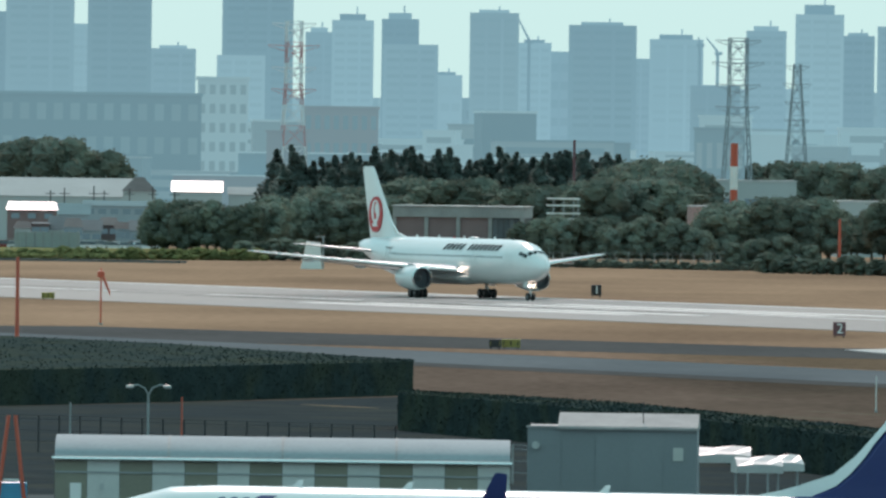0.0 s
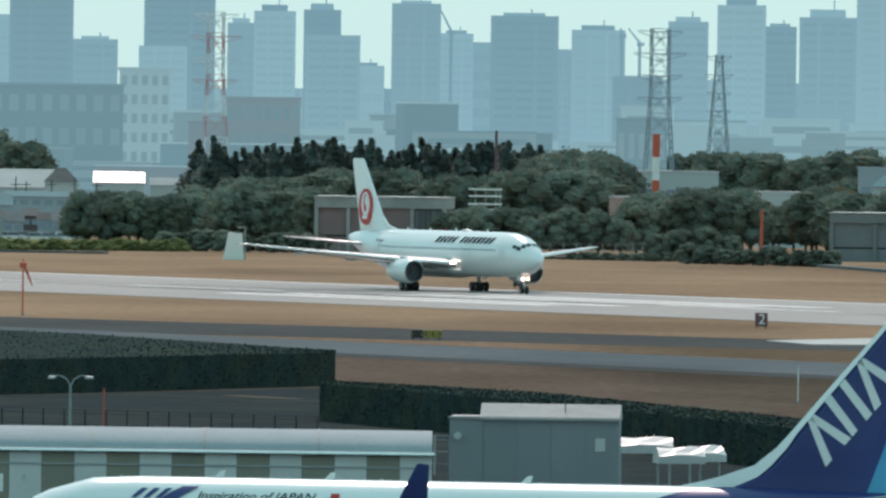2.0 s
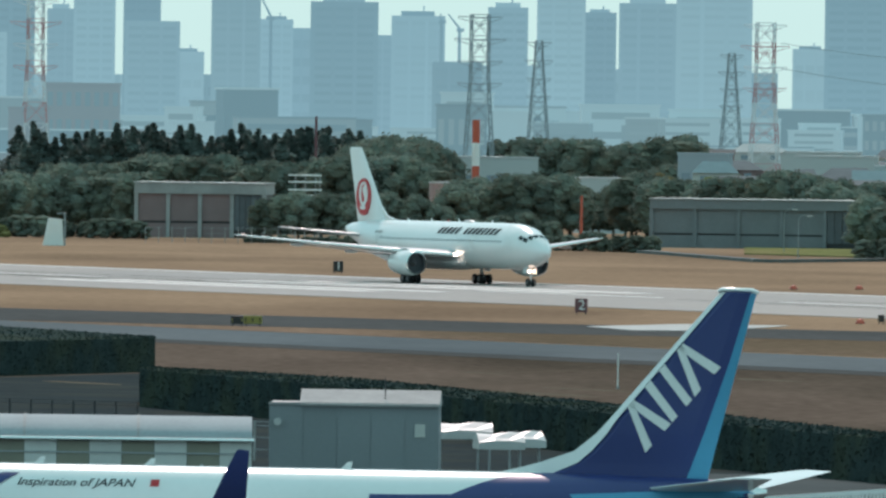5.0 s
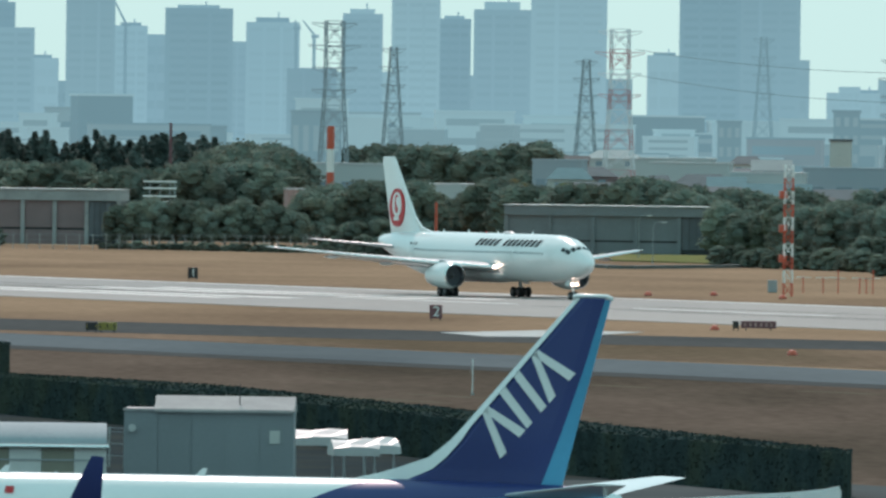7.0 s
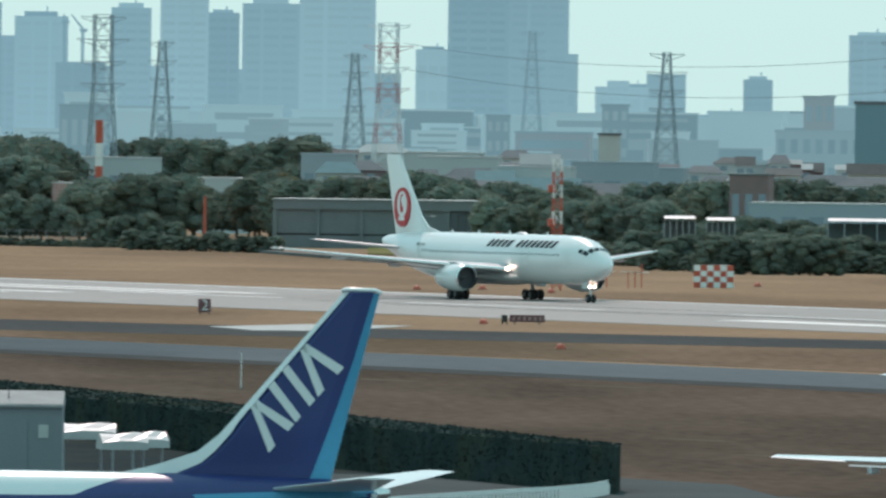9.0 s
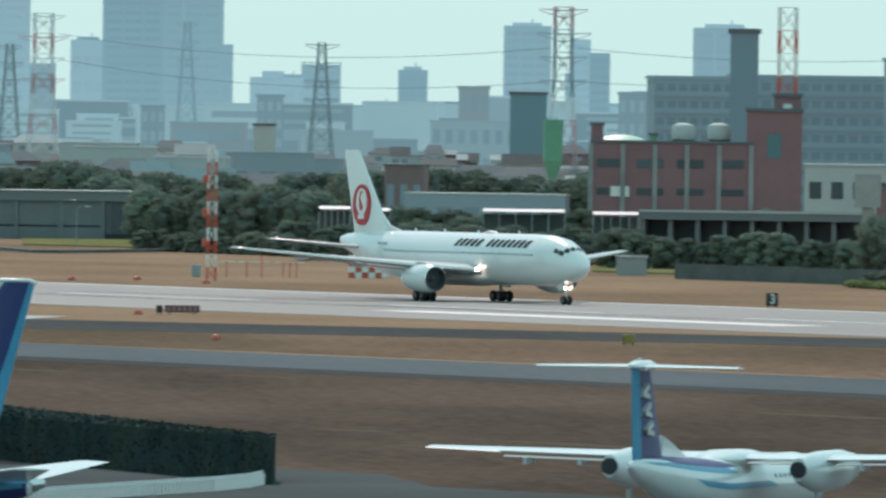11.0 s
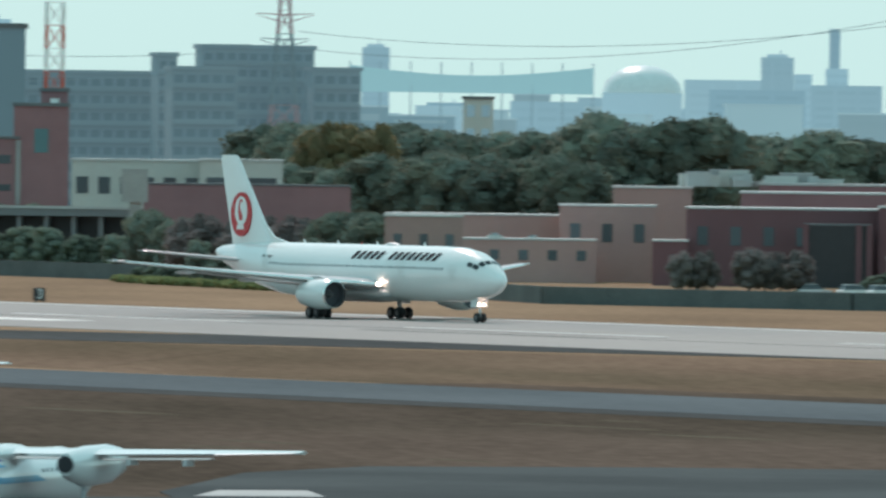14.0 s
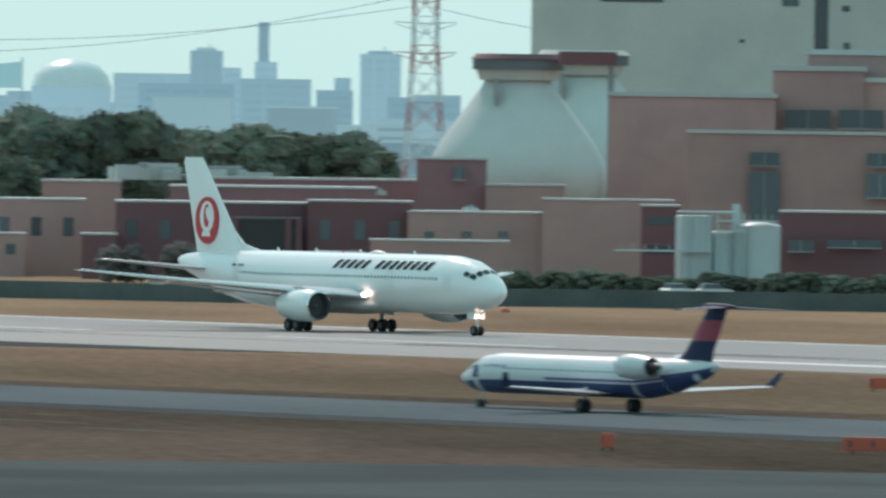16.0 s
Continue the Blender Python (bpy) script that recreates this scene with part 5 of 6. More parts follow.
for (x, y, w, h), m, rf, lab in (
        ((55.33, 2559.4, 15.68, 12.77), M_shed[0], M_roof, "low white works building"),
        ((45.24, 2449.58, 5.33, 8.6), M_pink, M_roof, "small reddish shed with pale roof"), ((73, 2498.93, 8.7, 9.61), M_shed[0], M_roof, "low white shed at the road")):
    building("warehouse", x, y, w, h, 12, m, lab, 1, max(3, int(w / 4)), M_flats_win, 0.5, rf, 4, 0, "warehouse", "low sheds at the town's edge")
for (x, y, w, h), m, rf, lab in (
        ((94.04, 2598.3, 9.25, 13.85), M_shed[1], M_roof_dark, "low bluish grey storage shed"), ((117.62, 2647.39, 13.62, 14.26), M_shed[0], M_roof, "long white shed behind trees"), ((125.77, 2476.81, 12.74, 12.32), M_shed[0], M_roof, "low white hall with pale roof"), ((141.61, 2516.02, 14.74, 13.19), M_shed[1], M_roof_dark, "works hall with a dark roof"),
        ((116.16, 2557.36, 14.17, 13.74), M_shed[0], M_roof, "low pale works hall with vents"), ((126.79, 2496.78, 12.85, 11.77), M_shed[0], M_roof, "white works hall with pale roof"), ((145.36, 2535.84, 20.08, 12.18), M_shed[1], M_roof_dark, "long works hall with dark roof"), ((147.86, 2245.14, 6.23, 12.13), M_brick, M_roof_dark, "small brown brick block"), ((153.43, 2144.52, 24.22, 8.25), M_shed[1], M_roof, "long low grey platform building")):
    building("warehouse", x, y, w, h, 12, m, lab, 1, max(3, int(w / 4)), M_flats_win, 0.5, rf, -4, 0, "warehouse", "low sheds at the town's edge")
for (x, y, w, h) in ((119.41, 1956.36, 4.26, 7.36), (124.7, 1951.02, 3.86, 7.23), (144.56, 1944.63, 11.18, 7.38), (156.65, 1938.68, 6.15, 7.19)):
    t = thing("greenhouse", x, y, 0, -3, "long low shelter with a bright white sheet roof", "shelter", "white roofed shelters")
    part("roof", loft([[(sx * w / 2, yy, h - 0.4 + 0.4 * math.sin(k * math.pi / 8)) for k, yy in ((q, q * 0.6) for q in range(9))] for sx in (-1, 1)]), M_roof, t, "", True)
    # added dark sheet, standing in for the dark shrubs below the roof
    part("dark_backing", box(-w / 2, w / 2, 2.5, 2.8, 0, h - 0.75), M_bank, t)
    for i in range(6):
        part("post", rod((-w / 2 + w * i / 5, 0.3, 0), (-w / 2 + w * i / 5, 0.3, h - 0.7), 0.1, n=6), M_steel, t)

# red brick works with tanks on the roof
B1 = building("brick_works", 181.32, 2142.34, 24.13, 16.37, 20, M_redbrick, "red brick works building with roof tanks", 0, 0)
ww = 24.13
for c in range(4):
    for zz, hh in ((13.3, 1.3), (9.05, 1.0)):
        part("window_band", box(-ww / 2 + ww * (c + 0.15) / 4, -ww / 2 + ww * (c + 0.82) / 4, -0.08, 0.1, zz - hh / 2, zz + hh / 2), M_win, B1)
for c in range(6):
    part("pilaster", box(-ww / 2 + ww * c / 5 - 0.35, -ww / 2 + ww * c / 5 + 0.35, -0.3, 0, 0, 16.19), M_concrete, B1)
part("sign_panel", box(-ww / 2 + 3.0, -ww / 2 + 5.8, -0.2, 0, 8.27, 9.8), M_signwhite, B1)
building("brick_stair_tower", 196.75, 2140.98, 8.33, 21.34, 12, M_redbrick, "red brick stair tower of the works", 1, 1, M_teal, 11, category="building", wide=0.25, tall=0.35)
building("brick_stair_tower", 199.13, 2145.78, 4.09, 23.58, 8, M_redbrick, "red brick head of the stair tower", 1, 1, M_signwhite, 19.5, wide=0.3, tall=0.5)
building("brick_stair_tower", 170.35, 2145.25, 1.87, 18.94, 6, M_redbrick, "slim red brick corner tower", 0, 0)
for x, y, z in ((183.78, 2147.15, 16.56), (189.13, 2146.68, 16.63)):
    t = thing("roof_tank", x, y + 3, z, 0, "cream rounded water tank on the works roof", "tank", "tanks on the roof")
    part("tank_body", loft([[(r * math.cos(k * math.tau / 20), r * math.sin(k * math.tau / 20), zz) for k in range(20)] for r, zz in ((1.7, 0.4), (1.8, 0.8), (1.8, 2.0), (1.5, 2.6), (0.6, 2.9))]), M_cream, t, "", True)
    part("stand", box(-1.6, 1.6, -1.6, 1.6, 0.1, 0.4), M_dark_metal, t)
t = thing("green_dome", 174.7, 2147.91, 16.27, 0, "pale green shallow roof dome", "dome")
t.location.y += 6
part("shell", loft([[(r * math.cos(k * math.tau / 24), r * math.sin(k * math.tau / 24), zz) for k in range(24)] for r, zz in ((3.9, -0.2), (3.6, 0.5), (2.6, 1.0), (1.3, 1.25), (0.2, 1.32))]), material("pale_green_copper", (0.42, 0.66, 0.52), 0.5), t, "", True)
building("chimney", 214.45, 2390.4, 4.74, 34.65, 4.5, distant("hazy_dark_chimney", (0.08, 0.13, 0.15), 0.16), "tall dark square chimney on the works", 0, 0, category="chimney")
t = thing("green_tower", 182.61, 2393.04, 0, 0, "bright green netted tower beside the pylon", "tower")
part("netting", loft([[(x * w, y * w, z) for x, y in ((-1, -1), (1, -1), (1, 1), (-1, 1))] for w, z in ((0.5, 9.36), (1.5, 12.87), (1.6, 19.8))]), M_green, t)
part("mast", box(-0.3, 0.3, -0.3, 0.3, 0, 9.55), M_green, t)
building("green_tower", 181.13, 2172.46, 1.12, 17.5, 1, M_green, "green netted panel on the roof", 0, 0, category="tower")

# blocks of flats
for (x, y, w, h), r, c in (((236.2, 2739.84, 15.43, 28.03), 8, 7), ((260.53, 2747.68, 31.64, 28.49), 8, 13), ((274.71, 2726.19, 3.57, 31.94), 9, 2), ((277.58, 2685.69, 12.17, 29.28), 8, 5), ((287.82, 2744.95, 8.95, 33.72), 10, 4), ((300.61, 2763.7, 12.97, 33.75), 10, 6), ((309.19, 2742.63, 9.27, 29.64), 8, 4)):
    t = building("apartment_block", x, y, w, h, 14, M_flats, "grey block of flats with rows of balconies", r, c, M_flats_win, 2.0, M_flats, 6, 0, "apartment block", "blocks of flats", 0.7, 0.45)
    bal = None
    for i in range(r):
        z = 2.0 + (h - 2.0) / r * i
        if bal is None:
            bal = part("balcony", box(-w * 0.48, w * 0.48, -0.9, 0, 0.0, 0.95), M_flats, t)
            bal.location.z = z
        else:
            same("balcony", bal, (0, 0, z), t)

# concrete viaduct, gatepost and low walls
t = thing("viaduct", 176.41, 1952.04, 0, -10, "long weathered concrete deck on piers", "viaduct")
zt = 7.12
part("deck", box(-15.5, 15.5, 0, 6, zt - 1.0, zt), M_grey_panel, t)
part("parapet", box(-15.5, 15.5, -0.15, 0.15, zt, zt + 0.35), M_roof, t)
for i in range(9):
    part("pier", box(-15 + i * 3.75 - 0.3, -15 + i * 3.75 + 0.3, 0.5, 5, 0, zt - 1.0), M_grey_panel, t)
# added dark sheet: the shade beneath the deck is put into its colour
part("dark_backing", box(-15.5, 15.5, 5.2, 6, 0, zt - 1), M_dark_metal, t)
t = thing("concrete_pillar", 191.32, 1940.59, 0, -5, "tall grey concrete pillar with a wider head", "pillar")
part("shaft", box(-0.8, 0.8, -0.8, 0.8, 0, 8.21), M_concrete, t)
part("head", box(-1.9, 1.7, -1.3, 1.3, 8.21, 12.75), M_concrete, t)
building("white_hall", 202.32, 2050.04, 18.89, 13.48, 16, M_cream, "long pale hall with strip windows", 1, 6, M_win, 6.5, M_roof, tall=0.35)
building("white_hall", 216.21, 2038.57, 11.91, 13.7, 16, M_cream, "pale hall with dark strip windows", 1, 2, M_win, 6.5, M_roof, tall=0.35, wide=0.7)
building("red_wall", 209.65, 1968.87, 28.72, 10.52, 10, M_redbrick, "long maroon wall of a works hall", 0, 0, category="wall")

# pink and maroon waterworks
for (x, y, w, h), deep, m, r, c, lab in (
        ((193.83, 1628.51, 8.95, 8.65), 8, M_pink, 1, 3, "low pink tiled annexe"), ((218.33, 1776.63, 23.14, 7.96), 16, M_pink, 0, 0, "long pink tiled works wing"), ((216.68, 1746.61, 25.04, 5.18), 10, M_pink, 1, 7, "low pink tiled front wing"), ((232.39, 1759.72, 11.93, 9.39), 14, M_pink, 1, 3, "pink tiled works block"),
        ((245.29, 1813.49, 10.13, 11.49), 16, M_pink, 0, 0, "higher pink tiled works block"), ((236.11, 1728.95, 4.28, 5.37), 8, M_maroon, 0, 0, "small maroon porch of the works"), 
        ((250.7, 1731.95, 24.21, 9.4), 20, M_maroon, 1, 6, "dark maroon works hall"), ((263.62, 1770.48, 25.75, 11.19), 20, M_redbrick, 0, 0, "upper storey of the dark red works hall"), ((273.5, 1809.45, 29.8, 12.09), 18, M_redbrick, 0, 0, "raised red roof storey"), ((267.55, 1724.37, 12.76, 9.8), 14, M_maroon, 1, 3, "maroon works wing with a wide entrance"), ((256.72, 1670.39, 5.34, 4.04), 4, M_pink, 0, 0, "low pink garden wall")):
    building("works_building", x, y, w, h, deep, m, lab, r, c, M_win, h * 0.3, M_roof if m is not M_redbrick else M_roof, 0, 0, "works building", "waterworks buildings", 0.32, 0.35)
t = building("entrance_block", 256.18, 1725.08, 7.93, 7.59, 3, M_dark_metal, "dark recessed entrance between maroon columns", 0, 0)
for x in (-3.9, 2.6, 3.9):
    part("column", box(x - 0.35, x + 0.35, -0.5, 0.1, 0, 7.71), M_maroon, t)
rng = random.Random(8)
for i in range(22):
    x, y, z = (261, 1831.5, 12.17)
    u = rng.uniform(-9.5, 9.5)
    tt = thing("roof_unit", x + u, y + rng.uniform(-14, -9), z - 0.35, rng.uniform(-8, 8), "pale ventilation unit on the works roof", "ventilation unit", "units on the works roof")
    w, h = rng.uniform(0.6, 2.2), rng.uniform(0.5, 2.3)
    part("casing", box(-w, w, -0.8, 0.8, 0, h, None, 0.06), rng.choice((M_cream, M_roof, M_concrete)), tt)
    part("cap", box(-w * 1.05, w * 1.05, -0.85, 0.85, h, h + 0.1), M_roof, tt)
for i, (x, y, z) in enumerate(((212.09, 1749.19, 4.89), (217.06, 1748.58, 5.23), (221.77, 1747.99, 5.02), (282.15, 1729.13, 8.78), (278.4, 1778.34, 10.48))):
    t = thing("roof_unit", x, y + 1, z - 0.1, 0, "pale rooftop fan unit", "ventilation unit", "units on the works roof")
    part("casing", box(-0.9, 0.9, -0.6, 0.6, 0, 0.6, None, 0.05), M_cream, t)
    part("fan_ring", rod((0, 0, 0.6), (0, 0, 0.9), 0.5, 0.45, 14), M_steel, t)

# egg-shaped digesters with their caps
def digester(x, y, zt, zb, r, label, cap=M_maroon):
    t = thing("digester_tank", x, y, 0, 0, label, "digester")
    h = zt - zb
    prof = ((0.0, 0.80), (0.12, 0.94), (0.25, 1.0), (0.38, 0.97), (0.52, 0.85), (0.66, 0.71), (0.8, 0.55), (0.92, 0.42), (1.0, 0.35))
    part("shell", loft([[(r * q * math.cos(k * math.tau / 48), r * q * math.sin(k * math.tau / 48), zb + h * f) for k in range(48)] for f, q in prof]), material("pale_cement_coat", (0.52, 0.54, 0.53), 0.6, vary=0.06, scale=0.2, stain=(0.48, 0.5, 0.49)), t, "smooth pale egg-shaped shell", True)
    part("plinth", rod((0, 0, 0), (0, 0, zb + 0.2), r * 0.82, r * 0.82, 32), M_concrete, t)
    part("seam", box(r * -0.335, r * -0.30, -r * 0.5, -r * 0.36, zb + h * 0.8, zb + h), M_concrete, t)
    part("collar", rod((0, 0, zt - 0.2), (0, 0, zt + 1.2), r * 0.42, r * 0.46, 32), M_cream, t, "", True)
    part("cap", rod((0, 0, zt + 1.2), (0, 0, zt + 2.6), r * 0.5, r * 0.5, 32), M_roof_dark, t)
    part("cap_roof", rod((0, 0, zt + 2.6), (0, 0, zt + 3.3), r * 0.52, r * 0.46, 32), cap, t)
    return t


digester(311.83, 1874.24, 25.66, 7.63, 12.17, "large pale egg-shaped digester tank above the works")
digester(338.9, 1981.22, 26.9, 8.68, 12.71, "second pale egg-shaped digester tank", M_cream)
t = thing("footbridge", 320.05, 1867.78, 0, 0, "maroon covered bridge between the tank tops", "bridge")
part("body", box(-3.8, 3.8, -1, 1, 27.64, 29.36), M_maroon, t)
part("leg", rod((3.2, 0, 0), (3.2, 0, 27.64), 0.4), M_concrete, t)
t = building("incinerator_hall", 390.62, 2114.22, 72.91, 44.08, 30, M_cream, "huge cream windowless works hall", 0, 0)
for px, py, w, h in ((1455, 40, 24, 96), (1120, 0, 110, 14), (1498, 14, 14, 10), (1500, 80, 12, 12), (1315, 74, 10, 6), (1400, 4, 30, 14)):
    cx = (px - 1371) * 2150 / 25300
    z0 = 38.98 - py * 2150 / 25300
    part("opening", box(cx - w * 0.0425, cx + w * 0.0425, -0.12, 0.1, z0 - h * 0.0425, z0 + h * 0.0425), M_win, t)
for (x, y, w, h), deep, m, lab in (((322.32, 1801.39, 21.27, 23.39), 18, M_pink, "tall pink tiled works block"), ((329.97, 1769.5, 27.18, 18.8), 14, M_pink, "pink tiled works block with tall windows"), ((339.13, 1803.39, 11.75, 26.96), 16, M_pink, "higher pink tiled stair block"), ((354.59, 1801.43, 19.88, 25.58), 16, M_pink, "pink tiled upper block"), ((346.62, 1817.24, 12.43, 29.14), 8, M_pink, "pink roof plant room"),
                                   ((289.73, 1791.73, 8.9, 14.98), 8, M_redbrick, "red brick roof tower"), ((298.48, 1787.25, 10.03, 11.75), 10, M_pink, "orange-pink tiled roof storey"), ((281.98, 1717, 19.12, 8.66), 14, M_pink, "low pink tiled wing"), ((296.2, 1712.57, 15.94, 10.38), 12, M_pink, "pink tiled wing of the works"), ((270.01, 1678.42, 16.46, 5.46), 6, M_pink, "low pink garden wing"), ((320.42, 1669.53, 21.5, 9.51), 10, M_maroon, "dark maroon wing with shaded windows")):
    building("works_building", x, y, w, h, deep, m, lab, 0, 0, M_win, 1, M_roof, 0, 0, "works building", "waterworks buildings")
for k, (x, y, w, h, zb) in enumerate(((337.59, 1802.66, 5.94, 21.94, 19.54), (344.39, 1801.37, 5.73, 22.03, 19.64), (325.91, 1769.23, 3.84, 16.47, 14.83), (325.94, 1769.23, 3.84, 13.98, 7.94), (340.16, 1766.55, 3.27, 16.52, 14.89), (340.2, 1766.54, 3.27, 13.96, 10.98),
                                     (290.5, 1790.59, 1.58, 14.06, 12.49), (275, 1717.12, 1.1, 6.37, 5.55), (279.47, 1716.4, 1.1, 6.44, 5.61), (283.81, 1715.68, 1.1, 6.5, 5.67), (312.19, 1670.07, 3.02, 6.25, 4.91), (318.45, 1668.89, 6.38, 6.34, 5.46))):
    t = thing("works_window", x, y, 0, -math.degrees(math.atan2(x, y)), "dark recessed works window", "window", "works windows")
    part("pane", box(-w / 2, w / 2, -0.25, 0.1, zb, h), M_win, t)
    part("frame", box(-w / 2 - 0.12, w / 2 + 0.12, -0.32, 0.1, zb - 0.15, zb), M_concrete, t)
    part("mullion", box(-0.05, 0.05, -0.3, -0.2, zb, h), M_steel, t)
t = thing("process_tank", 301.83, 1662.83, 0, 0, "pale blue-grey steel process tanks and pipes", "tank")
m_tank = material("pale_blue_steel", (0.45, 0.52, 0.54), 0.5, vary=0.08, scale=0.3)
zt = 9.34
part("tank_body", box(-5.4, -1.7, 0, 4, 0, zt - 0.3, None, 0.15), m_tank, t)
for x, q, h in ((-0.2, 1.35, zt - 2.2), (4.3, 2.6, zt - 1.2)):
    part("tank_body", loft([[(x + q * v * math.cos(k * math.tau / 28), 2 + q * v * math.sin(k * math.tau / 28), z) for k in range(28)] for v, z in ((1, 0), (1, h - 0.3), (0.9, h - 0.05), (0.3, h + 0.2))]), m_tank, t, "rounded pale steel tank", True)
for x, h in ((-5, 0.2), (-3.9, 0.5), (-2.2, 0.1), (-1.2, 0.4), (1.5, 1.0), (2.0, 0.7)):
    part("pipe", rod((x, -0.35, 0), (x, -0.35, zt - 0.6 + h), 0.14), m_tank, t)
for x0, x1, z in ((-13.5, -2.0, zt - 4.6), (-1.4, 5.8, zt - 1.0), (-1.2, 2.2, zt - 2.2)):
    part("walkway", box(x0, x1, -0.9, -0.2, z, z + 0.2), m_tank, t)
    for i in range(8):
        u = x0 + (x1 - x0) * (i + 0.5) / 8
        part("railing_post", rod((u, -0.85, z + 0.2), (u, -0.85, z + 0.9), 0.04, n=6), m_tank, t)
part("pipe", rod((-6, -0.5, zt + 0.1), (1.0, -0.5, zt + 0.1), 0.18), m_tank, t)
part("chimney", rod((1.4, 1.4, 0), (1.4, 1.4, zt + 1.1), 0.45, n=14), m_tank, t, "short pale steel chimney")
building("works_building", 298.7, 1690, 4.6, 9.9, 10, M_maroon, "narrow dark maroon bay between pink wings", 2, 1, M_win, 3.0, M_roof, 0, 0, "works building", "waterworks buildings", 0.7, 0.3)
# stadium-like dome far behind, catching the sun
t = thing("dome_stadium", 546.26, 4063.45, 0, 0, "far shallow silver dome catching the sun", "dome")
zb = 29.77
part("drum", rod((0, 0, 0), (0, 0, zb), 11.5, 11.5, 40), M_far[2], t)
part("shell", loft([[(r * math.cos(k * math.tau / 40), r * math.sin(k * math.tau / 40), zb + z) for k in range(40)] for r, z in ((11.5, 0), (10.5, 3.2), (8, 5.8), (4.5, 7.4), (0.5, 8.0))]), material("pale_dome_sheet", (0.7, 0.72, 0.72), 0.3), t, "", True)
t = thing("golf_net", 424.86, 3474.12, 0, 0, "tall hazy green practice netting on poles", "net")
za, zb = 34.1, 27.6
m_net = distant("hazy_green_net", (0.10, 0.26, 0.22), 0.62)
rngs = 12
part("netting", loft([[(-30 + 60 * i / rngs, 0.3 * (i % 2), za - 2.2 * math.sin(i * math.pi / rngs)) for i in range(rngs + 1)], [(-30 + 60 * i / rngs, 0.3 * (i % 2) + 0.1, zb) for i in range(rngs + 1)]], None, False, False), m_net, t)
for i in range(9):
    part("pole", rod((-30 + 60 * i / 8, 0.5, 0), (-30 + 60 * i / 8, 0.5, za + 1), 0.16, n=6), M_low[0], t)


# ---- perimeter: walls, fence, verge ----
def wall_run(name, pts, h, thick, mat, label, category):
    bm = bmesh.new()
    for a, b in zip(pts, pts[1:]):
        a, b = Vector((*a, 0)), Vector((*b, 0))
        n = (b - a).normalized().cross(Vector((0, 0, 1))) * thick
        loft([[a, b, b + n, a + n], [v + Vector((0, 0, h)) for v in (a, b, b + n, a + n)]], bm)
    return tagged(part(name, bm, mat), label, category, kind="structure")


wall_run("boundary_wall_far", [(-82.22, 2203.12), (-39.28, 2190.23)], 0.35, 3, M_bank, "low dark grassy bank behind the airfield", "bank")
wall_run("boundary_wall_north", [(150.48, 1765.23), (181.91, 1686.91), (195.9, 1533.64), (225.49, 1506.33), (262.08, 1505.87), (312.62, 1482.02)], 1.9, 0.5, M_bank, "low dark grey boundary wall beyond the grass", "wall")
wall_run("boundary_wall_mid", [(57.25, 2239.9), (81.55, 2000.23), (105.85, 2056.77)], 0.45, 2, M_bank, "low dark earth bank beyond the grass", "bank")
wall_run("boundary_bank_trees", [(-29.32, 2363.38), (18.5, 2385.83), (62.26, 2399.67)], 1.3, 4, M_hedge, "dark undergrowth along the foot of the trees", "bank")
strip_pts = [(-87.94, 2260.18), (-27.92, 2251.49), (-29.92, 2411.31), (-93.27, 2396.97)]
tagged(part("verge_far", loft([[(x, y, z) for x, y in strip_pts] for z in (-0.2, 0.5)]), M_grass_green), "overgrown green verge with low shrubs", "grass", kind="structure")
for nm, pts in (("verge_mid", [(83.08, 2120.49), (157.57, 1988.06), (173.56, 2190.09), (92.09, 2351.28)]), ("verge_north", [(145.4, 1834.25), (199.29, 1720.4), (186.3, 1599.24), (229.16, 1571.16), (240.38, 1648.19), (197.66, 1696.89), (212.42, 1833.92), (154.98, 1955.27)])):
    tagged(part(nm, loft([[(x, y, z) for x, y in pts] for z in (-0.2, 0.2)]), M_grass_green), "rough green verge along the boundary", "grass", kind="structure")


def fence_run(p, q, n, h, label, mat=M_steel):
    t = thing("wire_fence", *p, 0, 0, label, "fence")
    d = Vector((q[0] - p[0], q[1] - p[1], 0))
    src = None
    for i in range(n + 1):
        if src is None:
            src = part("post", rod((0, 0, 0), (0, 0, h), 0.06, n=6), M_concrete if mat is M_steel else mat, t)
        else:
            same("post", src, d * (i / n), t)
    for z in (0.3, 0.6, 0.9, 1.0):
        part("wire", rod(Vector((0, 0, h * z)), d + Vector((0, 0, h * z)), 0.022, n=4), mat, t)
    return t


fence_run((-81.47, 2330.9), (-28.12, 2341.69), 30, 2.4, "wire fence with concrete posts along the airfield")
fence_run((18.23, 2350.46), (54.62, 2191.26), 26, 2.4, "wire fence with concrete posts along the airfield")
fence_run((-6.05, 2197.5), (42.91, 2213.05), 24, 2.4, "wire fence with concrete posts along the airfield")
fence_run((155.85, 1927.52), (185.86, 1866.21), 16, 2.4, "wire fence with concrete posts along the airfield")


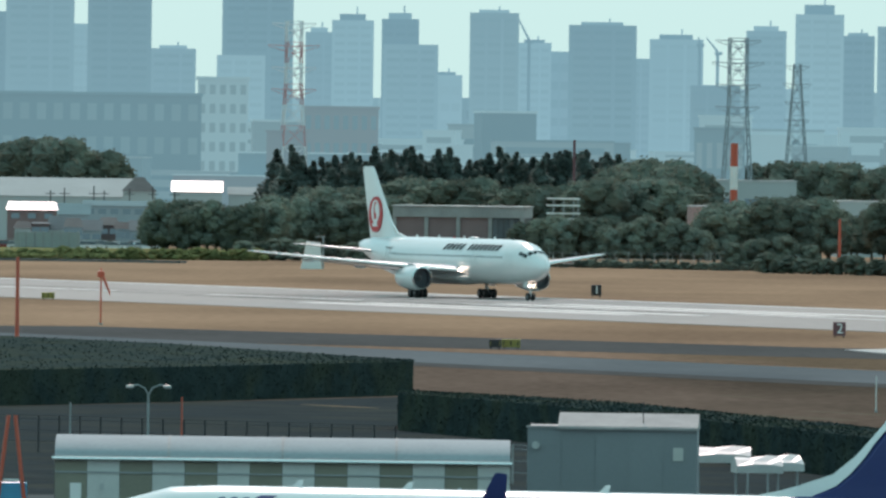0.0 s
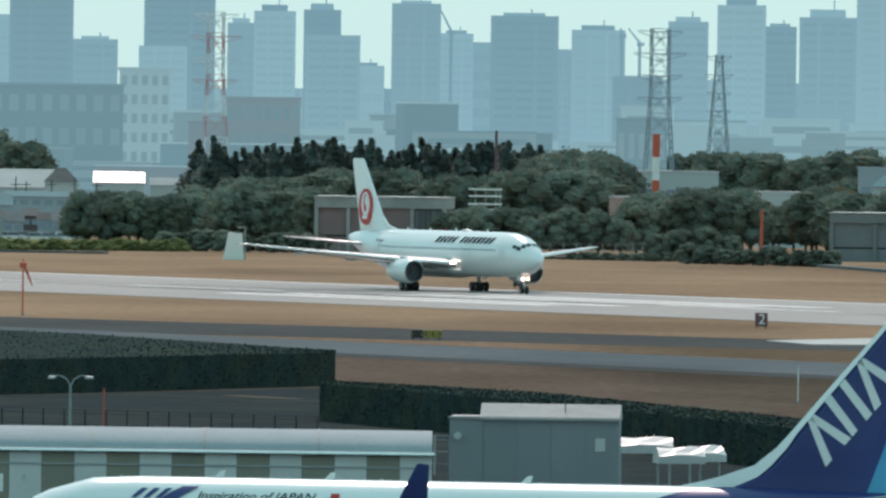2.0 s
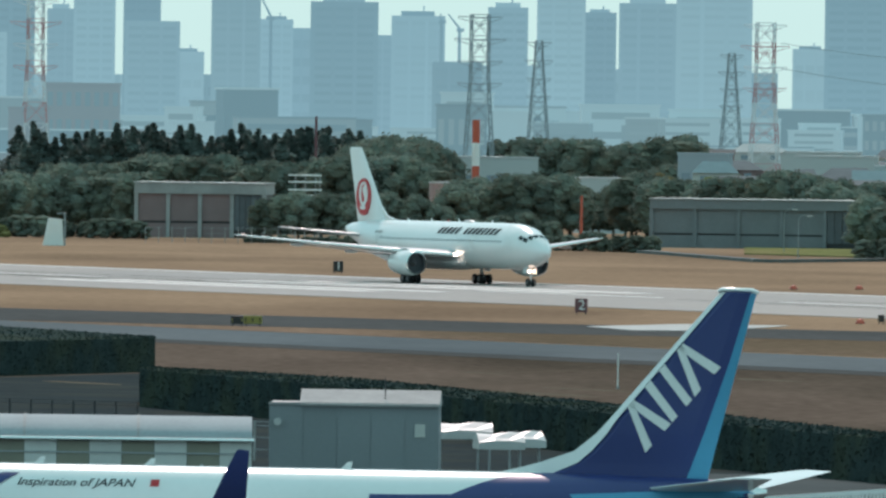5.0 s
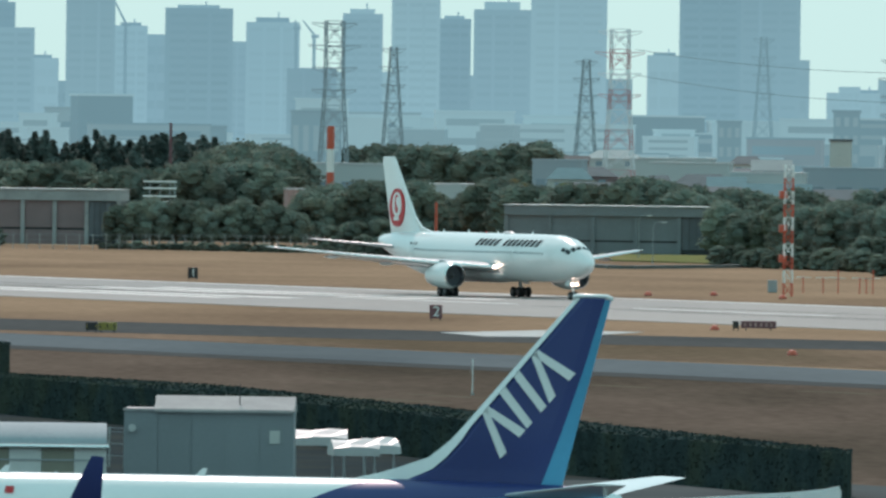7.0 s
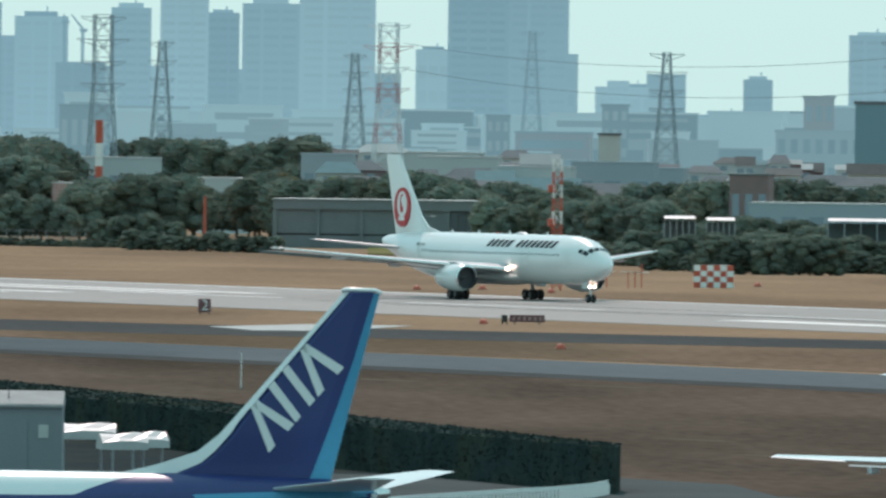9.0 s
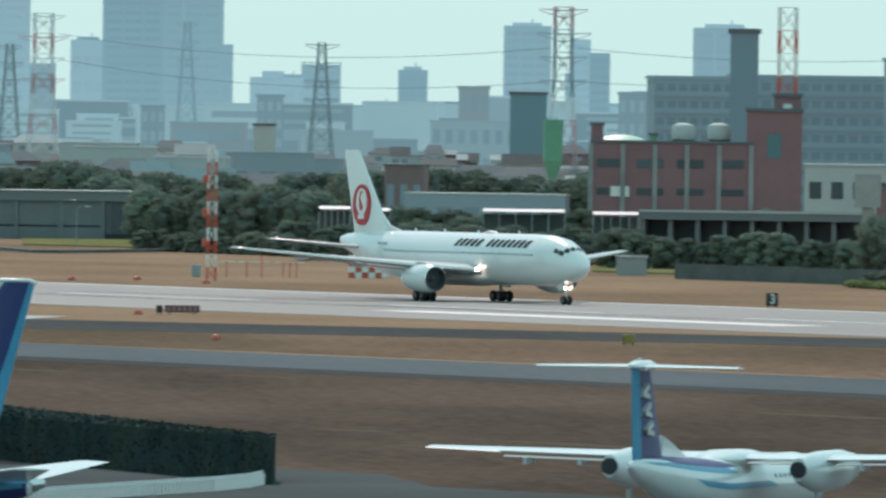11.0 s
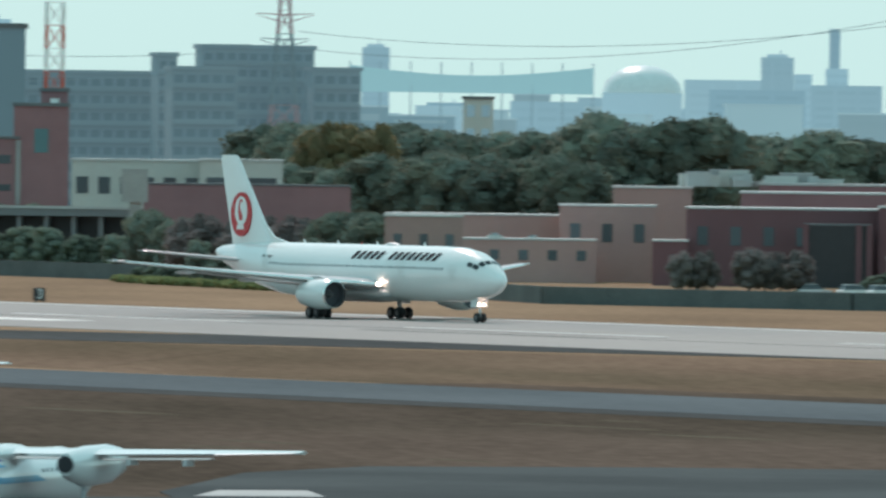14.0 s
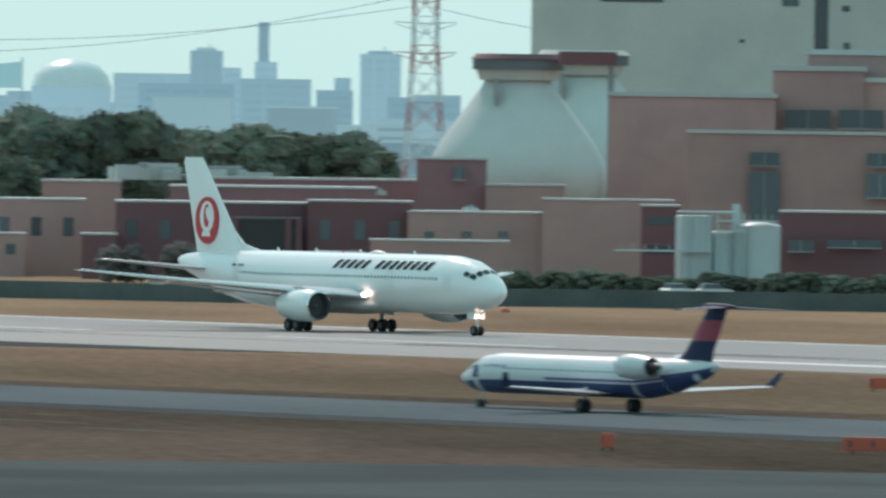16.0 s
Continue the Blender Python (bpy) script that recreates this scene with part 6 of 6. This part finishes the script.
# ---- airfield signs, poles, markers ----
def sign(x, y, w, h, mat, label, text="", tmat=None, stripes=0, z=0.25):
    t = thing("airfield_sign", x, y, 0, -math.degrees(math.atan2(x, y)) - 4, label, "sign", "airfield signs")
    part("panel", box(-w / 2, w / 2, 0, 0.25, z, z + h, None, 0.03), mat, t)
    for s in (-0.35, 0.35):
        part("leg", box(w * s - 0.05, w * s + 0.05, 0.08, 0.16, 0, z), M_dark_metal, t)
    if text:
        c = bpy.data.curves.new("number", "FONT")
        c.body, c.size, c.align_x, c.align_y, c.extrude = text, h * 1.05, "CENTER", "CENTER", 0.01
        c.materials.append(tmat)
        o = new("number", c)
        o.parent = t
        o.matrix_basis = pose(w * 0.05, -0.02, z + h / 2, 90)
    for k in range(stripes):
        u = -w * 0.38 + w * 0.76 * k / max(1, stripes - 1)
        part("writing_bar", box(u - w * 0.03, u + w * 0.03, -0.02, 0, z + h * 0.25, z + h * 0.75), tmat, t)
    return t


sign(19.07, 1772.41, 1.25, 1.35, M_black, "black distance board with a white number", "1", M_signwhite)
sign(39.51, 1421.24, 1.25, 1.35, M_maroon, "dark red distance board with a white number", "2", M_signwhite)
sign(136.76, 1488.35, 1.25, 1.35, M_black, "black distance board with a faint number", "3", M_signwhite)
sign(4.88, 1307.56, 1.1, 0.75, M_black, "black taxiway board with yellow writing", "", M_yellow, 2)
sign(6.33, 1308.92, 1.7, 0.75, M_yellow, "yellow taxiway board with dark writing", "", M_black, 3)
sign(-45.79, 1659.91, 1.5, 0.7, M_yellow, "yellow taxiway board with dark writing", "", M_black, 3)
sign(67.26, 1377.55, 0.6, 0.7, M_black, "small black taxiway board", "", M_yellow, 1)
sign(69.55, 1379.61, 3.4, 0.7, M_maroon, "long dark red holding board with faint pale writing", "", M_pink, 6)
sign(99.78, 1219.71, 1.0, 0.75, M_yellow, "small yellow taxiway board", "", M_black, 1)
sign(137.84, 1500.14, 1.0, 1.1, M_brick, "small brown marker board", "", M_black, 1)
sign(143.25, 827.27, 0.75, 0.85, M_orange, "small orange-red marker box", "", M_maroon, 1)
sign(158.69, 824.97, 3.6, 0.8, M_orange, "long red board beside the taxiway", "", M_maroon, 3)
sign(198.46, 1028.76, 1.8, 0.8, M_orange, "red board beside the taxiway", "", M_maroon, 2)


def marker(x, y, s=0.45, label="small orange airfield marker on the grass"):
    t = thing("marker", x, y, 0, 0, label, "marker", "airfield markers")
    part("body", loft([[(q * math.cos(k * math.tau / 12), q * math.sin(k * math.tau / 12), z) for k in range(12)] for q, z in ((s, 0), (s * 0.95, s * 0.5), (s * 0.6, s), (s * 0.1, s * 1.15))]), M_orange, t, "", True)
    part("base", rod((0, 0, -0.02), (0, 0, 0.06), s * 1.15, n=12), M_dark_metal, t)


for x, y in ((71.13, 1667.63), (79.21, 1676.5), (85.98, 1650.74), (65.34, 1379.65), (64.73, 1225.69), (116.42, 1749.19), (241.52, 1457.51)):
    marker(x, y)


def pole(x, y, h, r, mat, label, category="pole", lamp=False, sock=False, bands=0):
    t = thing("pole", x, y, 0, 0, label, category, "poles")
    if bands:
        for i in range(bands):
            part("band", rod((0, 0, h * i / bands), (0, 0, h * (i + 1) / bands), r, n=10), (M_orange, M_signwhite)[i % 2], t)
    else:
        part("shaft", rod((0, 0, 0), (0, 0, h), r, r * 0.8, 10), mat, t)
    part("foot", box(-r * 2.2, r * 2.2, -r * 2.2, r * 2.2, -0.05, 0.2), M_concrete, t)
    if lamp:
        bm = bmesh.new()
        pts = [(0, 0, h), (0.25, 0, h + 0.5), (0.8, 0, h + 0.75), (1.4, 0, h + 0.7)]
        for a, b in zip(pts, pts[1:]):
            rod(a, b, r * 0.6, n=6, bm=bm)
        part("arm", bm, mat, t)
        part("lamp_head", box(1.2, 2.0, -0.18, 0.18, h + 0.52, h + 0.72, None, 0.05), M_roof, t)
    if sock:
        bm = loft([[(0.15 + u, r2 * math.sin(k * math.tau / 12), h - 0.7 - u * 2.4 + r2 * math.cos(k * math.tau / 12)) for k in range(12)] for u, r2 in ((0, 0.38), (0.4, 0.34), (0.8, 0.22))], caps=False)
        part("windsock", bm, M_orange, t, "drooping orange windsock")
        part("basket", box(-0.35, 0.35, -0.35, 0.35, h - 0.9, h - 0.3, None, 0.1), M_orange, t)
    return t


pole(-39.79, 1338.56, 7.67, 0.2, M_orange, "tall orange-red pole beside the hedge")
pole(-34.61, 1448.91, 5.73, 0.09, M_orange, "red pole with a drooping orange windsock", "windsock", sock=True)
pole(60.07, 2165.73, 8.22, 0.25, M_orange, "red pole near the boundary")
pole(22.92, 2519.9, 19.81, 0.3, M_maroon, "faded red mast among the conifers", "mast")
pole(49.08, 2419.5, 19.56, 0.65, M_orange, "thick red and white banded stack", "chimney", bands=5)
pole(31.11, 1022.06, 2.6, 0.05, M_signwhite, "thin white marker post", "post")
for x, y, h in ((-34.3, 2507.48, 5.5), (-14.1, 2477.97, 5.0), (89.17, 2076.46, 5.5), (90.12, 2148.48, 6), (180.56, 1707.37, 6)):
    pole(x, y, h, 0.07, M_steel, "slim grey street lamp behind the fence", "street lamp", lamp=True)
t = pylon(88.11, 1680.69, 15.5, 1.0, [M_orange, M_signwhite], "slender red and white lattice antenna mast", 0)
t.name = "antenna_mast"
for z in (11.97, 7.98, 4.46):
    part("antenna_box", box(-1.1, -0.2, -0.4, 0.4, z - 0.45, z + 0.45, None, 0.08), M_orange, t)
t = thing("localizer_array", 95.93, 1717.76, 0, 0, "row of red and white antennas on low frames", "antenna")
for k, u in enumerate((-4, -1.6, 0.2, 2.8, 3.6, 4.4)):
    part("post", rod((u, 0, 0), (u, 0, 2.0 + 0.9 * (k % 3 == 2)), 0.07, n=6), M_orange, t)
    part("arm", rod((u - 0.9, 0, 1.9), (u + 0.9, 0, 1.9), 0.05, n=6), M_signwhite, t)
t = thing("checkered_hut", 109.8, 1730.07, 0, -3, "small hut painted in red and white checks", "hut")
for i in range(6):
    for k in range(4):
        part("check", box(-2.4 + i * 0.8, -1.6 + i * 0.8, 0, 2, k * 0.68, k * 0.68 + 0.68), (M_orange, M_signwhite)[(i + k) % 2], t)
t = thing("equipment_cabinet", 88.41, 1721.12, 0, 0, "small grey equipment cabinet", "cabinet")
part("body", box(-0.55, 0.55, 0, 0.8, 0, 1.5, None, 0.04), M_steel, t)
t = thing("utility_hut", 147.44, 1798.49, 0, -3, "grey concrete utility hut", "hut")
part("wall", box(-1.9, 1.9, 0, 3, 0, 2.3), M_concrete, t)
part("roof", box(-2.1, 2.1, -0.2, 3.2, 2.3, 2.5), M_roof, t)


# ---- parked cars ----
def car(x, y, mat, rz, label):
    t = thing("car", x, y, 0.0, rz, label, "car", "parked cars")
    body = [(-2.1, 0.35), (-2.15, 0.8), (-1.9, 0.95), (1.0, 0.95), (2.0, 0.8), (2.1, 0.35)]
    part("body", plate(body, -0.85, 0.85), mat, t)
    part("cabin", loft([[(-1.85, y0, 0.95) for y0 in (-0.8,)] + [(0.95, -0.8, 0.95), (0.95, 0.8, 0.95), (-1.85, 0.8, 0.95)], [(-1.5, -0.66, 1.5), (0.25, -0.66, 1.5), (0.25, 0.66, 1.5), (-1.5, 0.66, 1.5)]]), M_win, t)
    part("roof", box(-1.5, 0.25, -0.66, 0.66, 1.5, 1.55), mat, t)
    for u in (-1.3, 1.3):
        for v in (-0.8, 0.8):
            wheel(t, u, v, 0.33, 0.2)
    return t


M_cars = [material("silver_car_paint", (0.55, 0.56, 0.57), 0.25, 0.3), material("white_car_paint", (0.78, 0.78, 0.77), 0.2), material("black_car_paint", (0.03, 0.03, 0.035), 0.2), material("dark_red_car_paint", (0.25, 0.03, 0.03), 0.25)]
for k, (x, y) in enumerate(((238.26, 1622.6), (243.07, 1621.89), (246.28, 1621.4), (250.44, 1620.76), (252.68, 1620.42), (257.81, 1619.61), (250.45, 1620.76), (287.54, 1614.6), (291.69, 1613.85))):
    c = car(x, y, M_cars[(0, 1, 1, 1, 2, 0, 2, 1, 0)[k]], 12 + 7 * (k % 4), ("silver", "white", "white", "white", "black", "silver", "black", "white", "silver")[k] + " car parked before the waterworks")
rng = random.Random(21)
for k in range(34):
    m = rng.randrange(4)
    car(-63 + rng.uniform(-11, 14), 2425 + rng.uniform(-15, 15), M_cars[m], rng.choice((0, 90, 12)), ("silver", "white", "black", "dark red")[m] + " car in a crowded parking lot")

# ---- before the runway: sheds, lamps, rails ----
t = thing("striped_shed", -7.06, 639.96, 0, 0, "long shed with a pale curved roof and striped wall", "shed")
sw, zw = 20.39, 4.61
part("roof", loft([[(sx * sw / 2, 3.2 - 3.4 * math.cos(k * math.pi / 12), zw - 0.15 + 1.05 * math.sin(k * math.pi / 12)) for k in range(13)] for sx in (-1, -0.5, 0, 0.5, 1)]), material("dull_sheet_roof", (0.33, 0.36, 0.38), 0.85, vary=0.1, scale=0.4, spec=0.15), t, "pale curved sheet roof", True)
part("gutter", rod((-sw / 2 - 0.1, -0.28, zw - 0.1), (sw / 2 + 0.1, -0.28, zw - 0.1), 0.09), M_metal, t, "bright metal gutter")
part("dark_backing", box(-sw / 2, sw / 2, 0.05, 6.2, 0, zw - 0.2), M_dark_metal, t)
m_beige, m_off = material("khaki_wall_panel", (0.23, 0.215, 0.17), 0.7, vary=0.1, piece=0.08), material("off_white_wall_panel", (0.55, 0.55, 0.53), 0.6, vary=0.08, piece=0.06)
for i in range(14):
    u0 = -sw / 2 + sw * i / 14
    part("wall_panel", box(u0 + 0.01, u0 + sw / 14 - 0.01, -0.06, 0.05, 0, zw - 0.22), (m_beige, m_off)[i % 2], t)
part("rail", box(-sw / 2, sw / 2, -0.12, -0.06, zw - 0.75, zw - 0.68), M_steel, t)
for i in (1, 4, 6, 9, 12):
    part("wall_lamp", box(-sw / 2 + sw * (i + 0.4) / 14, -sw / 2 + sw * (i + 0.52) / 14, -0.14, -0.06, zw - 1.5, zw - 1.2), M_roof, t)
part("notice", box(-sw / 2 + 0.7, -sw / 2 + 1.2, -0.1, -0.06, zw - 2.0, zw - 1.2), M_signwhite, t, "white notice with a red head")
for i in (0.25, 0.5, 0.75):
    part("roof_seam", loft([[(-sw / 2 + sw * i + q, 3.2 - 3.42 * math.cos(k * math.pi / 12), zw - 0.13 + 1.06 * math.sin(k * math.pi / 12)) for k in range(13)] for q in (-0.05, 0.05)], caps=False), M_concrete, t)
t = thing("service_building", 7.93, 659.95, 0, -2, "plain grey panelled box building with a shallow roof", "building")
bw, zb = 7.83, 5.81
m_grey = material("grey_wall_panel", (0.21, 0.235, 0.25), 0.6, vary=0.06, scale=0.5, piece=0.05)
part("wall", box(-bw / 2, bw / 2, 0.04, 6, 0, zb), m_grey, t)
for i in range(5):
    part("wall_panel", box(-bw / 2 + bw * i / 5 + 0.01, -bw / 2 + bw * (i + 1) / 5 - 0.01, -0.02, 0.03, 0, zb - 0.02), m_grey, t)
part("roof", loft([[(sx, y, z) for y, z in ((-0.2, zb), (3, zb + 0.62), (6.2, zb), (6.2, zb - 0.1), (-0.2, zb - 0.1))] for sx in (-bw / 2 + 1.4, bw / 2 + 0.05)]), M_concrete, t)
part("roof_edge", box(-bw / 2 - 0.05, bw / 2 + 0.05, -0.1, 0.05, zb - 0.06, zb + 0.05), M_concrete, t)
part("vent", box(bw * 0.36, bw * 0.42, -0.08, 0.0, zb - 1.5, zb - 0.9), M_cream, t, "small cream vent cover")
part("lamp", rod((-bw * 0.45, -0.3, zb - 0.85), (-bw * 0.45, 0, zb - 0.85), 0.18, 0.1, 12), M_roof, t)
part("mast", rod((bw * 0.18, 1, zb), (bw * 0.18, 1, zb + 1.2), 0.025, n=6), M_dark_metal, t)
for k, (x, y, z) in enumerate(((13.46, 679.87, 4.33), (14.97, 674.83, 3.98), (16.53, 689.8, 3.75))):
    t = thing("covered_stand", x, y, 0, 6 * k, "low stand under a pale grey tarpaulin", "stand", "covered stands")
    w = (1.3, 1.1, 0.8)[k]
    part("cover", loft([[(sx * w, q, z + 0.25 - abs(q) * 0.3 + 0.06 * math.sin(sx * 3 + q * 4)) for q in (-1.2, -0.6, 0, 0.6, 1.2)] + [(sx * w, 1.2, z - 0.5), (sx * w, -1.2, z - 0.5)] for sx in (-1, -0.3, 0.4, 1)]), M_roof, t)
    for s in (-1, 1):
        part("leg", rod((s * w * 0.9, 0, 0), (s * w * 0.9, 0, z - 0.4), 0.06, n=6), M_steel, t)


def double_lamp(x, y, h):
    t = thing("street_lamp", x, y, 0, 0, "grey double-armed street lamp before the hedge", "street lamp")
    part("shaft", rod((0, 0, 0), (0, 0, h), 0.09, 0.06, 10), M_steel, t)
    for s in (-1, 1):
        bm = bmesh.new()
        pts = [(0, 0, h - 0.1), (s * 0.2, 0, h + 0.3), (s * 0.6, 0, h + 0.5), (s * 0.95, 0, h + 0.45)]
        for a, b in zip(pts, pts[1:]):
            rod(a, b, 0.045, n=6, bm=bm)
        part("arm", bm, M_steel, t)
        part("lamp_head", box(s * 1.05 - 0.22, s * 1.05 + 0.22, -0.14, 0.14, h + 0.3, h + 0.48, None, 0.06), M_roof, t)


double_lamp(-16.37, 799.83, 4.6)
pole(-21.5, 829.72, 3.52, 0.05, M_steel, "thin grey lamp post before the hedge", "street lamp")
pole(-14.49, 799.87, 4.44, 0.06, M_orange, "red post before the hedge", "post")
t = thing("light_frame", -23.67, 1159.76, 0, 0, "white frame carrying a row of approach lights", "light frame")
z = 1.42
part("bar", rod((-1.8, 0, z), (1.8, 0, z), 0.05, n=6), M_signwhite, t)
for u in (-0.9, 0.9):
    part("post", rod((u, 0, 0), (u, 0, z), 0.05, n=6), M_signwhite, t)
for u in (-1.6, -0.5, 0.5, 1.6):
    part("lamp", box(u - 0.1, u + 0.1, -0.1, 0.1, z, z + 0.2), M_orange, t)
t = thing("guard_rail", 41.32, 734.67, 0, 0, "white slatted guard rail curving along the apron", "guard rail")
ox, oy = t.location.x, t.location.y
pts = [(41.48, 736.96), (40.33, 729.81), (38.2, 722.35), (33.98, 711.97), (27.99, 695.97), (21.47, 681.26)]
for (ax, ay), (bx, by) in zip(pts, pts[1:]):
    a, b = Vector((ax - ox, ay - oy, 0)), Vector((bx - ox, by - oy, 0))
    part("top_rail", loft([[a + Vector((0, -0.06, 0.62)), b + Vector((0, -0.06, 0.62)), b + Vector((0, 0.06, 0.62)), a + Vector((0, 0.06, 0.62))], [a + Vector((0, -0.06, 0.82)), b + Vector((0, -0.06, 0.82)), b + Vector((0, 0.06, 0.82)), a + Vector((0, 0.06, 0.82))]]), M_signwhite, t)
    n = max(2, int((b - a).length / 0.55))
    for i in range(n):
        p = a.lerp(b, i / n)
        part("slat", box(p.x - 0.07, p.x + 0.07, p.y - 0.04, p.y + 0.04, 0, 0.62), M_signwhite, t)
fence_run((-1.88, 800), (4.86, 789.99), 8, 2.2, "wire fence with angled posts before the hedge")
fence_run((-27.88, 859.55), (-2.65, 840), 20, 2.2, "dark wire fence before the hedge", M_dark_metal)
t = thing("work_tower", -19.19, 639.71, 0, 0, "red and white steel work tower beside the shed", "tower")
for u in (-1, 1):
    part("leg", rod((u * 0.9, 0, 0), (u * 0.15, 0, 6.4), 0.09, n=8), M_orange, t)
for z in (1.5, 2.5, 3.5):
    part("rung", rod((-0.7 + z * 0.1, 0, z), (0.7 - z * 0.1, 0, z), 0.05, n=6), M_signwhite, t)
part("tarpaulin", box(-0.6, 0.7, 0.2, 1.0, 0, 3.4, None, 0.1), M_cyan, t, "blue tarpaulin")

# ---- paint on the ground, and glare put in as pale shapes ----
def marking(name, pts, label):
    return tagged(part(name, loft([[(x, y, z) for x, y in pts] for z in (0.03, 0.075)]), M_marking if name == "runway_marking" else M_pale_patch), label, "marking", kind="structure")


def along(w0, w1, s0, s1, label):
    return marking("runway_marking", [rw(w, s)[:2] for w, s in ((w0, s0), (w1, s0), (w1, s1), (w0, s1))], label)


for w in (734,):
    along(w, w + 1.2, -3100, 800, "white runway edge stripe")
for k in range(12):
    along(694, 695.2, -1900 + 75 * k, -1855 + 75 * k, "white runway centre line dash")
# bright glare on the runway, painted as white bars
for w0 in (675, 683, 700, 708):
    along(w0, w0 + 3, -1530, -1440, "white bars standing in for runway glare")
along(672, 678, -1262, -1180, "white bar standing in for runway glare")
along(668, 672, -985, -930, "white bar standing in for runway glare")
# glare across the exit, put in as a pale ground patch
marking("pale_ground_patch", [(37.63, 1335.86), (47.99, 1360.13), (57.58, 1357.54), (48.56, 1316.87), (41.17, 1313.88)], "pale patch painted for the glare on the taxiway exit")
marking("pale_ground_patch", [(74.12, 719.04), (76.48, 730.62), (81.24, 731.44), (80.79, 719.54)], "white painted patch on the apron")
rng = random.Random(31)
for k in range(26):
    w, s = rng.choice((683, 690, 697, 704)) + rng.uniform(-3, 3), rng.uniform(-1750, -950)
    pts = [rw(*q)[:2] for q in ((w, s), (w + rng.uniform(0.5, 1.4), s + 5), (w + rng.uniform(0.5, 1.4), s + rng.uniform(40, 120)), (w + 0.2, s + 45))]
    tagged(part("tyre_streak", loft([[(x, y, z) for x, y in pts] for z in (0.02, 0.062)]), M_rubber), "dark rubber streak on the runway", "marking", kind="structure")
M_tuft = material("dark_scrub", (0.10, 0.08, 0.055), 0.95, vary=0.35, scale=0.4, spec=0.03)
for k in range(46):
    w, s = rng.uniform(352, 492), rng.uniform(-1150, -690)
    n, m = rng.uniform(3, 14), rng.uniform(0.5, 1.6)
    rows = [[(q * n * math.sin(i * math.tau / 12), m * q * math.cos(i * math.tau / 12)) for i in range(12)] for q in (1.0, 0.7)]
    bm = loft([[rw(w + v, s + u, z) for u, v in r] for r, z in zip(rows, (0.0, 0.05))])
    tagged(part("grass_patch", bm, M_tuft), "dark trodden patch in the grass", "grass", kind="structure")

tree_row("oak", (97.4, 2347.98), (147.49, 2345.37), 26, 8.5, 11.5, 14, 1.25)
tree_row("oak", (91.6, 2698.45), (155.82, 2645.41), 20, 9, 13, 20, 1.3)
tree_row("shrub", (133.05, 2115.82), (164.92, 2093.51), 14, 5.5, 7.5, 6, 1.3)
tree_row("shrub", (115.74, 1996.65), (155.97, 1983.88), 16, 5, 7, 6, 1.3)
tree_row("shrub", (-30.87, 2259.49), (-7.64, 2249.99), 12, 2.6, 4.2, 8, 1.7)
tree_row("weed", (-82, 2222), (-29, 2248), 60, 1.3, 2.3, 12, 1.9)
tree_row("weed", (119, 1962), (157, 1925), 44, 1.5, 2.6, 8, 1.9)
tree_row("oak", (65, 2420), (80, 2416), 9, 7.5, 9.2, 10, 1.2)
tree_row("shrub", (9.97, 2209.98), (59.53, 2169.18), 56, 0.9, 1.6, 8, 2.2)
tree_row("shrub", (48.31, 2149.46), (69.41, 2118.86), 12, 2.4, 3.8, 8, 1.7)
tree_row("shrub", (97.89, 2047.66), (121.14, 1976.29), 24, 2.4, 4.0, 8, 1.7)
tree_row("shrub", (167.05, 1681.72), (192.64, 1658.85), 18, 1.8, 2.8, 5, 1.7)
tree_row("shrub", (248.46, 1641.3), (318.2, 1618.19), 64, 2.0, 3.3, 5, 1.7)
tree_row("shrub", (117, 1941), (160, 1929), 30, 4.6, 6.0, 4, 1.5)
tree_row("shrub", (113.81, 1931.65), (158.76, 1918.44), 26, 2.2, 3.6, 6, 1.6)
rng = random.Random(17)
for name, a, b, n in (("weeds", (-86.29, 2217.99), (-27.92, 2251.49), 900), ("weeds", (117.75, 1969.15), (155.85, 1927.52), 700), ("weeds", (165.01, 1686.37), (178.94, 1602.17), 700)):
    blobs = [(a[0] + (b[0] - a[0]) * f, a[1] + (b[1] - a[1]) * f + rng.uniform(-2, 9), 0.45, rng.uniform(0.5, 1.1), 0.5) for f in (rng.random() for _ in range(n // 6))]
    tagged(raw(name, *leaf_cloud(blobs, 22, 0.2, 3), M_weed), "tall dry yellow-green weeds along the boundary", "weeds", kind="stuff")


# ---- what moves ----
def motions():
    turn = math.degrees(math.atan2(RUN_D.y, RUN_D.x))
    walk(JET, [(t, pose(x - 0.9 * RUN_D.x, y - 0.9 * RUN_D.y, 0.05, 0, 0, turn)) for t, x, y in (
        (0, 1.23, 1744.80), (1, 4.90, 1736.72), (2, 9.64, 1726.25), (3, 15.52, 1713.30), (4, 22.56, 1697.77), (5, 30.81, 1679.59),
        (6, 40.28, 1658.71), (7, 50.99, 1635.11), (8, 62.94, 1608.77), (9, 76.12, 1579.70), (10, 90.53, 1547.94), (11, 106.14, 1513.53),
        (12, 122.92, 1476.54), (13, 140.83, 1437.06), (14, 159.81, 1395.21), (15, 179.82, 1351.11), (16, 200.77, 1304.91))])
    rows = []
    for t in (0, 4, 8, 12, 14, 15, 16):
        p = rw(537, -789.4 + 9.5 * (16 - t))
        rows.append((t, pose(p.x, p.y, 0.05, 0, 0, turn + 180)))
    walk(REGIONAL, rows)


motions()
